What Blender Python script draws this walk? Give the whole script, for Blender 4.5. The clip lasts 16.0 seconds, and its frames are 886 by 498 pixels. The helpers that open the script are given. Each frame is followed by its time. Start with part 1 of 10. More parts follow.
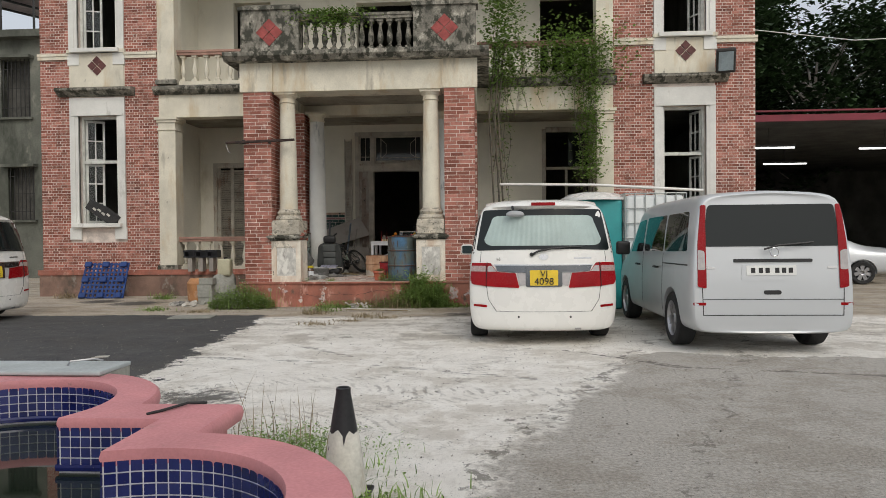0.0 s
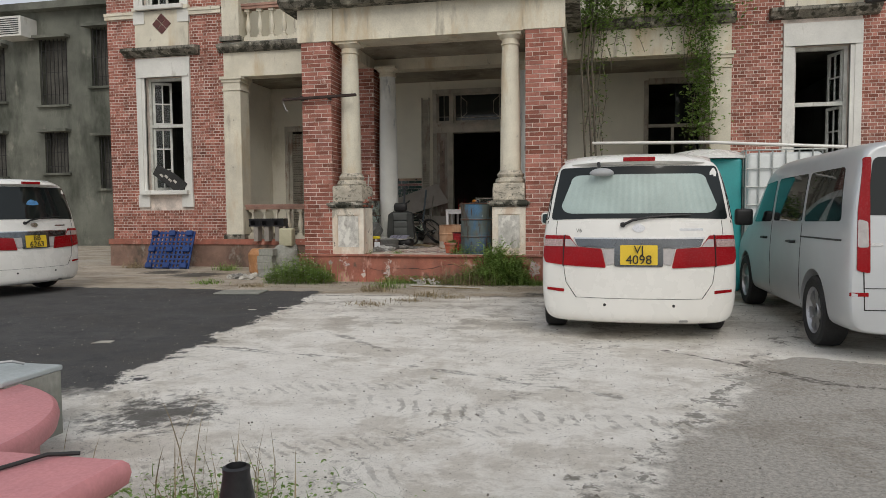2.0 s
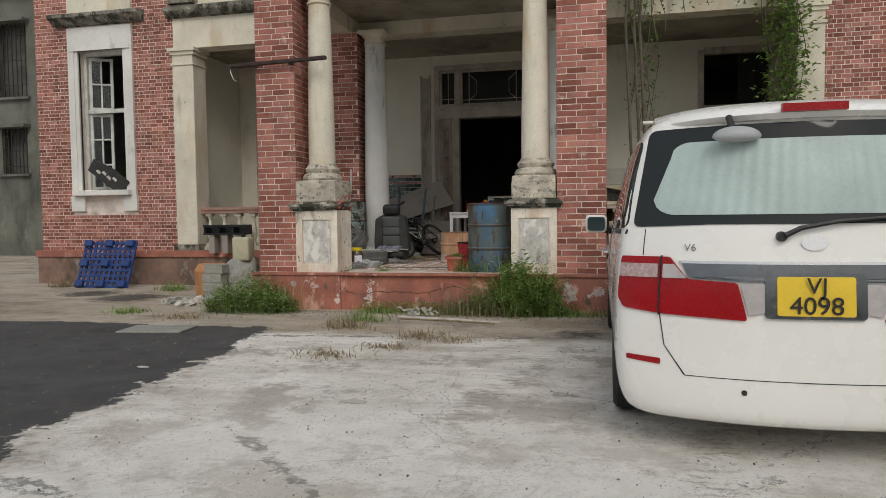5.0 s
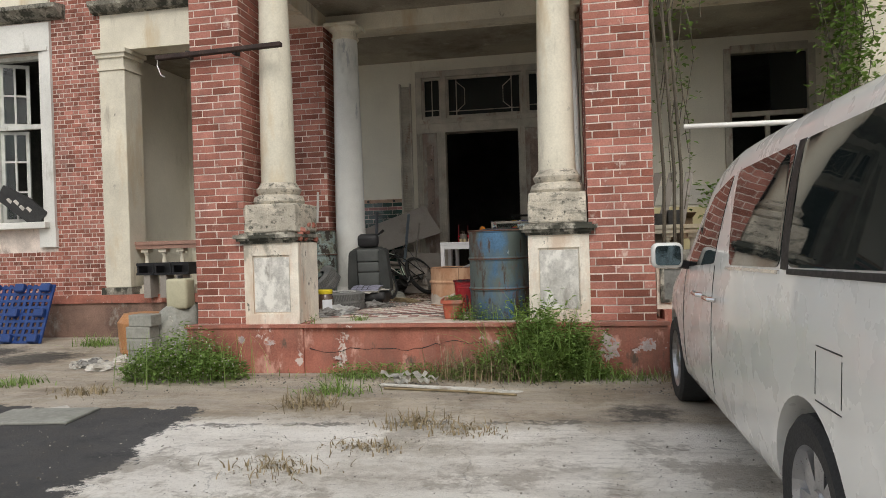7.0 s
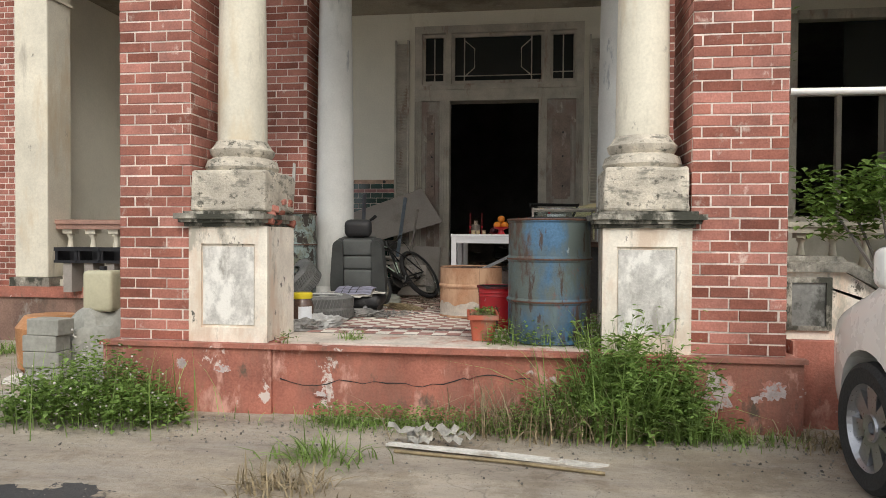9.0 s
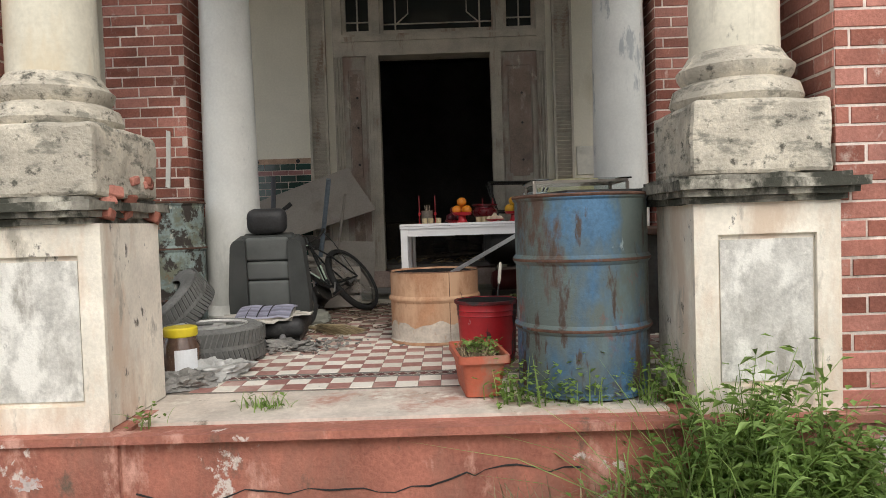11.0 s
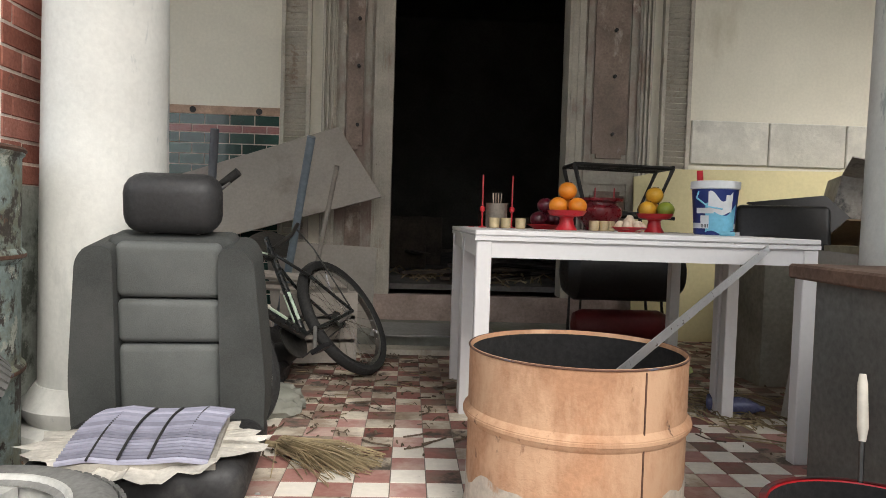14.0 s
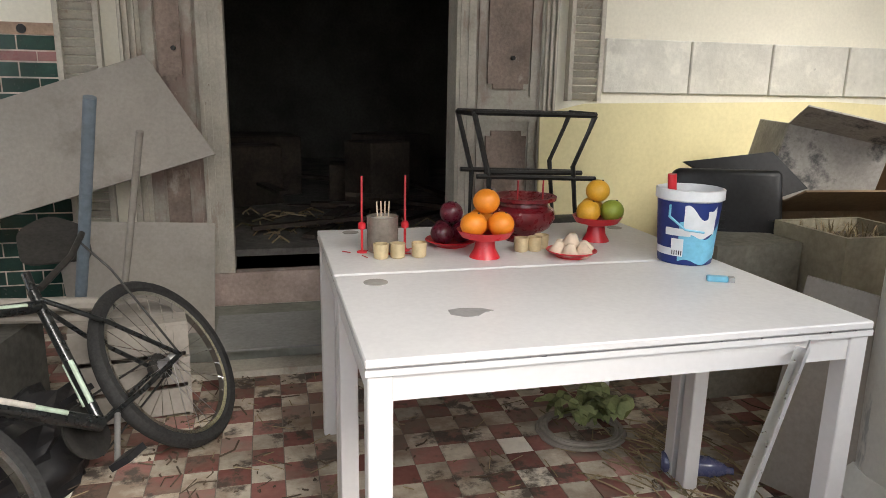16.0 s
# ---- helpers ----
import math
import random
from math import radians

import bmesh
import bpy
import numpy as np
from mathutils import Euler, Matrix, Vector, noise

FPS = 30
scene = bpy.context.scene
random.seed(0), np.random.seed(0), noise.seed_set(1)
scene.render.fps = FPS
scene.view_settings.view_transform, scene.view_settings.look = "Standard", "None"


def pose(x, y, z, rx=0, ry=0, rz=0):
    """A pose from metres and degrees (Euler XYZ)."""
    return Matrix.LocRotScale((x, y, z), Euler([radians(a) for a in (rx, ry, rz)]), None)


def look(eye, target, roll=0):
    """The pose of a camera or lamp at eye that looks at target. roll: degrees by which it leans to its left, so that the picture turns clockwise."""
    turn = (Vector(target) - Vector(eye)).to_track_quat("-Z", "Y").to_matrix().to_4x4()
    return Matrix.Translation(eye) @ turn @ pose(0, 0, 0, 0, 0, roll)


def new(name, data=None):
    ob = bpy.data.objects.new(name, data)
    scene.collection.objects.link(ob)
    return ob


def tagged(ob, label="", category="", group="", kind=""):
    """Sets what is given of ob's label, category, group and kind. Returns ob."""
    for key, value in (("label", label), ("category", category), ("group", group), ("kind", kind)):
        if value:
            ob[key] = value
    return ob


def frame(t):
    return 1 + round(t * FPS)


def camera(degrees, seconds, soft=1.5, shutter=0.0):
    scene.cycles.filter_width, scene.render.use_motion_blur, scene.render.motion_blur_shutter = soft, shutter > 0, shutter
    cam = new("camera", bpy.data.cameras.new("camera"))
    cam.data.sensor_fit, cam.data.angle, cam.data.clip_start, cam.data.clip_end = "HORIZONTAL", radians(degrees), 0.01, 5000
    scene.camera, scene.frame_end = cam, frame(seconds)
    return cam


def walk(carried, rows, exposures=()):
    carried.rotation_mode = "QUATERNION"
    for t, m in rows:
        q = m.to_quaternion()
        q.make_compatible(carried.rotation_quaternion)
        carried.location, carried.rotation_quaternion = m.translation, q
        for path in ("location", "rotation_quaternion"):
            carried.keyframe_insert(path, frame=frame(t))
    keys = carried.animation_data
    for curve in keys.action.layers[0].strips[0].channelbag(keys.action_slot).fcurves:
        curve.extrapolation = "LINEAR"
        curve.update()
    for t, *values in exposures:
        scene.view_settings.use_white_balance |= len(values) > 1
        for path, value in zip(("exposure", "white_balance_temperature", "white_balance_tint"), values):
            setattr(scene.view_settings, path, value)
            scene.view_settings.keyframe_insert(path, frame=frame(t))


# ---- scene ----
cam = camera(65.3, 16.0, 0.7)
METRES, EYE, TILT, LEAN, TURN = 15.0, 1.28, 0.0, 0.0, 3.7
ROWS = [
    (0.0, 0.0, 0.0, 0.0, -0.01, -0.84, 0.52),
    (0.5, 0.0129, 0.0266, -0.0007, 0.85, -0.81, 0.55),
    (1.0, 0.0185, 0.0518, -0.0034, 3.8, -1.33, 0.61),
    (1.5, 0.02, 0.0801, -0.0037, 6.39, -2.32, 0.31),
    (2.0, 0.0216, 0.1118, -0.0027, 8.2, -3.28, 0.45),
    (2.5, 0.018, 0.1393, -0.0057, 9.5, -3.69, 0.73),
    (3.0, 0.0177, 0.1758, -0.0085, 10.21, -3.97, 1.13),
    (5.5, -0.0078, 0.3529, -0.0045, 8.34, -2.36, 0.66),
    (6.0, -0.0167, 0.388, -0.0047, 7.32, -1.8, 0.96),
    (6.5, -0.0266, 0.4192, -0.0041, 6.46, -1.2, 1.5),
    (7.0, -0.0349, 0.4515, -0.004, 6.86, -0.43, 1.67),
    (7.5, -0.0477, 0.4855, -0.0033, 8.31, 0.54, 1.34),
    (8.0, -0.0593, 0.5165, -0.0023, 8.29, 0.49, 0.9),
    (8.5, -0.072, 0.5504, -0.0034, 7.04, -0.54, 0.28),
    (9.0, -0.0808, 0.5799, -0.0043, 4.08, -1.06, -0.35),
    (11.5, -0.1106, 0.746, -0.0033, -3.59, -2.73, 2.14),
    (12.0, -0.1146, 0.7821, -0.0036, -3.15, -3.48, 2.25),
    (12.5, -0.1206, 0.8112, -0.0041, -2.75, -3.78, 1.65),
    (13.0, -0.124, 0.8448, -0.0062, -3.49, -4.38, 0.95),
    (13.5, -0.1293, 0.8696, -0.0067, -4.71, -4.24, -0.07),
    (14.0, -0.1324, 0.8922, -0.001, -6.48, -2.41, -1.76),
    (14.5, -0.1294, 0.9174, 0.005, -8.24, 0.28, -3.73),
    (15.0, -0.1261, 0.9314, 0.0267, -10.04, -3.98, -1.37),
    (15.5, -0.1265, 0.9409, 0.0331, -13.2, -8.3, -0.95),
    (16.0, -0.1243, 0.9609, 0.0302, -17.82, -13.14, -1.02),
]
walk(cam, [(t, pose(0, 0, EYE, TILT, LEAN, TURN) @ pose(METRES * x, METRES * y, METRES * z, 90 + pitch, roll, yaw)) for t, x, y, z, yaw, pitch, roll in ROWS],
     [(0.0, -0.40), (1.5, -0.48), (3.0, -0.58), (5.5, -0.47), (7.0, -0.10), (9.0, 0.24), (11.5, 0.28), (12.5, 0.64), (13.0, 0.66), (14.0, 0.95), (14.5, 1.33), (15.0, 1.62), (15.5, 1.66), (16.0, 1.52)])

# ---- world, sun, exposure ----
world = bpy.data.worlds.new("sky")
scene.world = world
world.use_nodes = True
wn = world.node_tree.nodes
sky = wn.new("ShaderNodeTexSky")
sky.sky_type, sky.sun_disc = "NISHITA", False
sky.sun_elevation, sky.sun_rotation = radians(42), radians(159)
sky.air_density, sky.dust_density, sky.ozone_density = 1.0, 5.0, 0.6
wn["Background"].inputs["Strength"].default_value = 0.15
cloud = wn.new("ShaderNodeMix")
cloud.data_type = "RGBA"
cloud.inputs[0].default_value, cloud.inputs[7].default_value = 0.75, (6.2, 6.5, 6.9, 1.0)
world.node_tree.links.new(sky.outputs["Color"], cloud.inputs[6])
world.node_tree.links.new(cloud.outputs[2], wn["Background"].inputs["Color"])
sun_data = bpy.data.lights.new("sun", "SUN")
sun_data.energy, sun_data.angle, sun_data.color = 1.5, radians(30), (1.0, 0.97, 0.92)
sun = new("sun", sun_data)
sun.matrix_world = look((5.4, -14, 13.5), (0, 0, 0))


# ---- helpers of this place ----


def cm(*c):
    return (c[0], c[1], c[2], 1.0)


def mat(name, base, rough=0.8, var=0.18, scale=3.0, fine=40.0, bump=0.25, depth=0.004, metal=0.0, pieces=0.0,
        spots=(), coat=0.0, transmission=0.0, thin=0.0):
    """A worn surface: two scales of noise in the colour, relief, and stains given as (colour, scale, from, to, stretch_z)."""
    m = bpy.data.materials.new(name)
    m.use_nodes = True
    n, l = m.node_tree.nodes, m.node_tree.links
    p = n["Principled BSDF"]
    p.inputs["Roughness"].default_value, p.inputs["Metallic"].default_value = rough, metal
    p.inputs["Coat Weight"].default_value, p.inputs["Transmission Weight"].default_value = coat, transmission
    geo = n.new("ShaderNodeNewGeometry")

    def tex(sc, detail=5.0, stretch=1.0, rgh=0.6):
        mp = n.new("ShaderNodeMapping")
        mp.inputs["Scale"].default_value = (1, 1, stretch)
        l.new(geo.outputs["Position"], mp.inputs["Vector"])
        t = n.new("ShaderNodeTexNoise")
        t.inputs["Scale"].default_value, t.inputs["Detail"].default_value, t.inputs["Roughness"].default_value = sc, detail, rgh
        l.new(mp.outputs["Vector"], t.inputs["Vector"])
        return t.outputs["Fac"]

    def mix(kind, a, b, fac):
        x = n.new("ShaderNodeMix")
        x.data_type, x.blend_type = "RGBA", kind
        for sock, v in ((x.inputs[6], a), (x.inputs[7], b), (x.inputs[0], fac)):
            if hasattr(v, "node"):
                l.new(v, sock)
            else:
                sock.default_value = v
        return x.outputs[2]

    def ramp(v, lo, hi, a=0.0, b=1.0):
        r = n.new("ShaderNodeMapRange")
        r.inputs["From Min"].default_value, r.inputs["From Max"].default_value = lo, hi
        r.inputs["To Min"].default_value, r.inputs["To Max"].default_value = a, b
        l.new(v, r.inputs["Value"])
        return r.outputs["Result"]

    dark = cm(*[c * (1 - 1.6 * var) for c in base])
    lite = cm(*[min(1, c * (1 + var)) for c in base])
    big, small = tex(scale, 6), tex(fine, 4)
    colour = mix("MIX", dark, lite, ramp(big, 0.3, 0.7))
    colour = mix("MULTIPLY", colour, cm(1 - var, 1 - var, 1 - var), ramp(small, 0.35, 0.7))
    for tint, sc, lo, hi, stretch in spots:
        colour = mix("MIX", colour, cm(*tint), ramp(tex(sc, 8, stretch, 0.68), lo, hi))
    if pieces:
        info = n.new("ShaderNodeObjectInfo")
        add = n.new("ShaderNodeMath")
        add.operation = "ADD"
        l.new(info.outputs["Random"], add.inputs[0])
        l.new(geo.outputs["Random Per Island"], add.inputs[1])
        fr = n.new("ShaderNodeMath")
        fr.operation = "FRACT"
        l.new(add.outputs[0], fr.inputs[0])
        hsv = n.new("ShaderNodeHueSaturation")
        l.new(colour, hsv.inputs["Color"])
        l.new(ramp(fr.outputs[0], 0, 1, 1 - pieces, 1 + pieces), hsv.inputs["Value"])
        l.new(ramp(fr.outputs[0], 0, 1, 1.06, 0.9), hsv.inputs["Saturation"])
        colour = hsv.outputs["Color"]
    l.new(colour, p.inputs["Base Color"])
    l.new(ramp(small, 0.3, 0.7, max(0.02, rough - 0.1), min(1, rough + 0.1)), p.inputs["Roughness"])
    if bump:
        b = n.new("ShaderNodeBump")
        b.inputs["Strength"].default_value, b.inputs["Distance"].default_value = bump, depth
        l.new(small, b.inputs["Height"])
        l.new(b.outputs["Normal"], p.inputs["Normal"])
    if thin:
        tr, mx = n.new("ShaderNodeBsdfTranslucent"), n.new("ShaderNodeMixShader")
        l.new(colour, tr.inputs["Color"])
        mx.inputs[0].default_value = thin
        l.new(p.outputs[0], mx.inputs[1])
        l.new(tr.outputs[0], mx.inputs[2])
        l.new(mx.outputs[0], n["Material Output"].inputs["Surface"])
    return m


def glass(name, tint=(0.8, 0.85, 0.85), rough=0.02, dark=False):
    """A window pane: a dark tinted gloss, or clear glass."""
    m = bpy.data.materials.new(name)
    m.use_nodes = True
    p = m.node_tree.nodes["Principled BSDF"]
    p.inputs["Base Color"].default_value = cm(*tint)
    p.inputs["Roughness"].default_value = rough
    p.inputs["IOR"].default_value = 1.45
    if not dark:
        p.inputs["Transmission Weight"].default_value = 1.0
    return m


def mesh_object(name, bm, material, smooth=False):
    me = bpy.data.meshes.new(name)
    bmesh.ops.recalc_face_normals(bm, faces=bm.faces)
    bm.to_mesh(me)
    bm.free()
    for mm in material if isinstance(material, (list, tuple)) else (material,):
        me.materials.append(mm)
    if smooth:
        me.shade_smooth()
        me.set_sharp_from_angle(angle=radians(38))
    return new(name, me)


def part(name, bm, material, parent, label="", smooth=False):
    ob = mesh_object(name, bm, material, smooth)
    ob.parent = parent
    if label:
        tagged(ob, label)
    return ob


def structure(name, bm, material, label, category="", smooth=False):
    return tagged(mesh_object(name, bm, material, smooth), label, category, kind="structure")


def thing(name, m, label, category, group=""):
    ob = new(name)
    ob.empty_display_size = 0.1
    ob.matrix_basis = m
    return tagged(ob, label, category, group)


def BM():
    return bmesh.new()


def box(bm, x0, x1, y0, y1, z0, z1, m=None):
    v = [bm.verts.new((x, y, z)) for z in (z0, z1) for y in (y0, y1) for x in (x0, x1)]
    if m is not None:
        for q in v:
            q.co = m @ q.co
    for f in ((0, 2, 3, 1), (4, 5, 7, 6), (0, 1, 5, 4), (2, 6, 7, 3), (0, 4, 6, 2), (1, 3, 7, 5)):
        bm.faces.new([v[i] for i in f])
    return bm


def bevelled(bm, w=0.006, seg=2):
    bmesh.ops.remove_doubles(bm, verts=bm.verts, dist=1e-5)
    bmesh.ops.bevel(bm, geom=list(bm.edges), offset=w, segments=seg, profile=0.5, affect="EDGES", clamp_overlap=True)
    return bm


def lathe(bm, profile, cx=0, cy=0, seg=28, m=None, closed=True):
    """Turns a profile of (radius, z) round an upright axis."""
    rings = []
    for r, z in profile:
        ring = []
        for i in range(seg):
            a = 2 * math.pi * i / seg
            c = Vector((cx + r * math.cos(a), cy + r * math.sin(a), z))
            ring.append(bm.verts.new(m @ c if m is not None else c))
        rings.append(ring)
    for a, b in zip(rings, rings[1:]):
        for i in range(seg):
            j = (i + 1) % seg
            bm.faces.new((a[i], a[j], b[j], b[i]))
    if closed:
        bm.faces.new(rings[0])
        bm.faces.new(rings[-1])
    return bm


def tube(bm, pts, r, seg=8, closed=False):
    """A round bar along a line of points."""
    pts = [Vector(p) for p in pts]
    rings = []
    n = len(pts)
    for i, p in enumerate(pts):
        if closed:
            d = pts[(i + 1) % n] - pts[i - 1]
        else:
            d = pts[min(i + 1, n - 1)] - pts[max(i - 1, 0)]
        q = d.to_track_quat("Z", "Y")
        rr = r[i] if isinstance(r, (list, tuple)) else r
        rings.append([bm.verts.new(p + q @ Vector((rr * math.cos(2 * math.pi * k / seg), rr * math.sin(2 * math.pi * k / seg), 0))) for k in range(seg)])
    pairs = list(zip(rings, rings[1:])) + ([(rings[-1], rings[0])] if closed else [])
    for a, b in pairs:
        for k in range(seg):
            j = (k + 1) % seg
            bm.faces.new((a[k], a[j], b[j], b[k]))
    if not closed:
        bm.faces.new(rings[0])
        bm.faces.new(rings[-1])
    return bm


def prism(bm, poly, lo, hi, axis="y", m=None):
    """A polygon drawn in the two other axes, drawn out from lo to hi along axis."""
    def at(a, b, c):
        p = Vector({"x": (c, a, b), "y": (a, c, b), "z": (a, b, c)}[axis])
        return m @ p if m is not None else p
    a = [bm.verts.new(at(u, v, lo)) for u, v in poly]
    b = [bm.verts.new(at(u, v, hi)) for u, v in poly]
    bm.faces.new(a)
    bm.faces.new(b)
    for i in range(len(poly)):
        j = (i + 1) % len(poly)
        bm.faces.new((a[i], a[j], b[j], b[i]))
    return bm


def wall(bm, x0, x1, y0, y1, z0, z1, holes=()):
    """A wall along x with rectangular holes (x0, x1, z0, z1) through it."""
    xs = sorted({x0, x1, *[v for h in holes for v in h[:2] if x0 < v < x1]})
    for a, b in zip(xs, xs[1:]):
        cut = sorted((max(z0, h[2]), min(z1, h[3])) for h in holes if h[0] < (a + b) / 2 < h[1])
        z = z0
        for lo, hi in cut:
            if lo > z:
                box(bm, a, b, y0, y1, z, lo)
            z = max(z, hi)
        if z < z1:
            box(bm, a, b, y0, y1, z, z1)
    return bm


def leaves(bm, n, place, size, droop=0.5, rnd=random):
    """n small folded leaves at places that place() gives."""
    for _ in range(n):
        c = Vector(place())
        a, s = rnd.uniform(0, 2 * math.pi), size * rnd.uniform(0.6, 1.3)
        d = Vector((math.cos(a), math.sin(a), rnd.uniform(-droop, droop))).normalized()
        w = d.cross(Vector((0, 0, 1))).normalized() * s * 0.36
        up = Vector((rnd.uniform(-.3, .3), rnd.uniform(-.3, .3), 1)) * s * 0.14
        v = [bm.verts.new(c), bm.verts.new(c + d * s * 0.5 + w + up), bm.verts.new(c + d * s), bm.verts.new(c + d * s * 0.5 - w + up)]
        bm.faces.new((v[0], v[1], v[2]))
        bm.faces.new((v[0], v[2], v[3]))
    return bm


def blades(bm, n, place, h, rnd=random, lean=0.5, w=0.006):
    """n bent grass blades."""
    for _ in range(n):
        c = Vector(place())
        hh, a = h * rnd.uniform(0.4, 1.15), rnd.uniform(0, 2 * math.pi)
        out = Vector((math.cos(a), math.sin(a), 0)) * hh * rnd.uniform(0.1, lean)
        side = Vector((-math.sin(a), math.cos(a), 0)) * w * rnd.uniform(0.6, 1.3)
        q = [c + out * t ** 1.7 + Vector((0, 0, hh * (t - 0.38 * t * t * (out.length / hh) ** 1.2))) for t in (0, 0.35, 0.7, 1)]
        v = [bm.verts.new(p) for p in (q[0] - side, q[0] + side, q[1] + side * .9, q[1] - side * .9, q[2] + side * .6, q[2] - side * .6, q[3])]
        bm.faces.new((v[0], v[1], v[2], v[3]))
        bm.faces.new((v[3], v[2], v[4], v[5]))
        bm.faces.new((v[5], v[4], v[6]))
    return bm

# ---- materials ----
M_BRICK = mat("brick", (0.38, 0.14, 0.098), 0.88, 0.24, 3.0, 70, 0.7, 0.006, pieces=0.36, spots=[((0.2, 0.09, 0.07), 1.3, 0.56, 0.74, 0.5), ((0.5, 0.36, 0.3), 9, 0.6, 0.7, 0.8), ((0.13, 0.075, 0.06), 14, 0.64, 0.72, 0.8)])
M_MORTAR = mat("mortar", (0.77, 0.67, 0.59), 0.95, 0.2, 4, 70, 0.6, 0.006, spots=[((0.32, 0.26, 0.22), 3.0, 0.56, 0.7, 0.6)])
M_CREAM = mat("cream_render", (0.74, 0.69, 0.56), 0.85, 0.12, 1.6, 50, 0.3, 0.003, spots=[((0.58, 0.47, 0.31), 2.2, 0.52, 0.68, 0.25), ((0.42, 0.38, 0.3), 4.0, 0.58, 0.7, 0.2), ((0.16, 0.145, 0.115), 6.0, 0.65, 0.73, 0.5)])
# grimy cream, its base darkened to put ceiling shade into the colour
M_SHADE_CEILING = mat("shade_toned_ceiling", (0.40, 0.365, 0.29), 0.92, 0.2, 1.2, 40, 0.3, 0.003, spots=[((0.16, 0.14, 0.11), 1.1, 0.5, 0.7, 1.0), ((0.5, 0.46, 0.38), 3.0, 0.6, 0.7, 1.0)])
M_WHITE = mat("white_plaster", (0.74, 0.73, 0.68), 0.8, 0.1, 1.5, 50, 0.25, 0.003, spots=[((0.36, 0.34, 0.28), 3.0, 0.6, 0.76, 0.4)])
M_STONE = mat("mossy_stone", (0.30, 0.28, 0.23), 0.92, 0.35, 5, 45, 0.6, 0.008, spots=[((0.5, 0.47, 0.39), 5.0, 0.55, 0.66, 1.0), ((0.05, 0.05, 0.037), 6, 0.47, 0.56, 0.7)])
M_PEDBLOCK = mat("mouldy_pedestal", (0.64, 0.58, 0.47), 0.94, 0.22, 6.0, 60, 0.8, 0.009, spots=[((0.42, 0.38, 0.31), 5, 0.46, 0.6, 0.8), ((0.25, 0.235, 0.19), 7, 0.53, 0.62, 2.5), ((0.1, 0.095, 0.075), 16.0, 0.56, 0.66, 1.2)])
M_NEIGHBOUR = mat("dark_cement", (0.17, 0.175, 0.145), 0.92, 0.25, 0.8, 25, 0.4, 0.006, spots=[((0.06, 0.065, 0.05), 0.9, 0.48, 0.66, 0.4), ((0.28, 0.27, 0.22), 1.5, 0.58, 0.72, 0.5)])
M_PEDESTAL = mat("worn_pedestal", (0.85, 0.785, 0.67), 0.9, 0.12, 4.0, 60, 0.5, 0.005, spots=[((0.66, 0.53, 0.41), 3.5, 0.48, 0.62, 0.35), ((0.42, 0.38, 0.31), 5, 0.56, 0.64, 0.4), ((0.14, 0.125, 0.1), 9.0, 0.62, 0.67, 0.6)])
M_REDPLINTH = mat("red_plinth", (0.44, 0.165, 0.115), 0.9, 0.24, 3.5, 60, 0.7, 0.008, spots=[((0.26, 0.13, 0.095), 2.2, 0.48, 0.66, 0.4), ((0.6, 0.33, 0.26), 5.0, 0.56, 0.66, 0.5), ((0.62, 0.53, 0.48), 4.0, 0.625, 0.65, 0.9), ((0.13, 0.095, 0.07), 6.0, 0.6, 0.7, 0.5)])
M_DIRTYBASE = mat("dirty_base", (0.27, 0.17, 0.13), 0.92, 0.3, 2.0, 50, 0.5, 0.006, spots=[((0.1, 0.08, 0.06), 1.6, 0.5, 0.65, 0.5), ((0.36, 0.34, 0.3), 3.0, 0.58, 0.7, 0.6)])
M_YELLOWWALL = mat("yellowed_wall", (0.8, 0.765, 0.65), 0.88, 0.08, 0.8, 50, 0.2, 0.002, spots=[((0.5, 0.45, 0.33), 1.5, 0.58, 0.8, 0.4)])
# dark base puts the shade of unlit rooms into the colour; also a dark box
M_DARKROOM = mat("room_shade_and_dark_box", (0.12, 0.115, 0.1), 0.95, 0.3, 1.5, 30, 0.2)
M_GREYWALL = mat("weathered_cement", (0.33, 0.33, 0.29), 0.92, 0.22, 0.6, 25, 0.4, 0.006, spots=[((0.13, 0.14, 0.11), 0.7, 0.5, 0.68, 0.4)])
M_WOOD = mat("old_paint_wood", (0.52, 0.485, 0.41), 0.8, 0.16, 4, 70, 0.4, 0.003, spots=[((0.3, 0.22, 0.17), 5, 0.56, 0.66, 0.3), ((0.12, 0.09, 0.07), 22, 0.68, 0.74, 0.6)])
M_REDRAIL = mat("faded_red_rail", (0.42, 0.25, 0.19), 0.85, 0.2, 3, 50, 0.3)
M_DIAMOND_DARK = mat("dark_diamond", (0.13, 0.045, 0.04), 0.7, 0.2, 6, 50, 0.2)
M_DIAMOND_RED = mat("red_diamond", (0.36, 0.08, 0.07), 0.8, 0.25, 6, 50, 0.3)
M_GLASS_DARK = glass("dark_pane", (0.02, 0.025, 0.025), 0.06, dark=True)
M_BLACK = mat("matt_black", (0.02, 0.02, 0.02), 0.7, 0.2, 6, 60, 0.15)

# ---- ground ----


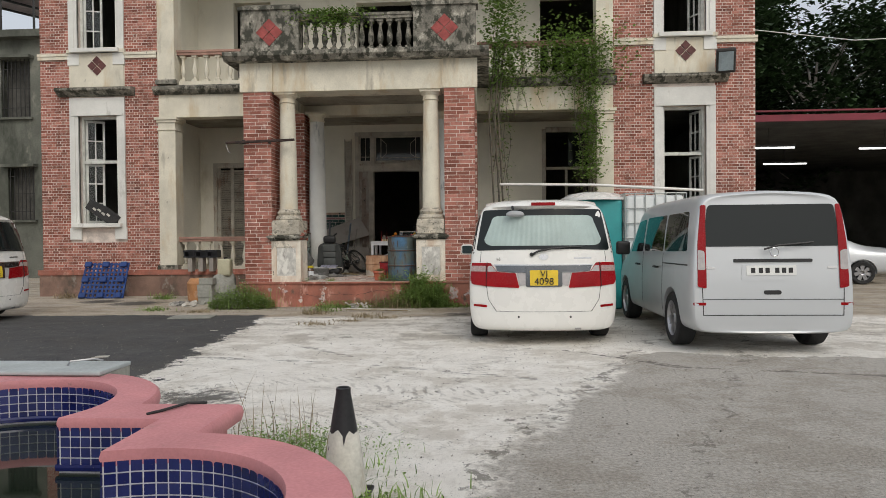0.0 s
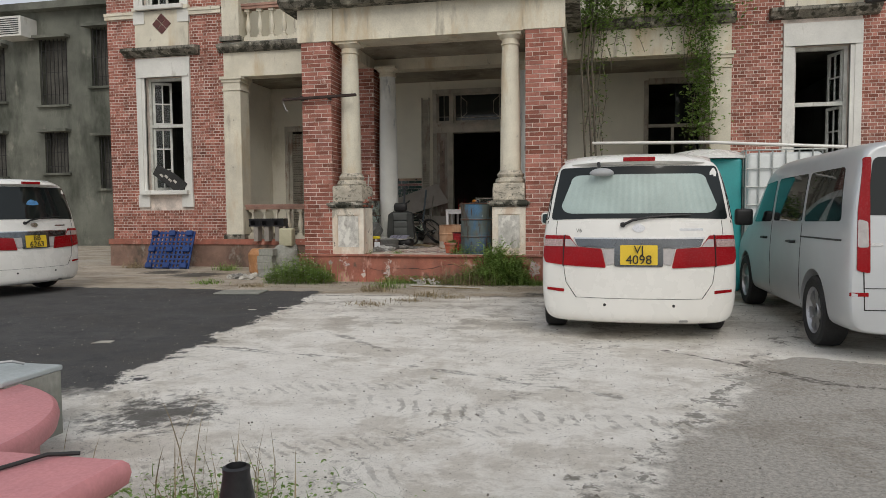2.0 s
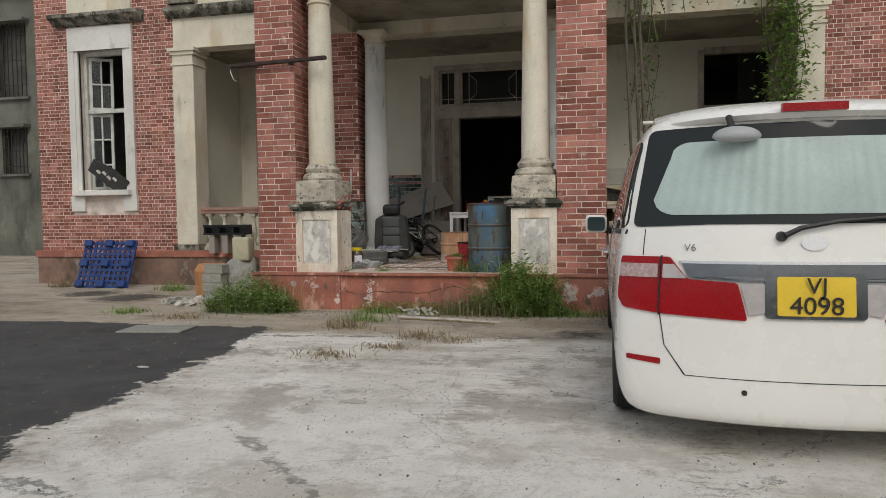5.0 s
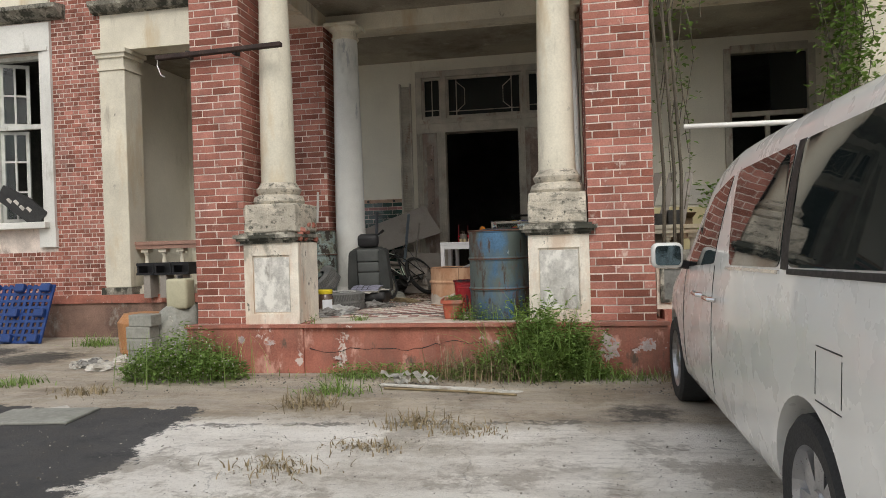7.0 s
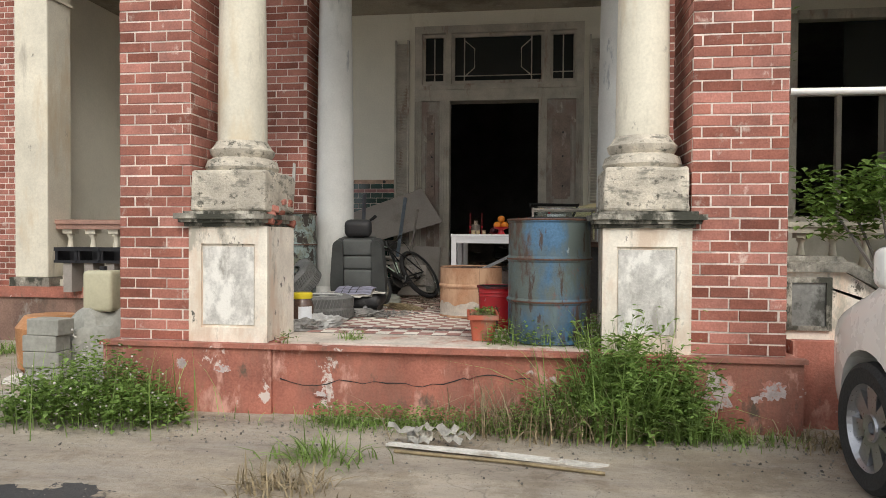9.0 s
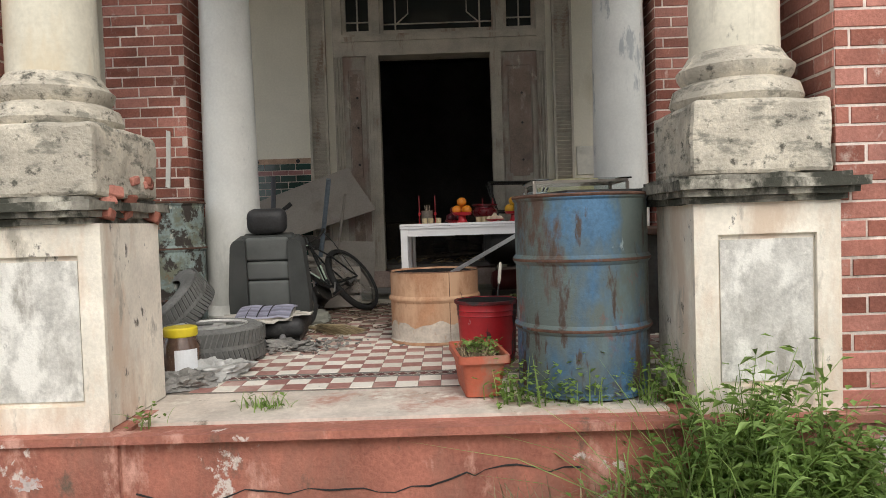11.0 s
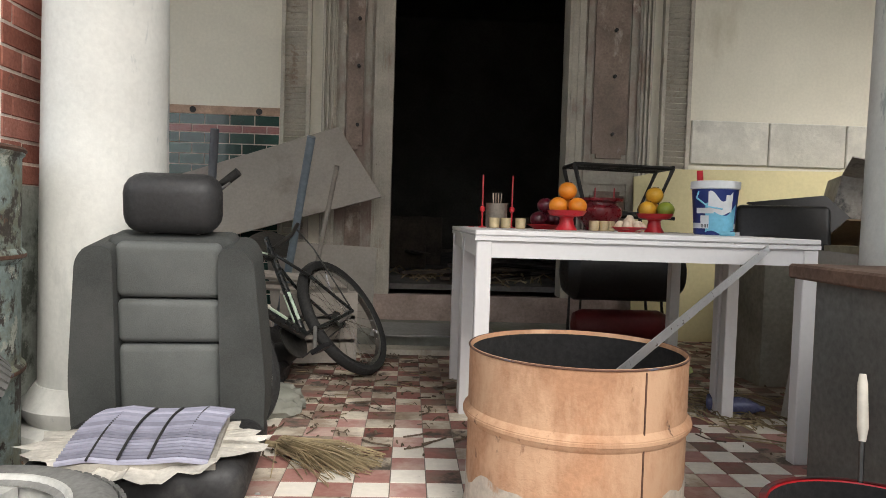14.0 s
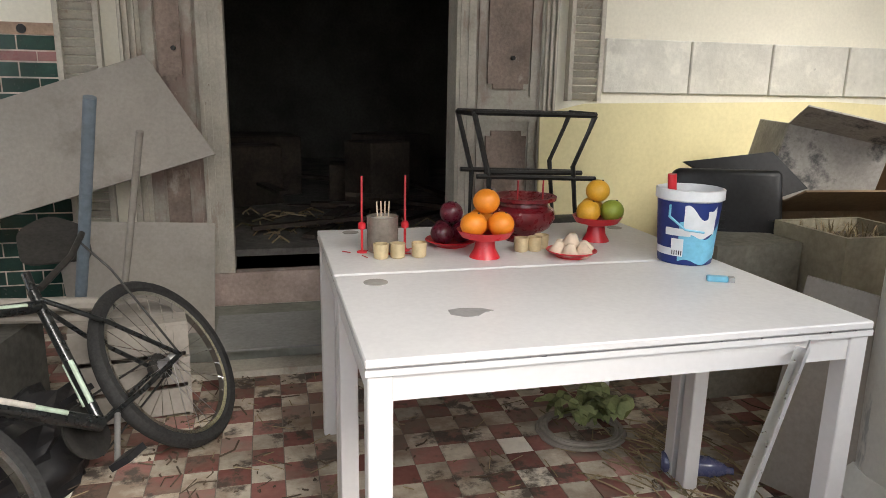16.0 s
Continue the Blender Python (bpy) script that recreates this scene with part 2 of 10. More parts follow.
def ground_material():
    """Worn pale concrete, with darker tar on one side, gravelly screed, and wet or oily stains."""
    m = bpy.data.materials.new("yard_ground")
    m.use_nodes = True
    n, l = m.node_tree.nodes, m.node_tree.links
    p = n["Principled BSDF"]
    geo = n.new("ShaderNodeNewGeometry")
    sep = n.new("ShaderNodeSeparateXYZ")
    l.new(geo.outputs["Position"], sep.inputs[0])

    def tex(sc, det=6, rg=0.62, sx=1.0, sy=1.0):
        mp = n.new("ShaderNodeMapping")
        mp.inputs["Scale"].default_value = (sx, sy, 1)
        l.new(geo.outputs["Position"], mp.inputs["Vector"])
        t = n.new("ShaderNodeTexNoise")
        t.inputs["Scale"].default_value, t.inputs["Detail"].default_value, t.inputs["Roughness"].default_value = sc, det, rg
        l.new(mp.outputs["Vector"], t.inputs["Vector"])
        return t.outputs["Fac"]

    def math_(op, a, b):
        x = n.new("ShaderNodeMath")
        x.operation = op
        for s, v in zip(x.inputs, (a, b)):
            if hasattr(v, "node"):
                l.new(v, s)
            else:
                s.default_value = v
        return x.outputs[0]

    def ramp(v, lo, hi):
        r = n.new("ShaderNodeMapRange")
        r.inputs["From Min"].default_value, r.inputs["From Max"].default_value = lo, hi
        l.new(v, r.inputs["Value"])
        return r.outputs["Result"]

    def mix(a, b, fac, kind="MIX"):
        x = n.new("ShaderNodeMix")
        x.data_type, x.blend_type = "RGBA", kind
        for sock, v in ((x.inputs[6], a), (x.inputs[7], b), (x.inputs[0], fac)):
            if hasattr(v, "node"):
                l.new(v, sock)
            else:
                sock.default_value = v
        return x.outputs[2]

    X, Y = sep.outputs["X"], sep.outputs["Y"]
    wob = math_("MULTIPLY", math_("SUBTRACT", tex(1.6, 7, 0.7), 0.5), 1.7)
    wob2 = math_("MULTIPLY", math_("SUBTRACT", tex(0.8, 7, 0.7), 0.5), 3.0)
    col = mix(cm(0.7, 0.665, 0.6), cm(0.9, 0.865, 0.8), ramp(tex(0.7, 9, 0.68), 0.36, 0.62))
    col = mix(col, cm(0.42, 0.39, 0.34), math_("MULTIPLY", ramp(tex(1.5, 14, 0.75), 0.52, 0.57), 0.6))
    col = mix(col, cm(0.3, 0.28, 0.245), math_("MULTIPLY", ramp(tex(14, 14, 0.85), 0.56, 0.68), 0.5))
    apron = math_("MULTIPLY", ramp(math_("ADD", Y, math_("MULTIPLY", wob, 0.5)), 11.15, 11.5), 0.85)
    col = mix(col, mix(cm(0.25, 0.2, 0.145), cm(0.5, 0.42, 0.31), ramp(tex(1.3, 12, 0.75, 0.6, 1.6), 0.38, 0.6)), apron)
    # broad soiled streaks and trodden mottling
    col = mix(col, cm(0.5, 0.455, 0.395), math_("MULTIPLY", ramp(tex(1.1, 14, 0.78, 0.4, 1.9), 0.5, 0.56), 0.4))
    col = mix(col, cm(0.33, 0.3, 0.26), math_("MULTIPLY", ramp(tex(4.5, 15, 0.85), 0.54, 0.6), 0.4))
    col = mix(col, cm(0.5, 0.46, 0.36), ramp(tex(0.9, 6), 0.6, 0.75))
    pale = math_("MULTIPLY", ramp(math_("ADD", X, math_("MULTIPLY", wob, 0.6)), -3.2, -2.9), math_("SUBTRACT", 1.0, ramp(math_("ADD", Y, wob), 8.3, 9.2)))
    col = mix(col, mix(cm(0.78, 0.745, 0.68), cm(0.93, 0.9, 0.84), ramp(tex(3.5, 14, 0.75), 0.38, 0.58)), math_("MULTIPLY", pale, 0.75))
    # gravelly screed to the right of the pale patch
    edge = math_("ADD", math_("SUBTRACT", X, math_("MULTIPLY", math_("SUBTRACT", Y, 4.0), 0.42)), math_("ADD", math_("MULTIPLY", wob, 0.8), 0.1))
    near = math_("LESS_THAN", math_("ADD", Y, wob2), 7.6)
    gravel = math_("MULTIPLY", ramp(edge, 0.15, 0.28), near)
    col = mix(col, mix(cm(0.17, 0.155, 0.135), cm(0.58, 0.54, 0.48), ramp(tex(38, 14, 0.9), 0.42, 0.58)), math_("MULTIPLY", gravel, 0.85))
    # dark broken lines along the edge of the screed and across the slab
    for off, wide, lim in ((0.12, 0.05, 0.8), (-1.15, 0.022, 0.55), (1.3, 0.03, 0.7)):
        run = math_("ABSOLUTE", math_("SUBTRACT", math_("ADD", edge, math_("MULTIPLY", math_("SUBTRACT", tex(9, 10, 0.8), 0.5), 0.3)), off), 0)
        gap = math_("MULTIPLY", math_("LESS_THAN", run, wide), ramp(tex(4.2, 8, 0.8), 0.47, 0.54))
        col = mix(col, cm(0.16, 0.145, 0.12), math_("MULTIPLY", gap, lim))
    # rows of tyre cleat marks pressed into the screed
    def cleats(cx, cy, angle, half_l, half_w, pitch, lim):
        mp2 = n.new("ShaderNodeMapping")
        mp2.vector_type = "TEXTURE"
        mp2.inputs["Location"].default_value, mp2.inputs["Rotation"].default_value = (cx, cy, 0), (0, 0, angle)
        l.new(geo.outputs["Position"], mp2.inputs["Vector"])
        sp2 = n.new("ShaderNodeSeparateXYZ")
        l.new(mp2.outputs["Vector"], sp2.inputs[0])
        u = math_("ADD", sp2.outputs["X"], math_("MULTIPLY", math_("SUBTRACT", tex(2.5, 4), 0.5), 0.25))
        v = math_("ADD", sp2.outputs["Y"], math_("MULTIPLY", math_("SUBTRACT", tex(1.2, 4), 0.5), 0.5))
        saw = math_("FRACT", math_("DIVIDE", math_("ADD", u, math_("MULTIPLY", v, 0.35)), pitch), 0)
        inside = math_("MULTIPLY", math_("SUBTRACT", 1.0, ramp(math_("ABSOLUTE", v, 0), half_w * 0.7, half_w)), math_("SUBTRACT", 1.0, ramp(math_("ABSOLUTE", u, 0), half_l * 0.6, half_l)))
        return math_("MULTIPLY", math_("MULTIPLY", math_("LESS_THAN", saw, 0.36), ramp(tex(6, 8, 0.8), 0.44, 0.54)), math_("MULTIPLY", inside, lim))
    for args in ((-0.1, 5.8, -0.05, 1.5, 0.16, 0.11, 0.6), (-0.9, 5.2, 0.5, 1.3, 0.12, 0.09, 0.45), (-1.9, 6.1, 0.3, 1.4, 0.15, 0.1, 0.5), (0.2, 8.2, 1.35, 2.6, 0.14, 0.08, 0.45), (-0.9, 9.8, 1.3, 1.6, 0.15, 0.09, 0.4), (-1.4, 4.6, 0.2, 1.1, 0.14, 0.09, 0.45)):
        col = mix(col, cm(0.3, 0.275, 0.24), cleats(*args))
    # broken slab joints and long cracks
    def crack(ax, ay, bx, by, wide, lim):
        rel = n.new("ShaderNodeVectorMath")
        rel.operation = "SUBTRACT"
        rel.inputs[1].default_value = (ax, ay, 0)
        l.new(geo.outputs["Position"], rel.inputs[0])
        q = (bx - ax) ** 2 + (by - ay) ** 2
        dot = n.new("ShaderNodeVectorMath")
        dot.operation = "DOT_PRODUCT"
        dot.inputs[1].default_value = ((bx - ax) / q, (by - ay) / q, 0)
        l.new(rel.outputs[0], dot.inputs[0])
        t = n.new("ShaderNodeClamp")
        l.new(dot.outputs["Value"], t.inputs["Value"])
        sc = n.new("ShaderNodeVectorMath")
        sc.operation = "SCALE"
        sc.inputs[0].default_value = (bx - ax, by - ay, 0)
        l.new(t.outputs[0], sc.inputs["Scale"])
        gap_ = n.new("ShaderNodeVectorMath")
        gap_.operation = "DISTANCE"
        l.new(rel.outputs[0], gap_.inputs[0])
        l.new(sc.outputs[0], gap_.inputs[1])
        d = math_("ADD", gap_.outputs["Value"], math_("MULTIPLY", math_("SUBTRACT", tex(3.2, 10, 0.75), 0.5), 0.55))
        d = math_("ABSOLUTE", d, 0)
        return math_("MULTIPLY", math_("MULTIPLY", math_("SUBTRACT", 1.0, ramp(d, wide * 0.5, wide)), ramp(tex(5.5, 6, 0.8), 0.4, 0.5)), lim)
    for args in ((-3.2, 7.4, -1.5, 7.1, 0.03, 0.7), (-1.5, 7.1, 0.4, 6.3, 0.035, 0.6), (0.9, 7.9, 1.9, 6.9, 0.035, 0.9), (1.9, 6.9, 4.5, 6.3, 0.03, 0.8), (-3.6, 11.15, -0.4, 11.5, 0.04, 0.75), (-2.4, 8.3, -1.5, 7.5, 0.035, 0.6), (-0.6, 9.4, 0.3, 9.0, 0.03, 0.5)):
        col = mix(col, cm(0.12, 0.108, 0.09), crack(*args))
    # tar
    tar_edge = math_("ADD", math_("ADD", X, math_("MULTIPLY", math_("SUBTRACT", Y, 8.0), 0.12)), math_("ADD", math_("MULTIPLY", wob, 0.7), math_("MULTIPLY", math_("SUBTRACT", tex(11, 12, 0.85), 0.5), 0.55)))
    tar = math_("MULTIPLY", math_("LESS_THAN", math_("ADD", Y, math_("MULTIPLY", wob, 0.35)), 11.6), math_("SUBTRACT", 1.0, ramp(tar_edge, -3.37, -3.33)))
    tar = math_("MULTIPLY", tar, ramp(math_("ADD", Y, wob), 5.6, 5.9))
    col = mix(col, mix(cm(0.045, 0.045, 0.047), cm(0.11, 0.108, 0.105), ramp(tex(3, 8, 0.75), 0.35, 0.7)), tar)
    col = mix(col, cm(0.3, 0.285, 0.26), math_("MULTIPLY", math_("MULTIPLY", tar, ramp(tex(45, 10, 0.9), 0.58, 0.64)), ramp(tar_edge, -5.0, -3.4)))
    # dark scuffs, tyre smears and grit
    col = mix(col, cm(0.09, 0.085, 0.075), math_("MULTIPLY", ramp(tex(2.2, 15, 0.85), 0.62, 0.66), 0.55))
    # oily black stain by the pond, broken up
    for ox, oy, o0, o1, rough_edge in ((-2.38, 5.42, 0.18, 0.42, 2.2), (-0.5, 11.7, 0.1, 0.3, 1.0), (-7.3, 13.9, 0.35, 0.6, 1.6), (-8.3, 14.3, 0.3, 0.5, 1.4)):
        ds = n.new("ShaderNodeVectorMath")
        ds.operation = "DISTANCE"
        ds.inputs[1].default_value = (ox, oy, 0)
        l.new(geo.outputs["Position"], ds.inputs[0])
        oil = math_("SUBTRACT", 1.0, ramp(math_("ADD", ds.outputs["Value"], math_("MULTIPLY", math_("SUBTRACT", tex(7, 12, 0.8), 0.5), rough_edge)), o0, o1))
        col = mix(col, cm(0.045, 0.043, 0.04), math_("MULTIPLY", oil, 0.85))
    # faint combed trowel ridges in the pale patch
    wv = n.new("ShaderNodeTexWave")
    wv.inputs["Scale"].default_value, wv.inputs["Distortion"].default_value, wv.inputs["Detail"].default_value = 3.9, 14.0, 5.0
    mp_ = n.new("ShaderNodeMapping")
    mp_.inputs["Rotation"].default_value = (0, 0, 0.5)
    l.new(geo.outputs["Position"], mp_.inputs["Vector"])
    l.new(mp_.outputs["Vector"], wv.inputs["Vector"])
    comb = math_("MULTIPLY", math_("MULTIPLY", ramp(wv.outputs["Fac"], 0.7, 1.0), ramp(tex(0.9, 6), 0.54, 0.62)), 0.22)
    col = mix(col, cm(0.4, 0.37, 0.33), math_("MULTIPLY", comb, math_("SUBTRACT", 1.0, tar)))
    grit = tex(160, 3, 0.7)
    col = mix(col, cm(0.72, 0.7, 0.68), ramp(grit, 0.5, 0.75), "MULTIPLY")
    spk = n.new("ShaderNodeTexVoronoi")
    spk.inputs["Scale"].default_value = 55
    l.new(geo.outputs["Position"], spk.inputs["Vector"])
    col = mix(col, cm(0.06, 0.055, 0.05), math_("MULTIPLY", math_("LESS_THAN", spk.outputs["Distance"], 0.16), ramp(tex(3.1, 5), 0.5, 0.6)))
    crk = n.new("ShaderNodeTexVoronoi")
    crk.feature = "DISTANCE_TO_EDGE"
    crk.inputs["Scale"].default_value = 0.33
    wn_ = n.new("ShaderNodeTexNoise")
    wn_.inputs["Scale"].default_value, wn_.inputs["Detail"].default_value = 1.4, 8
    l.new(geo.outputs["Position"], wn_.inputs["Vector"])
    sc_ = n.new("ShaderNodeVectorMath")
    sc_.operation = "MULTIPLY_ADD"
    sc_.inputs[1].default_value = (1.6, 1.6, 0)
    l.new(wn_.outputs["Color"], sc_.inputs[0])
    l.new(geo.outputs["Position"], sc_.inputs[2])
    l.new(sc_.outputs[0], crk.inputs["Vector"])
    col = mix(col, cm(0.07, 0.065, 0.055), math_("MULTIPLY", math_("LESS_THAN", crk.outputs["Distance"], 0.0013), 0.3))
    # crumbs and pits
    col = mix(col, cm(0.3, 0.29, 0.27), math_("MULTIPLY", ramp(tex(34, 10, 0.9), 0.54, 0.62), 0.65), "MULTIPLY")
    col = mix(col, cm(0.88, 0.85, 0.8), math_("MULTIPLY", ramp(tex(30, 12, 0.9), 0.6, 0.7), math_("MULTIPLY", math_("SUBTRACT", 1.0, tar), 0.5)))
    # dusty wheel tracks, brownish
    col = mix(col, cm(0.6, 0.55, 0.48), math_("MULTIPLY", ramp(tex(0.75, 14, 0.8), 0.49, 0.55), 0.42), "MULTIPLY")
    l.new(col, p.inputs["Base Color"])
    p.inputs["Roughness"].default_value = 0.9
    b = n.new("ShaderNodeBump")
    b.inputs["Strength"].default_value, b.inputs["Distance"].default_value = 0.8, 0.014
    h = math_("ADD", math_("MULTIPLY", tex(5.5, 15, 0.92), 1.7), math_("MULTIPLY", grit, 0.35))
    l.new(h, b.inputs["Height"])
    l.new(b.outputs["Normal"], p.inputs["Normal"])
    return m


M_GROUND = ground_material()
bm = BM()
box(bm, -400, 400, -400, 400, -0.5, 0.0)
structure("ground", bm, M_GROUND, "worn pale concrete yard with dark tar and gravel", "ground")

# ---- the house: plan numbers ----
FRONT, FACADE, BACK = 13.15, 15.8, 18.1      # porch piers, wings, veranda wall
FLOOR, BEAM, UPPER = 0.475, 4.18, 4.78       # porch floor, underside of beams, upper floor
PL0, PL1, PR0, PR1 = -4.70, -4.17, -0.806, -0.233
CL, CR = -3.90, -1.08                        # column axes
TOP = 9.6

# red plinth under porch and wings
bm = BM()
box(bm, -4.78, -3.55, 13.07, 13.45, 0, FLOOR - 0.004)
box(bm, -1.42, -0.15, 13.07, 13.45, 0, FLOOR - 0.004)
box(bm, -3.55, -1.42, 13.10, 13.45, 0, FLOOR - 0.02)
box(bm, -4.78, -0.15, 13.45, FACADE, 0, FLOOR - 0.02)
structure("porch_plinth", bm, M_REDPLINTH, "peeling brick-red painted porch plinth with a long crack", "plinth")
bm = BM()
box(bm, -4.80, -0.13, 13.05, 13.13, FLOOR - 0.03, FLOOR + 0.0)
structure("porch_edge", bm, M_REDPLINTH, "chipped red painted edge of the porch", "trim")
bm = BM()
box(bm, -10.6, -4.78, 15.72, 16.0, 0, 0.5)
box(bm, -0.15, 6.05, 15.72, 16.0, 0, 0.5)
structure("base_wall", bm, M_DIRTYBASE, "dirty stained base under the brick wings", "wall")
bm = BM()
box(bm, -10.62, -4.78, 15.69, 15.80, 0.5, 0.62)
box(bm, -0.15, 6.07, 15.69, 15.80, 0.5, 0.62)
structure("base_course", bm, M_REDPLINTH, "dark red painted base course along the house", "trim")

# floor slab of the veranda; its tiles lie on it
bm = BM()
box(bm, -10.4, -4.78, 15.8, BACK, 0, FLOOR)
box(bm, -4.78, -0.15, 15.8, BACK, 0, FLOOR - 0.02)
box(bm, -0.15, 5.9, 15.8, BACK, 0, FLOOR)
structure("veranda_floor", bm, mat("dusty_floor", (0.3, 0.27, 0.23), 0.9, 0.25), "dusty cement veranda floor", "floor")

WIN_L, WIN_R = (-9.62, -8.68), (3.94, 4.88)
HOLES_L = [(WIN_L[0], WIN_L[1], 1.72, 4.25), (WIN_L[0], WIN_L[1], 5.82, 8.3)]
HOLES_R = [(WIN_R[0], WIN_R[1], 1.72, 4.2), (WIN_R[0], WIN_R[1], 5.82, 8.3)]
bm = BM()
wall(bm, -10.55, -7.67, FACADE, FACADE + 0.3, 0.6, TOP, HOLES_L)
structure("wall_west_wing", bm, M_MORTAR, "red brick wall of the house wing with pale mortar joints", "wall")
bm = BM()
wall(bm, 2.84, 5.95, FACADE, FACADE + 0.3, 0.6, TOP, HOLES_R)
structure("wall_east_wing", bm, M_MORTAR, "red brick wall of the house wing beside the garage", "wall")

# side walls, back of the house, roof
bm = BM()
box(bm, -10.55, -10.25, FACADE + 0.3, 24, 0, TOP)
structure("wall_west", bm, M_NEIGHBOUR, "weathered side wall of the house", "wall")
bm = BM()
box(bm, 5.65, 5.95, FACADE + 0.3, 24, 0, TOP)
structure("wall_east", bm, M_GREYWALL, "weathered side wall of the house", "wall")
# rear wall coloured dark in place of room shade
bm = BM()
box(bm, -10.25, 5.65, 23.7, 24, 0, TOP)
structure("wall_rear", bm, M_DARKROOM, "rear wall inside the house, coloured dark for the unlit room", "wall")
bm = BM()
box(bm, -10.9, 6.3, 15.4, 24.3, TOP, TOP + 0.35)
structure("roof", bm, M_GREYWALL, "flat cement roof slab of the house", "roof")

# wall behind the veranda with its door and windows
DOOR = (-2.98, -1.77)
HB = [(-3.47, -1.17, 0.74, 4.10), (-7.3, -6.3, 0.5, 3.35), (1.5, 2.65, 1.5, 4.1)]
bm = BM()
wall(bm, -7.9, 3.1, BACK, BACK + 0.3, 0.0, BEAM + 0.3, HB)
structure("wall_veranda", bm, M_YELLOWWALL, "cream veranda wall with stains and bare patches", "wall")
bm = BM()
wall(bm, -7.9, 3.1, BACK, BACK + 0.3, BEAM + 0.3, TOP, [(-6.7, -5.7, 5.0, 7.6), (1.4, 2.9, 4.9, 7.5), (-3.4, -1.5, 4.9, 7.5)])
structure("wall_upper_veranda", bm, M_YELLOWWALL, "dim cream wall of the upper veranda with dark openings", "wall")
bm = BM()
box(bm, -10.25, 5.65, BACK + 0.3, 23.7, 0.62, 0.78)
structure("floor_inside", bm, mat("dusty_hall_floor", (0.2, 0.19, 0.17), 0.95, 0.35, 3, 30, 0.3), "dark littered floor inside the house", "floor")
# hall ceiling, shade put into its dark colour
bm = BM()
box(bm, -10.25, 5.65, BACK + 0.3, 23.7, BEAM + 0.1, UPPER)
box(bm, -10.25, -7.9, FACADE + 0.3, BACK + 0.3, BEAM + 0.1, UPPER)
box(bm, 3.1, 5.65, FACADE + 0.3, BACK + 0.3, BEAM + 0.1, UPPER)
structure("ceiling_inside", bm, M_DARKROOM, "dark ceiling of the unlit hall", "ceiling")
bm = BM()
box(bm, -7.9, -7.67, FACADE + 0.3, BACK, 0, TOP)
box(bm, 2.84, 3.1, FACADE + 0.3, BACK, 0, TOP)
structure("wall_veranda_ends", bm, M_YELLOWWALL, "cream end walls of the veranda", "wall")

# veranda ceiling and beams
# ceiling toned darker than the beams to carry the shade
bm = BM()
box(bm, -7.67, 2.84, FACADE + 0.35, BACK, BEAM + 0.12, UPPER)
structure("ceiling_veranda", bm, M_SHADE_CEILING, "grimy cream veranda ceiling with shade in its colour", "ceiling")
bm = BM()
box(bm, -7.67, -4.7, FACADE, FACADE + 0.35, BEAM, UPPER)
box(bm, -0.24, 2.84, FACADE, FACADE + 0.35, BEAM, UPPER)
box(bm, -4.7, -0.24, FACADE, FACADE + 0.35, BEAM - 0.02, UPPER)
structure("beam_veranda", bm, M_CREAM, "stained cream beam over the veranda opening", "beam")
bm = BM()
box(bm, -4.72, -0.21, 13.17, 13.72, 4.15, 4.70)
box(bm, -4.72, -4.2, 13.72, FACADE, 4.15, 4.70)
box(bm, -0.78, -0.21, 13.72, FACADE, 4.15, 4.70)
box(bm, -4.76, -4.12, 13.13, 13.2, 4.15, 4.70)
box(bm, -0.84, -0.17, 13.13, 13.2, 4.15, 4.70)
structure("porch_entablature", bm, M_CREAM, "cream rendered beam across the porch front", "beam")
# porch ceiling has the same shade in its colour
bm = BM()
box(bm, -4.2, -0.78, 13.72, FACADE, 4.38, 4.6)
structure("ceiling_porch", bm, M_SHADE_CEILING, "grimy cream porch ceiling with shade in its colour", "ceiling")
bm = BM()
prism(bm, [(12.95, 4.70), (12.86, 4.78), (12.86, 4.86), (FACADE, 4.86), (FACADE, 4.70)], -5.0, 0.05, "x")
structure("porch_cornice", bm, M_STONE, "black-stained projecting cornice slab over the porch", "cornice")

PEELED = ((-.66, .25, .1, .15), (-.32, .28, .09, .07), (-.42, .22, .04, .03), (-3.9, .3, .07, .03), (-4.2, .33, .05, .04), (-3.2, .15, .05, .02))

# ---- house details ----


def again(ob, x, y, z, rz=0.0):
    """Another piece of the same mesh beside ob, under the same parent."""
    c = ob.copy()
    scene.collection.objects.link(c)
    c.matrix_basis = pose(x, y, z, 0, 0, rz)
    return c


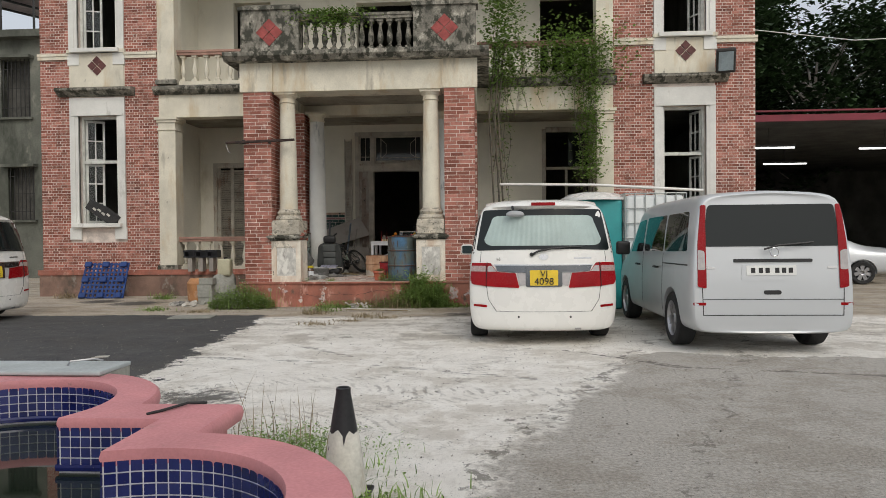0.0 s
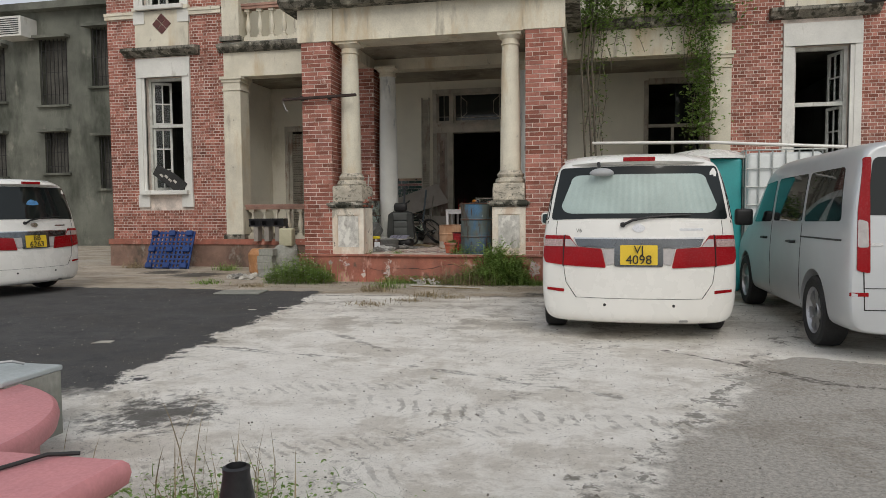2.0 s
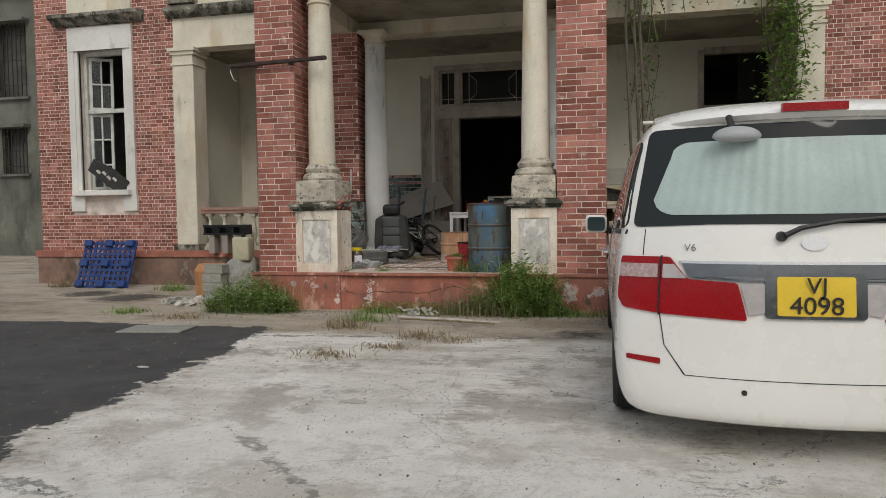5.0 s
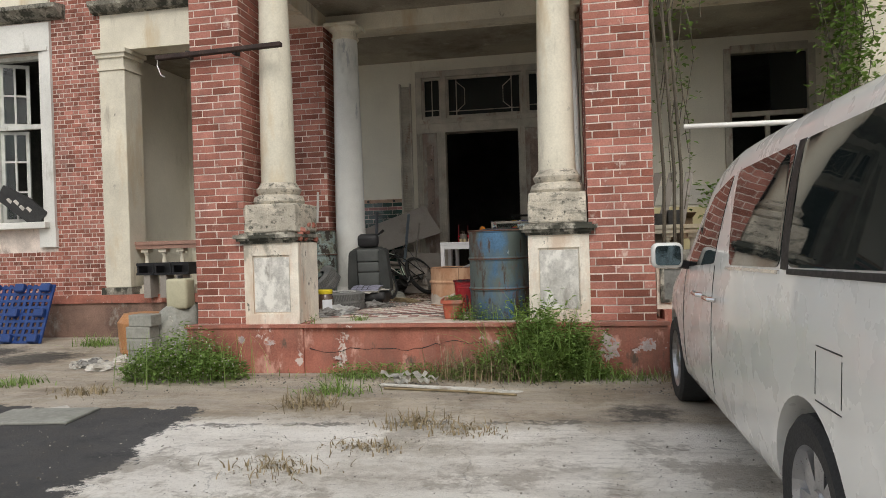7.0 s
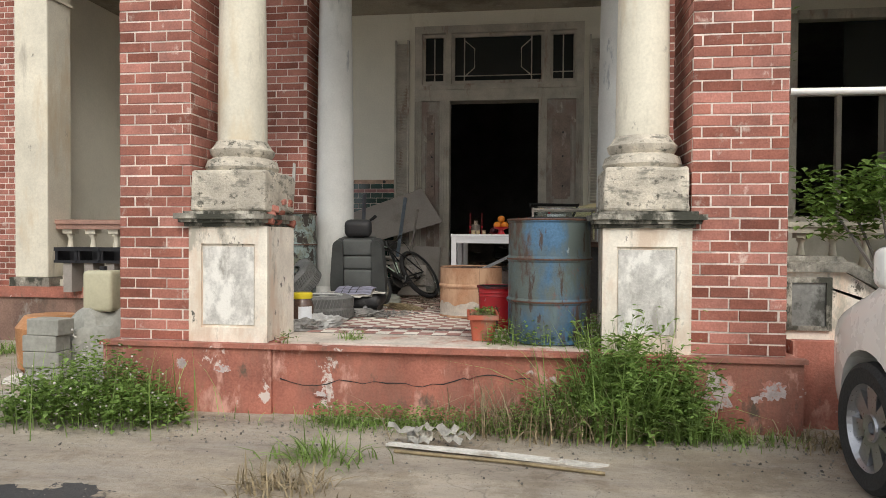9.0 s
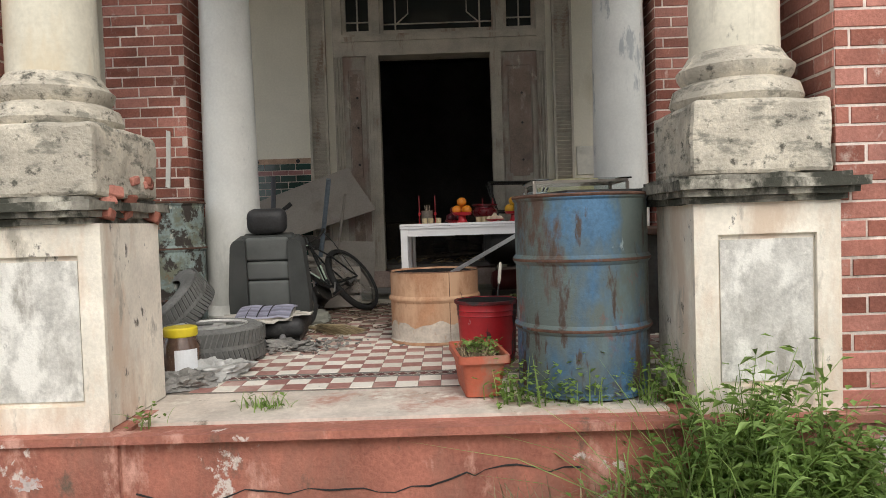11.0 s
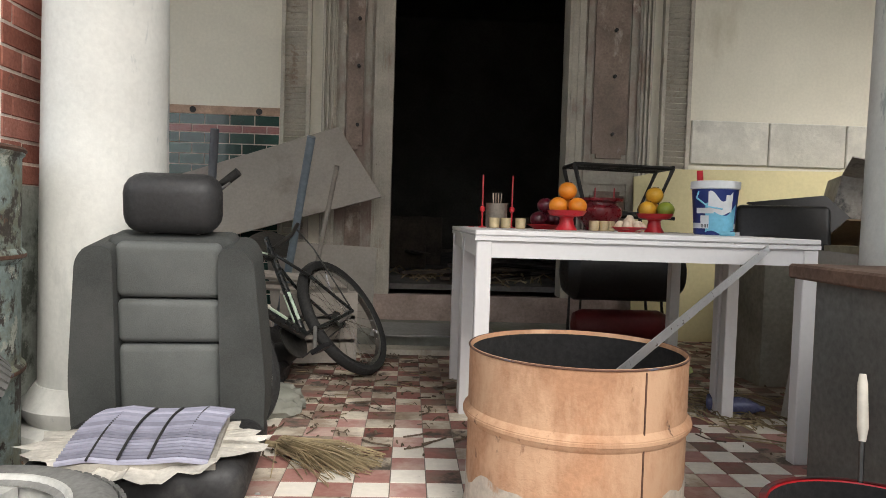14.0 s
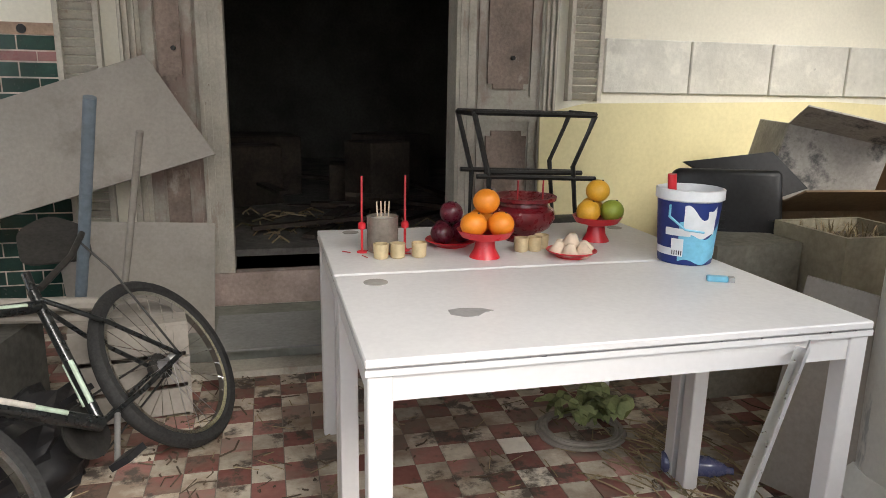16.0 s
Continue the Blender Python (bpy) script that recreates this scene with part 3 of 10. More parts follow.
def column(x, y, foot, top, r, label, base=True, paint=None):
    stone = M_PEDBLOCK if paint is None else paint
    paint = paint or M_CREAM
    col = thing("column", pose(x, y, 0), label, "column", "porch columns")
    bm = BM()
    h = top - foot
    prof = [(r * 1.0, foot + 0.02)] + [(r * (1 - 0.2 * (k / 10) ** 1.6), foot + 0.02 + (h - 0.2) * k / 10) for k in range(1, 11)]
    lathe(bm, prof, seg=36)
    part("shaft", bm, paint, col, smooth=True)
    bm = BM()
    t = r * 0.8
    lathe(bm, [(t, top - 0.2), (t + .02, top - 0.19), (t + .02, top - 0.165), (t + .004, top - 0.16), (t + .006, top - 0.1), (t + .05, top - 0.06), (t + .055, top - 0.045)], seg=36)
    box(bm, -t - 0.06, t + 0.06, -t - 0.06, t + 0.06, top - 0.045, top)
    part("capital", bm, M_CREAM, col, smooth=True)
    if base:
        bm = BM()
        lathe(bm, [(r + .07, foot - 0.2), (r + .085, foot - 0.17), (r + .07, foot - 0.12), (r + .03, foot - 0.1), (r + .05, foot - 0.07), (r + .055, foot - 0.045), (r + .03, foot - 0.02), (r + .005, foot + 0.02)], seg=36)
        part("base", bm, stone, col, "mould-stained moulded column base", smooth=True)
    return col


def pedestal(x0, x1, y0, y1, broken=False):
    cx, cy = (x0 + x1) / 2, (y0 + y1) / 2
    a, b = (x1 - x0) / 2, (y1 - y0) / 2
    ped = thing("pedestal", pose(cx, cy, FLOOR), "stained cream column pedestal with a sunk panel" + (" and a broken corner" if broken else ""), "pedestal", "porch pedestals")
    bm = BM()
    box(bm, -a + .015, a - .015, -b + .02, b - .02, 0, 0.80)
    part("die", bm, M_PEDESTAL, ped)
    for q in ((-a, -a + .09, 0, .80), (a - .09, a, 0, .80), (-a + .09, a - .09, 0, .10), (-a + .09, a - .09, .68, .80)):
        bm = BM()
        box(bm, q[0], q[1], -b, -b + .0225, q[2], q[3])
        part("panel_border", bm, M_PEDESTAL, ped)
    bm = BM()
    box(bm, -a + .1, a - .1, -b + .012, -b + .0215, 0.12, 0.66)
    part("panel", bm, mat("grey_patch", (0.62, 0.6, 0.55), 0.9, 0.2, 6, 60, 0.6, 0.006, spots=[((0.78, 0.76, 0.7), 5, 0.48, 0.58, 0.7), ((0.36, 0.34, 0.3), 5, 0.56, 0.66, 0.5), ((0.14, 0.13, 0.11), 9, 0.63, 0.7, 0.6)]), ped, "patched grey sunk panel")
    bm = BM()
    for o, z0, z1 in ((.02, .80, .825), (.05, .825, .85), (.075, .85, .885), (.03, .885, .905)):
        box(bm, -a - o, a + o - (0.07 if broken else 0), -b - o, b + o, z0, z1)
    bmesh.ops.subdivide_edges(bm, edges=list(bm.edges), cuts=6, use_grid_fill=True)
    for v in bm.verts:
        v.co += Vector((noise.noise(v.co * 14), noise.noise(v.co * 14 + Vector((5, 1, 2))), noise.noise(v.co * 14 + Vector((9, 3, 2))))) * 0.008
    part("cornice", bm, M_STONE, ped, "black-stained crumbling moulding")
    bm = BM()
    box(bm, -a + .01, a - .01, -b + .01, b - .01, .905, 1.19)
    bevelled(bm, 0.02, 2)
    bmesh.ops.subdivide_edges(bm, edges=[e for e in bm.edges if e.calc_length() > .1], cuts=5, use_grid_fill=True)
    for v in bm.verts:
        v.co += Vector((noise.noise(v.co * 9), noise.noise(v.co * 9 + Vector((5, 1, 2))), noise.noise(v.co * 9 + Vector((9, 3, 2))))) * 0.012
    part("block", bm, M_PEDBLOCK, ped, "rough mould-spotted upper block")
    if broken:
        rnd = random.Random(4)
        for k in range(12):
            bm = BM()
            s = rnd.uniform(.025, .042)
            box(bm, -s, s, -s, s, -s * .6, s * .6, pose(a - .034 + rnd.uniform(-.012, .012), -b + .04 + rnd.uniform(0, .5), .83 + rnd.uniform(0, .17), rnd.uniform(-20, 20), rnd.uniform(-20, 20), rnd.uniform(-30, 30)))
            bevelled(bm, .006, 1)
            part("brick_stub", bm, M_BRICK, ped, "bare red brick showing in the break")
    return ped


pedestal(PL1, -3.60, 13.12, 13.70, True)
pedestal(-1.357, PR0, 13.12, 13.65)
column(CL, 13.4, 1.865, 4.15, 0.175, "weathered cream round column on a pedestal")
column(CR, 13.4, 1.865, 4.15, 0.175, "weathered cream round column on a pedestal")
M_COLUMN_IN = mat("smeared_whitewash", (0.70, 0.70, 0.66), 0.8, 0.08, 2, 60, 0.2, spots=[((0.52, 0.53, 0.5), 3.0, 0.56, 0.66, 0.35), ((0.4, 0.42, 0.42), 4.5, 0.61, 0.65, 0.3), ((0.12, 0.11, 0.1), 22, 0.72, 0.75, 1.0)])
column(-3.87, 15.62, FLOOR + 0.2, 4.16, 0.2, "white-washed round column inside the porch", paint=M_COLUMN_IN)
column(-1.00, 15.62, FLOOR + 0.2, 4.16, 0.2, "white-washed round column inside the porch", paint=M_COLUMN_IN)

M_BALUSTER = M_CREAM


def balustrade(name, x0, x1, y, z, rail_z, n, label, rail=None, stone=None):
    stone = stone or M_CREAM
    b = thing(name, pose(x0, y, z), label, "balustrade")
    L, h = x1 - x0, rail_z - z
    bm = BM()
    box(bm, 0, L, -.08, .08, 0, .09)
    part("bottom_rail", bm, stone, b)
    bm = BM()
    box(bm, 0, L, -.09, .09, h - .09, h - .03)
    box(bm, -.01, L + .01, -.11, .11, h - .03, h + .02)
    part("top_rail", bm, rail or stone, b)
    k = h - .18
    bm = BM()
    box(bm, -.06, .06, -.06, .06, 0, .05)
    box(bm, -.06, .06, -.06, .06, k - .05, k)
    lathe(bm, [(.035, .05), (.045, .07), (.028, .1), (.055, k * .3), (.06, k * .42), (.03, k * .72), (.024, k * .82), (.045, k - .07), (.04, k - .05)], seg=14)
    first = part("baluster", bm, stone, b, smooth=True)
    for i in range(n):
        x = L * (i + .5) / n
        if i:
            again(first, x, 0, .09)
        else:
            first.matrix_basis = pose(x, 0, .09)
    return b


balustrade("veranda_balustrade", -7.28, -4.72, FACADE + .17, 0.60, 1.36, 9, "weathered cream balustrade with a red-brown handrail", M_REDRAIL)
balustrade("veranda_balustrade", -0.2, 2.5, FACADE + .17, 0.60, 1.36, 9, "weathered cream balustrade half hidden by plants", M_CREAM)
balustrade("balcony_balustrade", -7.28, -4.75, FACADE + .17, 4.95, 5.74, 9, "cream balcony balustrade with a faded red handrail", M_REDRAIL)
balustrade("balcony_balustrade", -0.2, 2.5, FACADE + .17, 4.95, 5.74, 9, "cream balcony balustrade overgrown by vines", M_REDRAIL)
balustrade("porch_balustrade", -3.58, -1.40, 13.32, 4.86, 5.62, 12, "blackened stone balustrade on the porch roof", stone=M_STONE)


def diamond_panel(bm, cx, cz, y, r, gap):
    """Four small tiles set as a diamond."""
    s = r / 2 - gap
    for dx, dz in ((0, 1), (0, -1), (1, 0), (-1, 0)):
        x, z = cx + dx * r / 2, cz + dz * r / 2
        prism(bm, [(x - s, z), (x, z - s), (x + s, z), (x, z + s)], y, y + 0.02, "y")
    return bm


# parapet posts with red diamonds
for x0, x1 in ((-4.74, -3.6), (-1.38, -0.19)):
    post = thing("parapet_post", pose((x0 + x1) / 2, 13.32, 4.86), "blackened grey parapet post with a red diamond", "parapet", "parapet posts")
    a = (x1 - x0) / 2
    bm = BM()
    box(bm, -a, a, -.17, .17, 0, .86)
    part("block", bm, M_STONE, post)
    bm = BM()
    box(bm, -a - .04, a + .04, -.21, .21, .86, .93)
    box(bm, -a + .05, a - .05, -.14, .14, .93, .97)
    part("cap", bm, M_STONE, post)
    bm = BM()
    diamond_panel(bm, 0, .43, -.182, .27, .008)
    part("diamond", bm, M_DIAMOND_RED, post, "faded red diamond of four tiles")


def surround(x0, x1, z0, z1, w=0.2):
    """A white moulded frame round an opening of the front."""
    bm = BM()
    y = FACADE
    for k, d in ((0.0, 0.05), (0.075, 0.035)):
        ww = w - k
        box(bm, x0 - ww, x0 - (0.075 - 0.002 if k == 0 else 0) + 0, y - d - (0 if k == 0 else 0), y + .04, z0 - .1, z1)
        box(bm, x1 + (0.073 if k == 0 else 0), x1 + ww, y - d, y + .04, z0 - .1, z1)
    box(bm, x0 - w, x1 + w, y - .052, y + .04, z1 + .002, z1 + .42)
    box(bm, x0 - w + .04, x1 + w - .04, y - .07, y + .04, z1 + .002, z1 + .06)
    box(bm, x0 - w - .02, x0 + .06, y - .06, y + .04, z0 - .38, z0 - .102)
    box(bm, x1 - .06, x1 + w + .02, y - .06, y + .04, z0 - .38, z0 - .102)
    return bm


def casement(parent, x, z0, z1, w, y, rz, rows=3, side=1):
    """A glazed leaf hinged at x, opened by rz degrees into the room."""
    leaf = new("casement")
    leaf.parent = parent
    leaf.matrix_basis = pose(x, y, 0, 0, 0, rz)
    bm = BM()
    f, s = .05, side
    def b(a0, a1, c0, c1, d=.02):
        box(bm, min(s * a0, s * a1), max(s * a0, s * a1), -d, d, c0, c1)
    b(0, f, z0, z1)
    b(w - f, w, z0, z1)
    b(f, w - f, z0, z0 + f)
    b(f, w - f, z1 - f, z1)
    b(w / 2 - .014, w / 2 + .014, z0 + f, z1 - f, .014)
    for k in range(1, rows):
        zz = z0 + (z1 - z0) * k / rows
        b(f, w - f, zz - .014, zz + .014, .0135)
    o = part("sash", bm, M_WOOD_W, leaf)
    for i in range(2):
        for k in range(rows):
            if (i + 2 * k + int(z0 * 7)) % 5 == 0:
                continue
            bm = BM()
            a0, a1 = (f, w / 2 - .014) if i == 0 else (w / 2 + .014, w - f)
            c0 = z0 + (z1 - z0) * k / rows + (f if k == 0 else .014)
            c1 = z0 + (z1 - z0) * (k + 1) / rows - (f if k == rows - 1 else .014)
            b(a0, a1, c0, c1, .002)
            p = part("pane", bm, M_PANE, leaf)
            p.visible_shadow = False
    return leaf


M_WOOD_W = mat("worn_white_wood", (0.62, 0.63, 0.58), 0.75, 0.15, 5, 70, 0.3, 0.002, spots=[((0.3, 0.28, 0.22), 7, 0.58, 0.7, 0.4)])
M_PANE = glass("window_pane", (0.75, 0.82, 0.8), 0.05)


def house_window(name, x0, x1, z0, z1, label, hinge, mid, angles, with_surround=True):
    w = tagged(new(name), label, "window", kind="structure")
    if with_surround:
        part("window_surround", surround(x0, x1, z0, z1), M_WHITE, w, "stained white moulded surround")
        bm = BM()
        box(bm, x0 - .12, x1 + .12, FACADE - .16, FACADE + .12, z0 - .1, z0 - .002)
        bevelled(bm, .012, 2)
        part("window_sill", bm, M_WHITE, w, "cracked white sill")
    bm = BM()
    y = FACADE + .12
    box(bm, x0, x0 + .06, y, y + .1, z0, z1)
    box(bm, x1 - .06, x1, y, y + .1, z0, z1)
    box(bm, x0 + .06, x1 - .06, y, y + .1, z1 - .06, z1)
    box(bm, x0 + .06, x1 - .06, y + .01, y + .08, mid - .035, mid + .035)
    part("window_frame", bm, M_WOOD_W, w)
    half = (x1 - x0 - .12) / 2
    for (lo, hi), ang in zip(((z0 + .02, mid - .04), (mid + .04, z1 - .07)), angles):
        if ang is None:
            continue
        if hinge > 0:
            casement(w, x1 - .06, lo, hi, half, y + .06, -ang, 3 if hi - lo > 1 else 2, -1)
        else:
            casement(w, x0 + .06, lo, hi, half, y + .06, ang, 3 if hi - lo > 1 else 2, 1)
    return w


house_window("window_1", WIN_L[0], WIN_L[1], 1.72, 4.25, "tall broken window with white surround and ajar casement", -1, 3.18, (18, 30))
house_window("window_2", WIN_L[0], WIN_L[1], 5.82, 8.3, "upper window with an ajar peeling casement", -1, 7.3, (15, 30))
house_window("window_3", WIN_R[0], WIN_R[1], 1.72, 4.2, "tall empty window with white surround and open casement", 1, 3.15, (70, 72))
house_window("window_4", WIN_R[0], WIN_R[1], 5.82, 8.3, "upper window with bars and a broken casement", 1, 7.3, (65, 70))

# shelf cornices over the lower windows, panels with dark diamonds, bands
for x0, x1, nm in ((WIN_L[0], WIN_L[1], "west"), (WIN_R[0], WIN_R[1], "east")):
    c = (x0 + x1) / 2
    bm = BM()
    prism(bm, [(FACADE + .02, 4.70), (FACADE - .10, 4.72), (FACADE - .2, 4.80), (FACADE - .24, 4.82), (FACADE - .24, 4.88), (FACADE + .02, 4.92)], c - .92, c + .92, "x")
    structure("window_cornice_" + nm, bm, M_STONE, "moss-blackened shelf cornice over the window", "cornice")
    bm = BM()
    box(bm, c - .66, c + .66, FACADE - .04, FACADE + .02, 4.93, 5.72)
    box(bm, c - .70, c + .70, FACADE - .09, FACADE + .02, 5.72, 5.80)
    structure("window_panel_" + nm, bm, M_CREAM, "cream panel under the upper window", "panel")
    bm = BM()
    diamond_panel(bm, c + .02, 5.42, FACADE - .056, .24, .012)
    structure("diamond_" + nm, bm, M_DIAMOND_DARK, "dark red diamond of four tiles", "ornament")
bm = BM()
for a, b in ((-10.58, -9.82), (-8.48, -7.69), (2.86, 3.74), (5.08, 5.99)):
    box(bm, a, b, FACADE - .05, FACADE + .02, 5.58, 5.7)
    box(bm, a, b, FACADE - .07, FACADE + .02, 5.66, 5.72)
structure("string_course", bm, M_CREAM, "cream band between the storeys", "trim")


# pilasters at the sides of the veranda openings
def pilaster(x0, x1, z0, z1, label):
    p = thing("pilaster", pose((x0 + x1) / 2, FACADE + .15, z0), label, "pilaster", "veranda pilasters")
    a, h = (x1 - x0) / 2, z1 - z0
    bm = BM()
    box(bm, -a, a, -.2, .2, .1, h - .3)
    bevelled(bm, .008, 1)
    part("shaft", bm, M_CREAM, p)
    bm = BM()
    box(bm, -a - .04, a + .04, -.24, .24, 0, .1)
    part("base", bm, M_STONE, p, "dark stained foot")
    bm = BM()
    box(bm, -a - .02, a + .02, -.22, .22, h - .3, h - .26)
    box(bm, -a + .005, a - .005, -.205, .205, h - .26, h - .12)
    box(bm, -a - .03, a + .03, -.23, .23, h - .12, h - .06)
    box(bm, -a - .06, a + .06, -.26, .26, h - .06, h)
    part("capital", bm, M_CREAM, p)
    return p


pilaster(-7.67, -7.26, .62, BEAM, "tall cream pilaster with a moulded capital")
pilaster(2.46, 2.84, .62, BEAM, "tall cream pilaster with a moulded capital")
pilaster(-7.67, -7.26, 4.95, 8.4, "cream upper pilaster beside the balcony")
pilaster(2.46, 2.84, 4.95, 8.4, "cream upper pilaster beside the balcony")
bm = BM()
for a, b in ((-7.75, -5.02), (.07, 2.9)):
    prism(bm, [(FACADE + .02, 4.70), (FACADE - .08, 4.72), (FACADE - .16, 4.80), (FACADE - .18, 4.86), (FACADE + .02, 4.94)], a, b, "x")
structure("balcony_cornice", bm, M_STONE, "moss-blackened cornice along the balcony edge", "cornice")
bm = BM()
box(bm, -7.67, -4.75, FACADE + .02, FACADE + .34, 4.78, 4.95)
box(bm, -.2, 2.84, FACADE + .02, FACADE + .34, 4.78, 4.95)
box(bm, -7.67, 2.84, FACADE, FACADE + .35, 8.4, TOP)
structure("upper_beam", bm, M_CREAM, "cream edge beam of the upper veranda", "beam")

# ---- the entrance ----
door = tagged(new("door_1"), "tall double door with peeling paint, leaves folded open", "door", kind="structure")
Y0 = BACK - .05
bm = BM()
for a, b in ((-3.47, -3.37), (-1.27, -1.17)):
    box(bm, a, b, Y0, BACK + .25, .62, 4.1)
for a, b in ((-3.11, -2.98), (-1.77, -1.66)):
    box(bm, a, b, Y0 - .02, BACK + .12, .74, 3.07)
box(bm, -3.37, -1.27, Y0 - .02, BACK + .2, 3.07, 3.30)
box(bm, -3.37, -1.27, Y0 - .045, Y0 - .018, 3.22, 3.27)
box(bm, -3.37, -1.27, Y0, BACK + .2, 4.0, 4.1)
for x in (-3.0, -1.66):
    box(bm, x - .04, x + .04, Y0, BACK + .15, 3.30, 4.0)
for x in (-3.455, -3.425, -3.395, -3.095, -3.06, -3.02, -1.745, -1.70, -1.25, -1.22, -1.19):
    box(bm, x - .006, x + .006, Y0 - .03, Y0 - .004, .8, 3.06)
part("door_frame", bm, M_WOOD, door, "grey weathered door frame with moulded edges")
M_LEAF = mat("peeling_leaf", (0.42, 0.39, 0.33), 0.85, 0.15, 3, 60, 0.5, 0.004, spots=[((0.27, 0.2, 0.17), 3.2, 0.47, 0.6, 0.5), ((0.62, 0.57, 0.48), 5, 0.62, 0.7, 0.6)])
M_PANEL = mat("bare_panel", (0.3, 0.23, 0.19), 0.9, 0.25, 4, 60, 0.5, 0.004, spots=[((0.48, 0.42, 0.36), 4, 0.56, 0.64, 0.5)])
for x0, x1 in ((-3.37, -3.11), (-1.66, -1.27)):
    bm = BM()
    box(bm, x0, x1, Y0 + .01, Y0 + .05, .80, 3.07)
    box(bm, x0 + .02, x0 + .06, Y0 - .004, Y0 + .01, .80, 3.06)
    box(bm, x1 - .06, x1 - .02, Y0 - .004, Y0 + .01, .80, 3.06)
    for z in (.8, 1.55, 2.92):
        box(bm, x0 + .06, x1 - .06, Y0 - .004, Y0 + .01, z, z + .14)
    leaf = part("door_leaf", bm, M_LEAF, door, "narrow leaf with flaking paint")
    for z0, z1 in ((1.73, 2.88), (.98, 1.5)):
        bm = BM()
        a, b = x0 + .075, x1 - .075
        q = .03
        prism(bm, [(a, z0 + q), (a + q, z0 + q), (a + q, z0), (b - q, z0), (b - q, z0 + q), (b, z0 + q), (b, z1 - q), (b - q, z1 - q), (b - q, z1), (a + q, z1), (a + q, z1 - q), (a, z1 - q)], Y0 - .012, Y0 + .009, "y")
        part("door_panel", bm, M_PANEL, leaf, "bare brown panel with notched corners")
    bm = BM()
    for z in (1.9, 2.3, 2.62):
        lathe(bm, [(.012, 0), (.012, .02)], m=pose((x0 + x1) / 2 + .02, Y0 - .012, z, 90), seg=10)
    part("knob_hole", bm, M_BLACK, leaf)
# transom lights
for x0, x1 in ((-3.37, -3.04), (-2.96, -1.7), (-1.62, -1.27)):
    bm = BM()
    box(bm, x0 + .04, x1 - .04, BACK + .06, BACK + .07, 3.36, 3.96)
    part("transom_pane", bm, M_GLASS_DARK, door)
    bm = BM()
    for a, b, c, d in ((x0, x0 + .04, 3.30, 4.0), (x1 - .04, x1, 3.30, 4.0), (x0 + .04, x1 - .04, 3.30, 3.36), (x0 + .04, x1 - .04, 3.96, 4.0)):
        box(bm, a, b, BACK + .02, BACK + .1, c, d)
    if x1 - x0 > 1:
        for k in (-1, 1):
            cx = (x0 + x1) / 2 + k * .46
            tube(bm, [(cx, BACK + .05, 3.36), (cx, BACK + .05, 3.96)], .009, 6)
            tube(bm, [(cx, BACK + .05, 3.42), (cx - k * .14, BACK + .05, 3.54), (cx - k * .14, BACK + .05, 3.8), (cx, BACK + .05, 3.92)], .008, 6)
        tube(bm, [(x0 + .04, BACK + .05, 3.43), (x1 - .04, BACK + .05, 3.43)], .008, 6)
    else:
        tube(bm, [((x0 + x1) / 2, BACK + .05, 3.36), ((x0 + x1) / 2, BACK + .05, 3.96)], .009, 6)
        tube(bm, [(x0 + .04, BACK + .05, 3.46), (x1 - .04, BACK + .05, 3.46)], .008, 6)
    part("transom_frame", bm, M_WOOD, door)
# louvred shutters folded against the wall
for x0, x1 in ((-3.75, -3.55), (-1.10, -.89)):
    sh = thing("louvred_shutter", pose((x0 + x1) / 2, Y0 + .02, .62), "grey louvred shutter folded back against the wall", "shutter", "door shutters")
    a = (x1 - x0) / 2
    bm = BM()
    box(bm, -a, -a + .025, -.03, .025, .05 if x0 < -2 else 1.05, 3.3)
    box(bm, a - .025, a, -.03, .025, .05 if x0 < -2 else 1.05, 3.3)
    part("stile", bm, M_WOOD, sh)
    bm = BM()
    box(bm, -a + .025, a - .025, -.004, .004, -.022, .022, pose(0, 0, 0, 40))
    first = part("slat", bm, M_WOOD, sh)
    k = 0
    z = .12 if x0 < -2 else 1.08
    while z < 3.25:
        if k:
            again(first, 0, 0, z)
        else:
            first.matrix_basis = pose(0, 0, z)
        z += .042
        k += 1
# step of the door
bm = BM()
box(bm, -3.2, -1.3, 17.38, 18.02, FLOOR, .565)
bevelled(bm, .02, 2)
structure("door_step", bm, M_GREYWALL, "worn grey stone step before the door", "step")
bm = BM()
box(bm, -3.47, -1.17, BACK - .08, BACK + .3, .56, .74)
structure("door_sill", bm, mat("chipped_sill", (0.42, 0.33, 0.29), 0.9, 0.25, 4, 50, 0.5), "chipped pinkish sill of the doorway", "sill")

# other openings of the veranda wall
lv = tagged(new("door_2"), "closed grey louvred door on the veranda", "door", kind="structure")
bm = BM()
for a, b in ((-7.3, -7.2), (-6.4, -6.3)):
    box(bm, a, b, BACK - .04, BACK + .1, .5, 3.35)
box(bm, -7.2, -6.4, BACK - .04, BACK + .1, 3.22, 3.35)
for a, b in ((-7.2, -7.12), (-6.84, -6.76), (-6.48, -6.4)):
    box(bm, a, b, BACK, BACK + .05, .5, 3.22)
part("door_frame", bm, M_WOOD, lv)
for x in (-6.98, -6.62):
    bm = BM()
    box(bm, -.14, .14, -.004, .004, -.03, .03, pose(0, 0, 0, 40))
    first = part("slat", bm, M_WOOD, lv)
    for k in range(44):
        if k:
            again(first, x, BACK + .025, .56 + k * .06)
        else:
            first.matrix_basis = pose(x, BACK + .025, .56)
rw = tagged(new("window_5"), "dark veranda window with a broken frame", "window", kind="structure")
bm = BM()
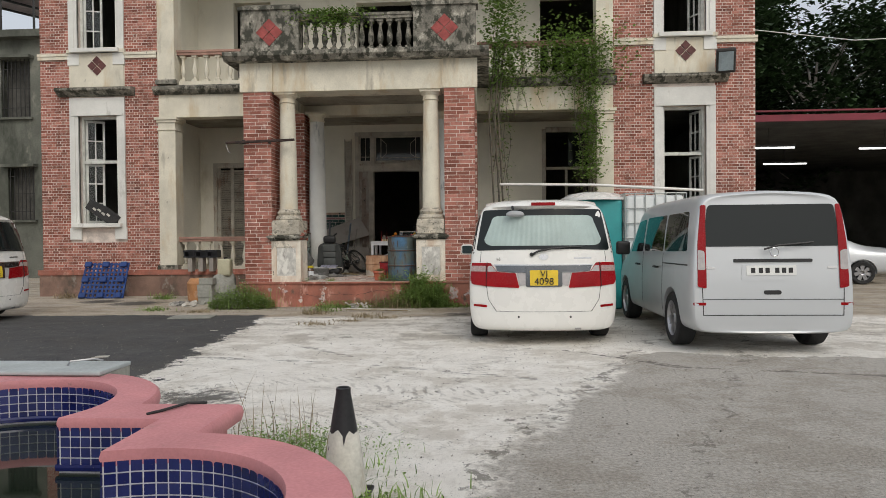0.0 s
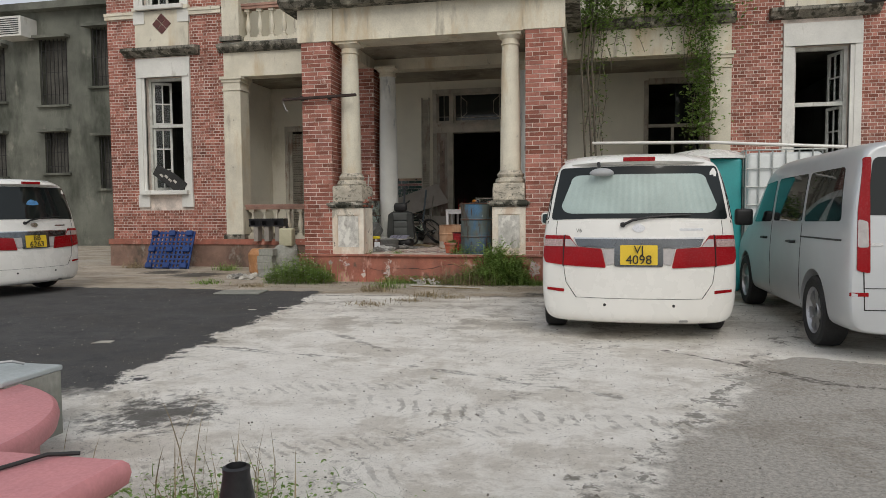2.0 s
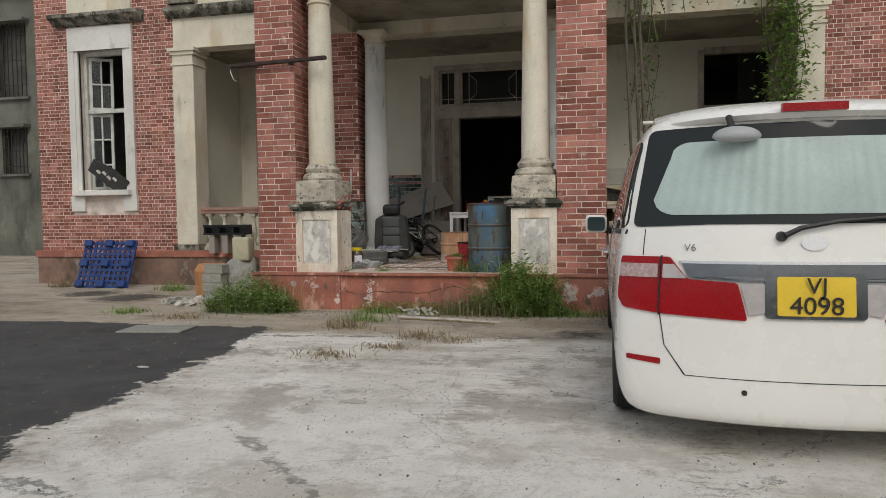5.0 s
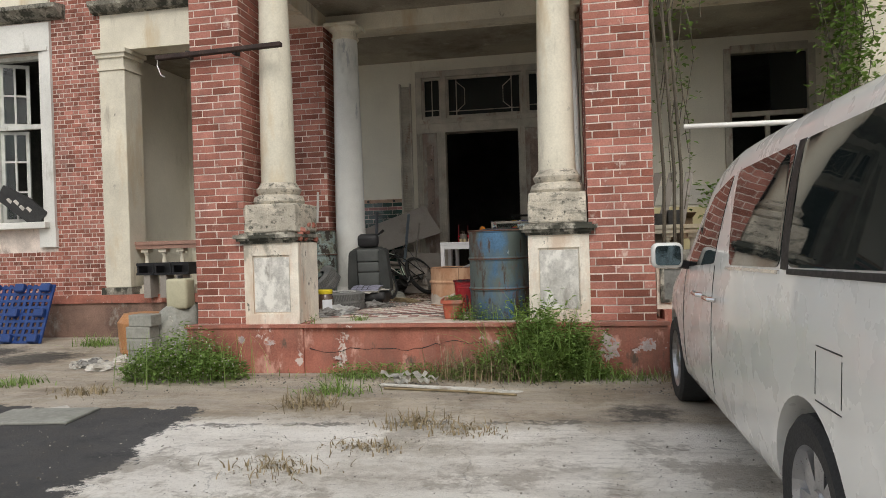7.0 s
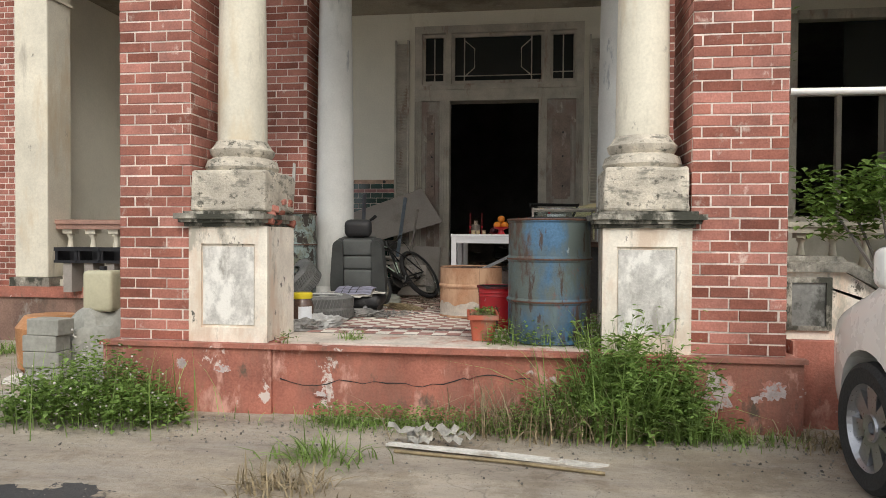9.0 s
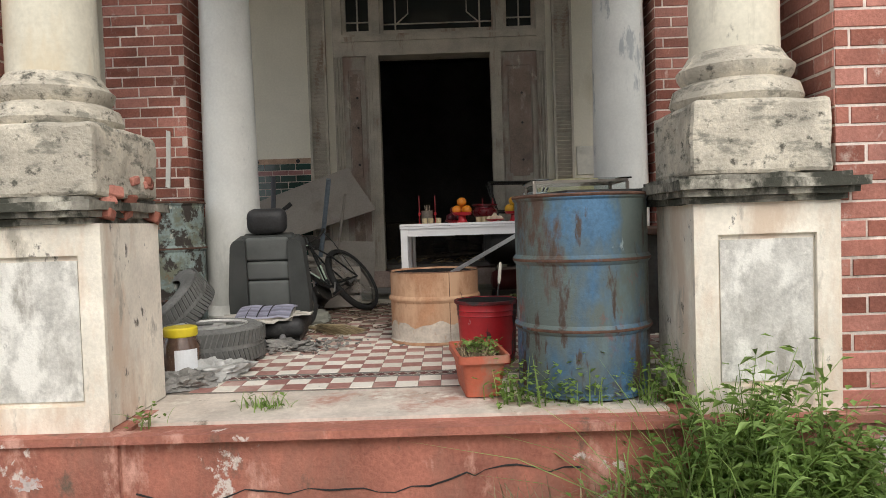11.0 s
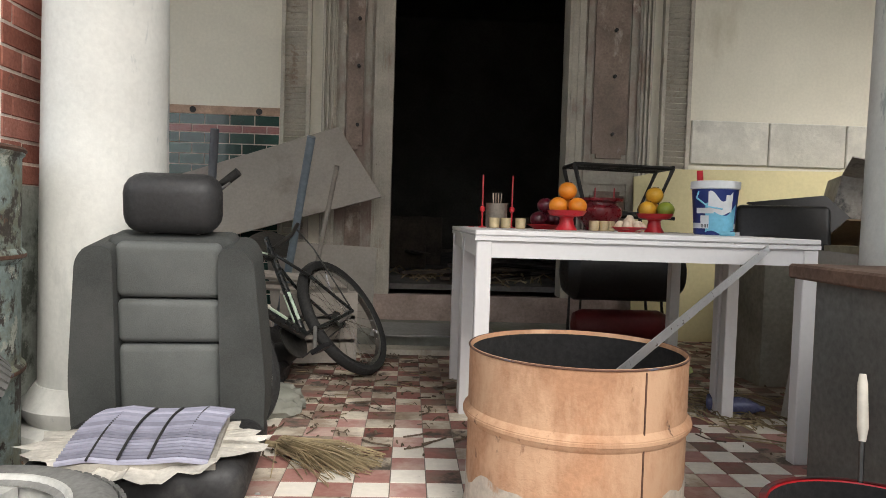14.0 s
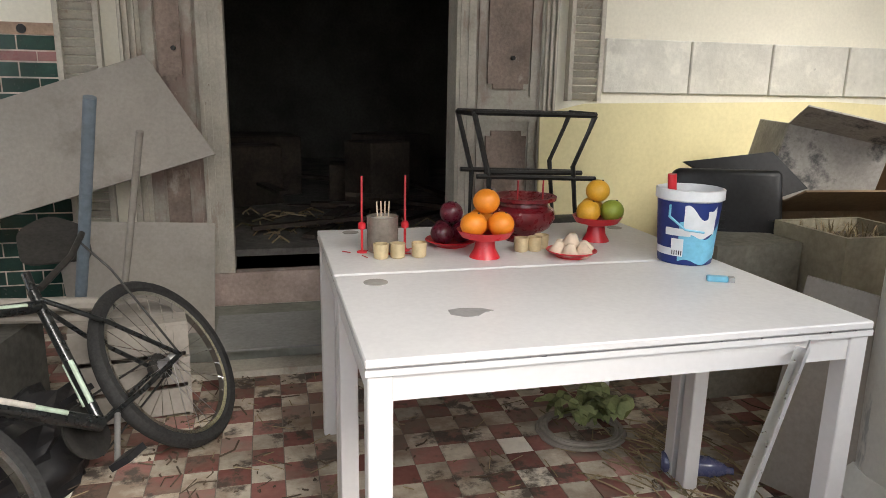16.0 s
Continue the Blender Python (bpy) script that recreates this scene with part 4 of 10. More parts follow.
for a, b in ((1.42, 1.52), (2.63, 2.73)):
    box(bm, a, b, BACK - .05, BACK + .1, 1.5, 4.1)
box(bm, 1.52, 2.63, BACK - .05, BACK + .1, 4.02, 4.14)
box(bm, 1.52, 2.63, BACK, BACK + .08, 3.05, 3.12)
box(bm, 2.02, 2.08, BACK, BACK + .08, 1.5, 3.05)
part("window_frame", bm, M_WOOD, rw)
bm = BM()
box(bm, 2.1, 2.62, BACK + .03, BACK + .036, 3.13, 4.0)
part("pane", bm, M_GLASS_DARK, rw)

# bare cement patch and joints on the wall beside the door
M_GREYBLOCK = mat("grey_block", (0.62, 0.605, 0.545), 0.95, 0.1, 4, 45, 0.6, 0.006, pieces=0.06, spots=[((0.72, 0.7, 0.62), 5, 0.55, 0.7, 1), ((0.44, 0.43, 0.39), 14, 0.64, 0.7, 1)])
course = tagged(new("cement_course"), "course of bare grey cement blocks in the wall", "wall", kind="structure")
for x0, x1 in ((-.86, -.30), (-.29, .27), (.28, .84), (.85, 1.4)):
    bm = BM()
    box(bm, x0, x1, BACK - .022, BACK + .01, 1.72, 2.03)
    bevelled(bm, .006, 1)
    part("cement_block", bm, M_GREYBLOCK, course)
bm = BM()
prism(bm, [(-1.3, FLOOR), (1.35, FLOOR), (1.35, 1.66), (.6, 1.69), (-1.05, 1.66), (-1.32, 1.6)], BACK - .2, BACK - .185, "y", Matrix.Identity(4))
board = tagged(mesh_object("yellow_board", bm, mat("yellow_board", (0.72, 0.64, 0.36), 0.6, 0.08, 1.2, 40, 0.15)), "pale yellow sheet board leaning against the wall", "board")

# ---- vehicles ----
from mathutils.bvhtree import BVHTree

M_TYRE = mat("tyre_rubber", (0.025, 0.025, 0.025), 0.8, 0.25, 6, 90, 0.4)
M_RIM = mat("alloy_rim", (0.45, 0.45, 0.46), 0.35, 0.1, 6, 60, 0.05, metal=0.9)
M_CARWHITE = mat("white_car_paint", (0.80, 0.79, 0.745), 0.28, 0.02, 1.5, 4, 0.0, coat=0.6, spots=[((0.55, 0.52, 0.46), 1.6, 0.66, 0.9, 0.5)])
M_SILVER = mat("silver_car_paint", (0.58, 0.6, 0.61), 0.42, 0.02, 1.5, 3, 0.0, metal=0.35, coat=0.35)
M_CARGLASS = glass("tinted_car_glass", (0.012, 0.016, 0.016), 0.03, dark=True)
M_CURTAIN = mat("pale_curtain", (0.42, 0.52, 0.49), 0.35, 0.1, 3, 60, 0.1, coat=0.5)
M_TAIL = mat("red_tail_lens", (0.30, 0.004, 0.008), 0.25, 0.1, 5, 80, 0.0, coat=0.15)
M_TAIL.node_tree.nodes["Principled BSDF"].inputs["Specular IOR Level"].default_value = 0.25
M_CLEAR = mat("clear_lens", (0.46, 0.43, 0.42), 0.2, 0.1, 20, 90, 0.2, coat=0.8)
M_CHROME = mat("chrome", (0.7, 0.7, 0.7), 0.15, 0.05, 4, 60, 0.0, metal=1.0)
M_PLATE = mat("yellow_plate", (0.75, 0.52, 0.03), 0.5, 0.06, 5, 60, 0.05)
M_PLATEW = mat("white_plate", (0.75, 0.75, 0.72), 0.5, 0.06, 5, 60, 0.05)
M_TRIM = mat("black_trim", (0.018, 0.018, 0.018), 0.5, 0.1, 5, 60, 0.05)
M_MIRROR = mat("mirror_glass", (0.22, 0.3, 0.34), 0.03, 0.0, 5, 60, 0.0, metal=1.0)


def words(text, size, m, material, parent, name="lettering", depth=0.002, label=""):
    """Raised lettering facing -y at the pose m, centred."""
    cu = bpy.data.curves.new(name, "FONT")
    cu.body, cu.size, cu.extrude, cu.align_x, cu.align_y = text, size, depth, "CENTER", "CENTER"
    tmp = new(name, cu)
    me = bpy.data.meshes.new_from_object(tmp.evaluated_get(bpy.context.evaluated_depsgraph_get()))
    bpy.data.objects.remove(tmp)
    me.materials.clear()
    me.materials.append(material)
    ob = new(name, me)
    ob.parent = parent
    ob.matrix_basis = m @ pose(0, 0, 0, 90)
    return ob


def rounded(poly, r, n=4):
    """A polygon with its corners rounded."""
    out = []
    k = len(poly)
    for i in range(k):
        p, a, b = Vector(poly[i]), Vector(poly[i - 1]), Vector(poly[(i + 1) % k])
        u, v = (a - p), (b - p)
        q = min(r, u.length * .45, v.length * .45)
        s, e = p + u.normalized() * q, p + v.normalized() * q
        for j in range(n + 1):
            t = j / n
            out.append(tuple((1 - t) ** 2 * s + 2 * t * (1 - t) * p + t * t * e))
    return out


def car_body(stations, arches, wheel_r, material, parent, dome=0.0):
    """Lofts a body through cross-sections (each a list of (x, y, z) for the right half, from sill to roof), and cuts the wheel arches.
    With dome, the tail bulges out in plan; its sections then have two points on the floor, six on the side and two on the roof."""
    bm = BM()
    rings = []
    for st in stations:
        right = [bm.verts.new(p) for p in st]
        left = [bm.verts.new((-x, y, z)) for x, y, z in reversed(st)]
        rings.append(right + left)
    for a, b in zip(rings, rings[1:]):
        for i in range(len(a)):
            j = (i + 1) % len(a)
            bm.faces.new((a[i], a[j], b[j], b[i]))
    n = len(stations[0])
    if dome:
        right, left, us = rings[0][:n], rings[0][n:][::-1], (-.6, -.25, .25, .6)
        grid = [[left[2], left[1], left[0], right[0], right[1], right[2]]]
        for i in range(3, 7):
            c = right[i].co
            grid.append([left[i]] + [bm.verts.new((u * c.x, c.y - dome * (1 - u * u), c.z)) for u in us] + [right[i]])
        grid.append([left[7], left[8], left[9], right[9], right[8], right[7]])
        for a, b in zip(grid, grid[1:]):
            for i in range(5):
                bm.faces.new((a[i], a[i + 1], b[i + 1], b[i]))
    for ring in (rings[-1],) if dome else (rings[0], rings[-1]):
        for i in range(n - 1):
            bm.faces.new((ring[i], ring[i + 1], ring[2 * n - 2 - i], ring[2 * n - 1 - i]))
    bmesh.ops.recalc_face_normals(bm, faces=bm.faces)
    body = mesh_object("body", bm, material)
    sub = body.modifiers.new("round", "SUBSURF")
    sub.levels = sub.render_levels = 2
    cut = BM()
    for y in arches:
        for s in (-1, 1):
            lathe(cut, [(wheel_r * 1.17, -.25), (wheel_r * 1.17, .25)], m=pose(s * .92, y, wheel_r * 1.0, 0, 90, 0), seg=40)
    cutter = mesh_object("cutter", cut, M_TRIM)
    bo = body.modifiers.new("arch", "BOOLEAN")
    bo.operation, bo.object, bo.solver = "DIFFERENCE", cutter, "EXACT"
    me = bpy.data.meshes.new_from_object(body.evaluated_get(bpy.context.evaluated_depsgraph_get()))
    body.modifiers.clear()
    body.data = me
    bpy.data.objects.remove(cutter)
    me.shade_smooth()
    me.set_sharp_from_angle(angle=radians(35))
    body.parent = parent
    return body


def wheel(parent, x, y, r, side):
    w = new("wheel")
    w.parent = parent
    w.matrix_basis = pose(x, y, r, 0, 90 * side, 0)
    bm = BM()
    lathe(bm, [(r * .66, -.1), (r * .9, -.11), (r * .98, -.09), (r, -.05), (r, .05), (r * .98, .09), (r * .9, .11), (r * .66, .1)], seg=36, closed=False)
    part("tyre", bm, M_TYRE, w, smooth=True)
    bm = BM()
    lathe(bm, [(r * .1, .075), (r * .2, .085), (r * .22, .07), (r * .22, .05), (r * .001, .05)], seg=24, closed=False)
    for k in range(7):
        m = pose(0, 0, 0, 0, 0, 360 / 7 * k)
        prism(bm, [(r * .15, -.035), (r * .64, -.05), (r * .64, .05), (r * .15, .035)], .045, .075, "z", m)
    lathe(bm, [(r * .6, .045), (r * .67, .1), (r * .69, .1), (r * .66, .02)], seg=36, closed=False)
    part("rim", bm, M_RIM, w, "dusty alloy rim", smooth=False)
    bm = BM()
    lathe(bm, [(r * .66, -.05), (r * .66, -.045)], seg=24)
    part("brake_disc", bm, M_TRIM, w)
    return w


def conform(bm, bvh, axis, sign, proud, deep=0.012):
    """Lays a slab (its outer side at 0, its inner side at 1 along axis) onto the body, standing proud of it."""
    bmesh.ops.triangulate(bm, faces=[f for f in bm.faces if len(f.verts) > 4])
    for _ in range(3):
        long = [e for e in bm.edges if e.calc_length() > .16 and abs(e.verts[0].co[axis] - e.verts[1].co[axis]) < .5]
        if not long:
            break
        bmesh.ops.subdivide_edges(bm, edges=long, cuts=1)
        bmesh.ops.triangulate(bm, faces=[f for f in bm.faces if len(f.verts) > 4])
    last = None
    for v in bm.verts:
        outer = v.co[axis] < .5
        o = Vector(v.co)
        o[axis] = sign * 6
        d = Vector((0, 0, 0))
        d[axis] = -sign
        hit = bvh.ray_cast(o, d)[0]
        h = hit[axis] if hit is not None and hit[axis] * sign > (-.6 if axis == 1 else 0.3) else last
        last = h if h is not None else 0.0
        v.co[axis] = last + sign * (proud if outer else -deep)
    return bm


def panel(name, poly, proud, material, parent, bvh, label="", r=0.04):
    """A panel laid on the tail of a car; poly in x, z."""
    bm = BM()
    prism(bm, rounded(poly, r), 0, 1, "y")
    conform(bm, bvh, 1, -1, proud)
    return part(name, bm, material, parent, label, smooth=True)


def side_panel(name, poly, proud, material, parent, bvh, label="", r=0.05, side=-1):
    """A panel laid on the side of a car; poly in y, z."""
    bm = BM()
    prism(bm, rounded(poly, r), 0, 1, "x")
    conform(bm, bvh, 0, side, proud)
    return part(name, bm, material, parent, label, smooth=True)


M_PARKMIRROR = mat("grey_plastic", (0.4, 0.41, 0.42), 0.45, 0.08)
M_LENSGRID = mat("ribbed_lens", (0.5, 0.36, 0.34), 0.2, 0.25, 60, 160, 0.6, 0.002, coat=0.6)
M_SMOKE = mat("smoked_chrome", (0.2, 0.21, 0.22), 0.22, 0.1, 3, 20, 0.0, metal=1.0)


def minivan(m, plate, label, curtain=True):
    """A white people carrier. The origin is on the ground under the middle of its tail; it points along +y."""
    car = thing("minivan", m, label, "car", "parked minivans")
    W, H, r = .895, 1.765, .315
    DOME = .2

    def st(y, zb, w, belt, wr, roof, lean=0.0, dome=0.0, z1=.62):
        side = [(w * .88, y + .01, zb), (w * .985, y, zb + .08), (w, y, z1), (w * .985, y + lean * .25, belt), (wr + .03, y + lean * .9, roof - .16), (wr - .06, y + lean, roof - .04)]
        low = [(u * w * .88, y + .01 - dome * (1 - u * u), zb) for u in (.25, .6)]
        top = [(u * (wr - .06), y + lean - dome * (1 - u * u), roof - .03 * u * u) for u in (.6, .25)]
        return low + side + top
    stations = [st(.2, .17, .875, 1.04, .725, 1.72, .15, DOME), st(.27, .16, .893, 1.04, .74, 1.74, .13), st(.62, .17, W, 1.05, .745, 1.76, .03),
                st(1.4, .2, W, 1.04, .745, H), st(2.4, .2, W, 1.03, .74, H), st(3.0, .2, W, 1.01, .72, H - .03), st(3.5, .2, W, .99, .69, 1.6),
                st(3.95, .2, .89, .97, .68, 1.22), st(4.2, .2, .875, .93, .68, 1.04), st(4.55, .22, .81, .82, .62, .9), st(4.7, .3, .66, .7, .5, .76), st(4.74, .34, .58, .66, .46, .7)]
    body = car_body(stations, (.97, 3.94), r, M_CARWHITE, car, DOME)
    bvh = BVHTree.FromPolygons([v.co.copy() for v in body.data.vertices], [tuple(f.vertices) for f in body.data.polygons])
    for y in (.97, 3.94):
        for s in (-1, 1):
            wheel(car, s * .775, y, r, s)

    def tail_y(x, z):
        return bvh.ray_cast(Vector((x, -6, z)), Vector((0, 1, 0)))[0].y

    def sp(name, poly, *rest):
        return side_panel(name, poly, *rest)

    def wrapped(name, poly, proud, material, parent, label="", r=0.01):
        """A panel on the tail that bends round the corner: x past 0.5 runs on along the flank."""
        bm = BM()
        prism(bm, rounded(poly, r), 0, 1, "y")
        bmesh.ops.triangulate(bm, faces=[f for f in bm.faces if len(f.verts) > 4])
        for _ in range(3):
            long = [e for e in bm.edges if e.calc_length() > .06 and abs(e.verts[0].co.y - e.verts[1].co.y) < .5]
            if not long:
                break
            bmesh.ops.subdivide_edges(bm, edges=long, cuts=1)
            bmesh.ops.triangulate(bm, faces=[f for f in bm.faces if len(f.verts) > 4])
        for v in bm.verts:
            k = 1 if v.co.x > 0 else -1
            a = max(0.0, (abs(v.co.x) - .5) / .385 * 1.065)
            d = Vector((k * math.sin(a), -math.cos(a), 0))
            o = Vector((k * .5 if a else v.co.x, .45, v.co.z))
            hit = bvh.ray_cast(o + d * 3, -d)[0] or o + d * .4
            v.co = hit + d * (proud if v.co.y < .5 else -.012)
        return part(name, bm, material, parent, label, smooth=True)
    panel("rear_window", [(-.80, 1.13), (-.4, 1.145), (.4, 1.145), (.80, 1.13), (.71, 1.625), (-.71, 1.625)], 0.006, M_CARGLASS, car, bvh, "dark tinted rear window", .04)
    if curtain:
        bm = BM()
        nx = 110
        grid = []
        for i in range(nx + 1):
            u = -1 + 2 * i / nx
            col = []
            for k in range(7):
                t = k / 6
                half = .70 - .085 * t
                q = max(0, (abs(u) - .85) / .15)
                cut = .075 * (1 - math.sqrt(max(0, 1 - q * q)))
                z = 1.19 + cut + t * (.36 - 2 * cut)
                x = u * half
                col.append(bm.verts.new((x, tail_y(x, z) - .0105 - .0025 * math.sin(i * 1.3) * (1 - t * .4), z)))
            grid.append(col)
        for a, b in zip(grid, grid[1:]):
            for k in range(6):
                bm.faces.new((a[k], b[k], b[k + 1], a[k + 1]))
        part("curtain", bm, M_CURTAIN, car, "pale green pleated curtain behind the rear window", smooth=True)
    else:
        panel("window_sticker", [(-.06, 1.4), (.0, 1.44), (.1, 1.41), (.13, 1.36), (.02, 1.35), (-.08, 1.36)], 0.009, M_STICKER, car, bvh, "small blue sticker on the glass", .02)
    # spoiler lip over the window, arched in plan
    bm = BM()
    rings = []
    for i in range(17):
        u = -1 + i / 8
        x = .675 * u
        e = 1 - u ** 8
        y0 = .36 - .2 * (1 - u * u) + .05 * (1 - e)
        t = .03 * u ** 4
        rings.append([bm.verts.new((x, y, z)) for y, z in ((y0 - .03 * e, 1.64), (y0 - .055 * e, 1.664 - t * .5), (y0 - .03 * e, 1.692 - t), (y0 + .12, 1.742 - t), (y0 + .24, 1.735 - t), (y0 + .24, 1.62))])
    for a, b in zip(rings, rings[1:]):
        for i in range(6):
            bm.faces.new((a[i], a[(i + 1) % 6], b[(i + 1) % 6], b[i]))
    for q in (rings[0], rings[-1]):
        bm.faces.new(q)
    part("spoiler", bm, M_CARWHITE, car, "rounded roof spoiler", smooth=True)
    bm = BM()
    for i in range(6):
        x0, x1 = -.14 + i * .28 / 6, -.14 + (i + 1) * .28 / 6
        prism(bm, [(x0, 1.665), (x1, 1.665), (x1, 1.702), (x0, 1.702)], .078, .11, "y")
    part("brake_light", bm, M_TAIL, car, "dark red high brake light")
    for s in (-1, 1):
        lamp = wrapped("tail_light", [(s * .885, .775), (s * .85, .725), (s * .68, .706), (s * .29, .69), (s * .33, .865), (s * .55, .878), (s * .645, .985), (s * .885, .985)], 0.012, M_TAIL, car, "wide red tail light", .015)
        wrapped("clear_band", [(s * .70, .882), (s * .878, .882), (s * .878, .95), (s * .70, .95)], 0.018, M_LENSGRID, lamp, "ribbed clear lens", .006)
        wrapped("white_tip", [(s * .555, .882), (s * .675, .882), (s * .675, .95), (s * .62, .95)], 0.018, M_CLEAR, lamp, "clear reversing lens", .006)
        wrapped("lens_gap", [(s * .685, .70), (s * .690, .70), (s * .690, .99), (s * .685, .99)], 0.020, M_TRIM, lamp, "", .001)
        panel("plate_lamp", [(s * .19, .735), (s * .285, .715), (s * .32, .865), (s * .205, .865)], 0.012, M_CLEAR, car, bvh, "clear lens beside the plate", .012)
        wrapped("reflector", [(s * .835, .465), (s * .68, .453), (s * .68, .482), (s * .835, .49)], 0.006, M_TAIL, car, "small red reflector", .006)
        for q in ([(s * .685, .70), (s * .689, .70), (s * .664, .55), (s * .660, .55)], [(s * .660, .55), (s * .664, .55), (s * .565, .408), (s * .559, .411)], [(s * .786, .99), (s * .789, .99), (s * .794, 1.12), (s * .791, 1.12)]):
            wrapped("tailgate_gap", q, 0.003, M_TRIM, car, "", 0.001)
    panel("bumper_gap", [(-.56, .4075), (.56, .4075), (.56, .411), (-.56, .411)], 0.003, M_TRIM, car, bvh, "", 0.001)
    panel("chrome_strip", [(-.545, .885), (-.33, .872), (.33, .872), (.545, .885), (.575, .955), (-.575, .955)], 0.012, M_SMOKE, car, bvh, "grey chrome strip", .012)
    panel("chrome_edge", [(-.58, .955), (.58, .955), (.585, .968), (-.585, .968)], 0.014, M_CHROME, car, bvh, "", .004)
    panel("plate_recess", [(-.215, .705), (.215, .705), (.215, .915), (-.215, .915)], 0.015, M_SMOKE, car, bvh, "", .02)
    p = panel("number_plate", [(-.165, .72), (.165, .72), (.165, .9), (-.165, .9)], 0.022, M_PLATE, car, bvh, "yellow number plate", .012)
    py = min(tail_y(x, z) for x in (0, .1) for z in (.74, .82, .88)) - .025
    words(plate[0], .105, pose(0, py, .857), M_TRIM, p)
    words(plate[1], .115, pose(0, py, .765), M_TRIM, p)
    for x in (-.3, .31):
        panel("parking_sensor", [(x - .012, .335), (x + .012, .335), (x + .012, .36), (x - .012, .36)], 0.004, M_TRIM, car, bvh, "", 0.01)
    panel("badge_letters", [(.36, 1.03), (.57, 1.03), (.57, 1.05), (.36, 1.05)], 0.004, M_CHROME, car, bvh, "plain chrome name strip", 0.006)
    panel("badge", [(-.065, 1.055), (-.03, 1.02), (.03, 1.02), (.065, 1.055), (.03, 1.09), (-.03, 1.09)], 0.008, M_CHROME, car, bvh, "plain chrome oval badge", .03)
    words("V6", .05, pose(-.535, tail_y(-.535, 1.03) - .006, 1.03, 0, 0, -8), M_CHROME, car, "badge_letters")
    bm = BM()
    tube(bm, [(x, tail_y(x, z) - .03, z) for x, z in ((-.13, 1.09), (-.06, 1.125), (.1, 1.155), (.3, 1.17), (.46, 1.172))], [.014, .013, .01, .008, .006], 6)
    lathe(bm, [(.026, -.02), (.022, .03)], m=pose(-.14, tail_y(-.14, 1.085), 1.085, 90), seg=14)
    part("wiper", bm, M_TRIM, car)
    if curtain:
        bm = BM()
        q = bmesh.ops.create_uvsphere(bm, u_segments=24, v_segments=12, radius=1)
        for v in bm.verts:
            v.co = Vector((v.co.x * .11, v.co.y * .045, (v.co.z * .05 if v.co.z > 0 else v.co.z * .028)))
        vm = part("parking_mirror", bm, M_PARKMIRROR, car, "grey parking mirror hung from the roof edge", smooth=True)
        vm.matrix_basis = pose(-.33, .115, 1.56)
        bm = BM()
        tube(bm, [(-.35, .12, 1.6), (-.36, .16, 1.66)], .016, 8)
        part("mirror_stalk", bm, M_TRIM, car)
    panel("tailpipe", [(.36, .19), (.44, .19), (.44, .215), (.36, .215)], 0.004, M_RIM, car, bvh, "", .015)
    # sides
    for s in (-1, 1):
        sp("quarter_window", [(.27, 1.125), (1.2, 1.10), (1.27, 1.565), (.36, 1.575)], 0.004, M_CARGLASS, car, bvh, "dark side window", .05, s)
        sp("window_pillar", [(1.2, 1.09), (1.29, 1.09), (1.35, 1.57), (1.27, 1.57)], 0.003, M_TRIM, car, bvh, "black window pillar", .004, s)
        sp("sliding_door_window", [(1.3, 1.095), (2.15, 1.075), (2.3, 1.55), (1.36, 1.565)], 0.004, M_CARGLASS, car, bvh, "dark side window", .06, s)
        sp("front_window", [(2.52, 1.07), (3.42, 1.02), (3.2, 1.25), (2.9, 1.46), (2.4, 1.54)], 0.004, M_CARGLASS, car, bvh, "dark side window", .03, s)
        sp("belt_moulding", [(1.3, 1.072), (2.2, 1.052), (2.2, 1.066), (1.3, 1.086)], 0.008, M_CHROME, car, bvh, "thin bright window moulding", .004, s)
        sp("window_seal", [(.27, 1.095), (1.2, 1.075), (1.2, 1.095), (.27, 1.118)], 0.006, M_TRIM, car, bvh, "", .004, s)
        sp("door_gap", [(2.5, .36), (2.506, .36), (2.49, 1.06), (2.484, 1.06)], 0.003, M_TRIM, car, bvh, "", .001, s)
        sp("door_gap", [(3.42, .36), (3.426, .36), (3.46, 1.02), (3.454, 1.02)], 0.003, M_TRIM, car, bvh, "", .001, s)
        if s < 0:
            for q in ([(.65, .7), (.86, .7), (.86, .704), (.65, .704)], [(.65, .87), (.86, .87), (.86, .874), (.65, .874)], [(.648, .72), (.651, .72), (.651, .855), (.648, .855)], [(.86, .72), (.863, .72), (.863, .855), (.86, .855)]):
                sp("filler_flap_gap", q, 0.002, M_TRIM, car, bvh, "", .001, s)
        for y in (2.34, 2.68):
            bm = BM()
            tube(bm, [(s * .895, y, .885), (s * .925, y + .02, .888), (s * .928, y + .1, .89), (s * .925, y + .16, .888), (s * .895, y + .18, .885)], .013, 8)
            part("door_handle", bm, M_CHROME, car, "chrome door handle", smooth=True)
        bm = BM()
        box(bm, -.1, .1, -.07, .06, -.085, .085)
        bevelled(bm, .04, 3)
        mm = part("wing_mirror", bm, M_CARWHITE, car, "white wing mirror", smooth=True)
        mm.matrix_basis = pose(s * 1.0, 3.36, 1.1)
        bm = BM()
        prism(bm, rounded([(-.08, -.065), (.08, -.065), (.08, .065), (-.08, .065)], .03), -.004, .004, "y")
        g = part("mirror_glass", bm, M_MIRROR, mm)
        g.matrix_basis = pose(0, -.073, 0)
        bm = BM()
        tube(bm, [(s * -.06, 0, -.05), (s * -.14, .03, -.07)], .03, 8)
        part("mirror_arm", bm, M_TRIM, mm)
    return car


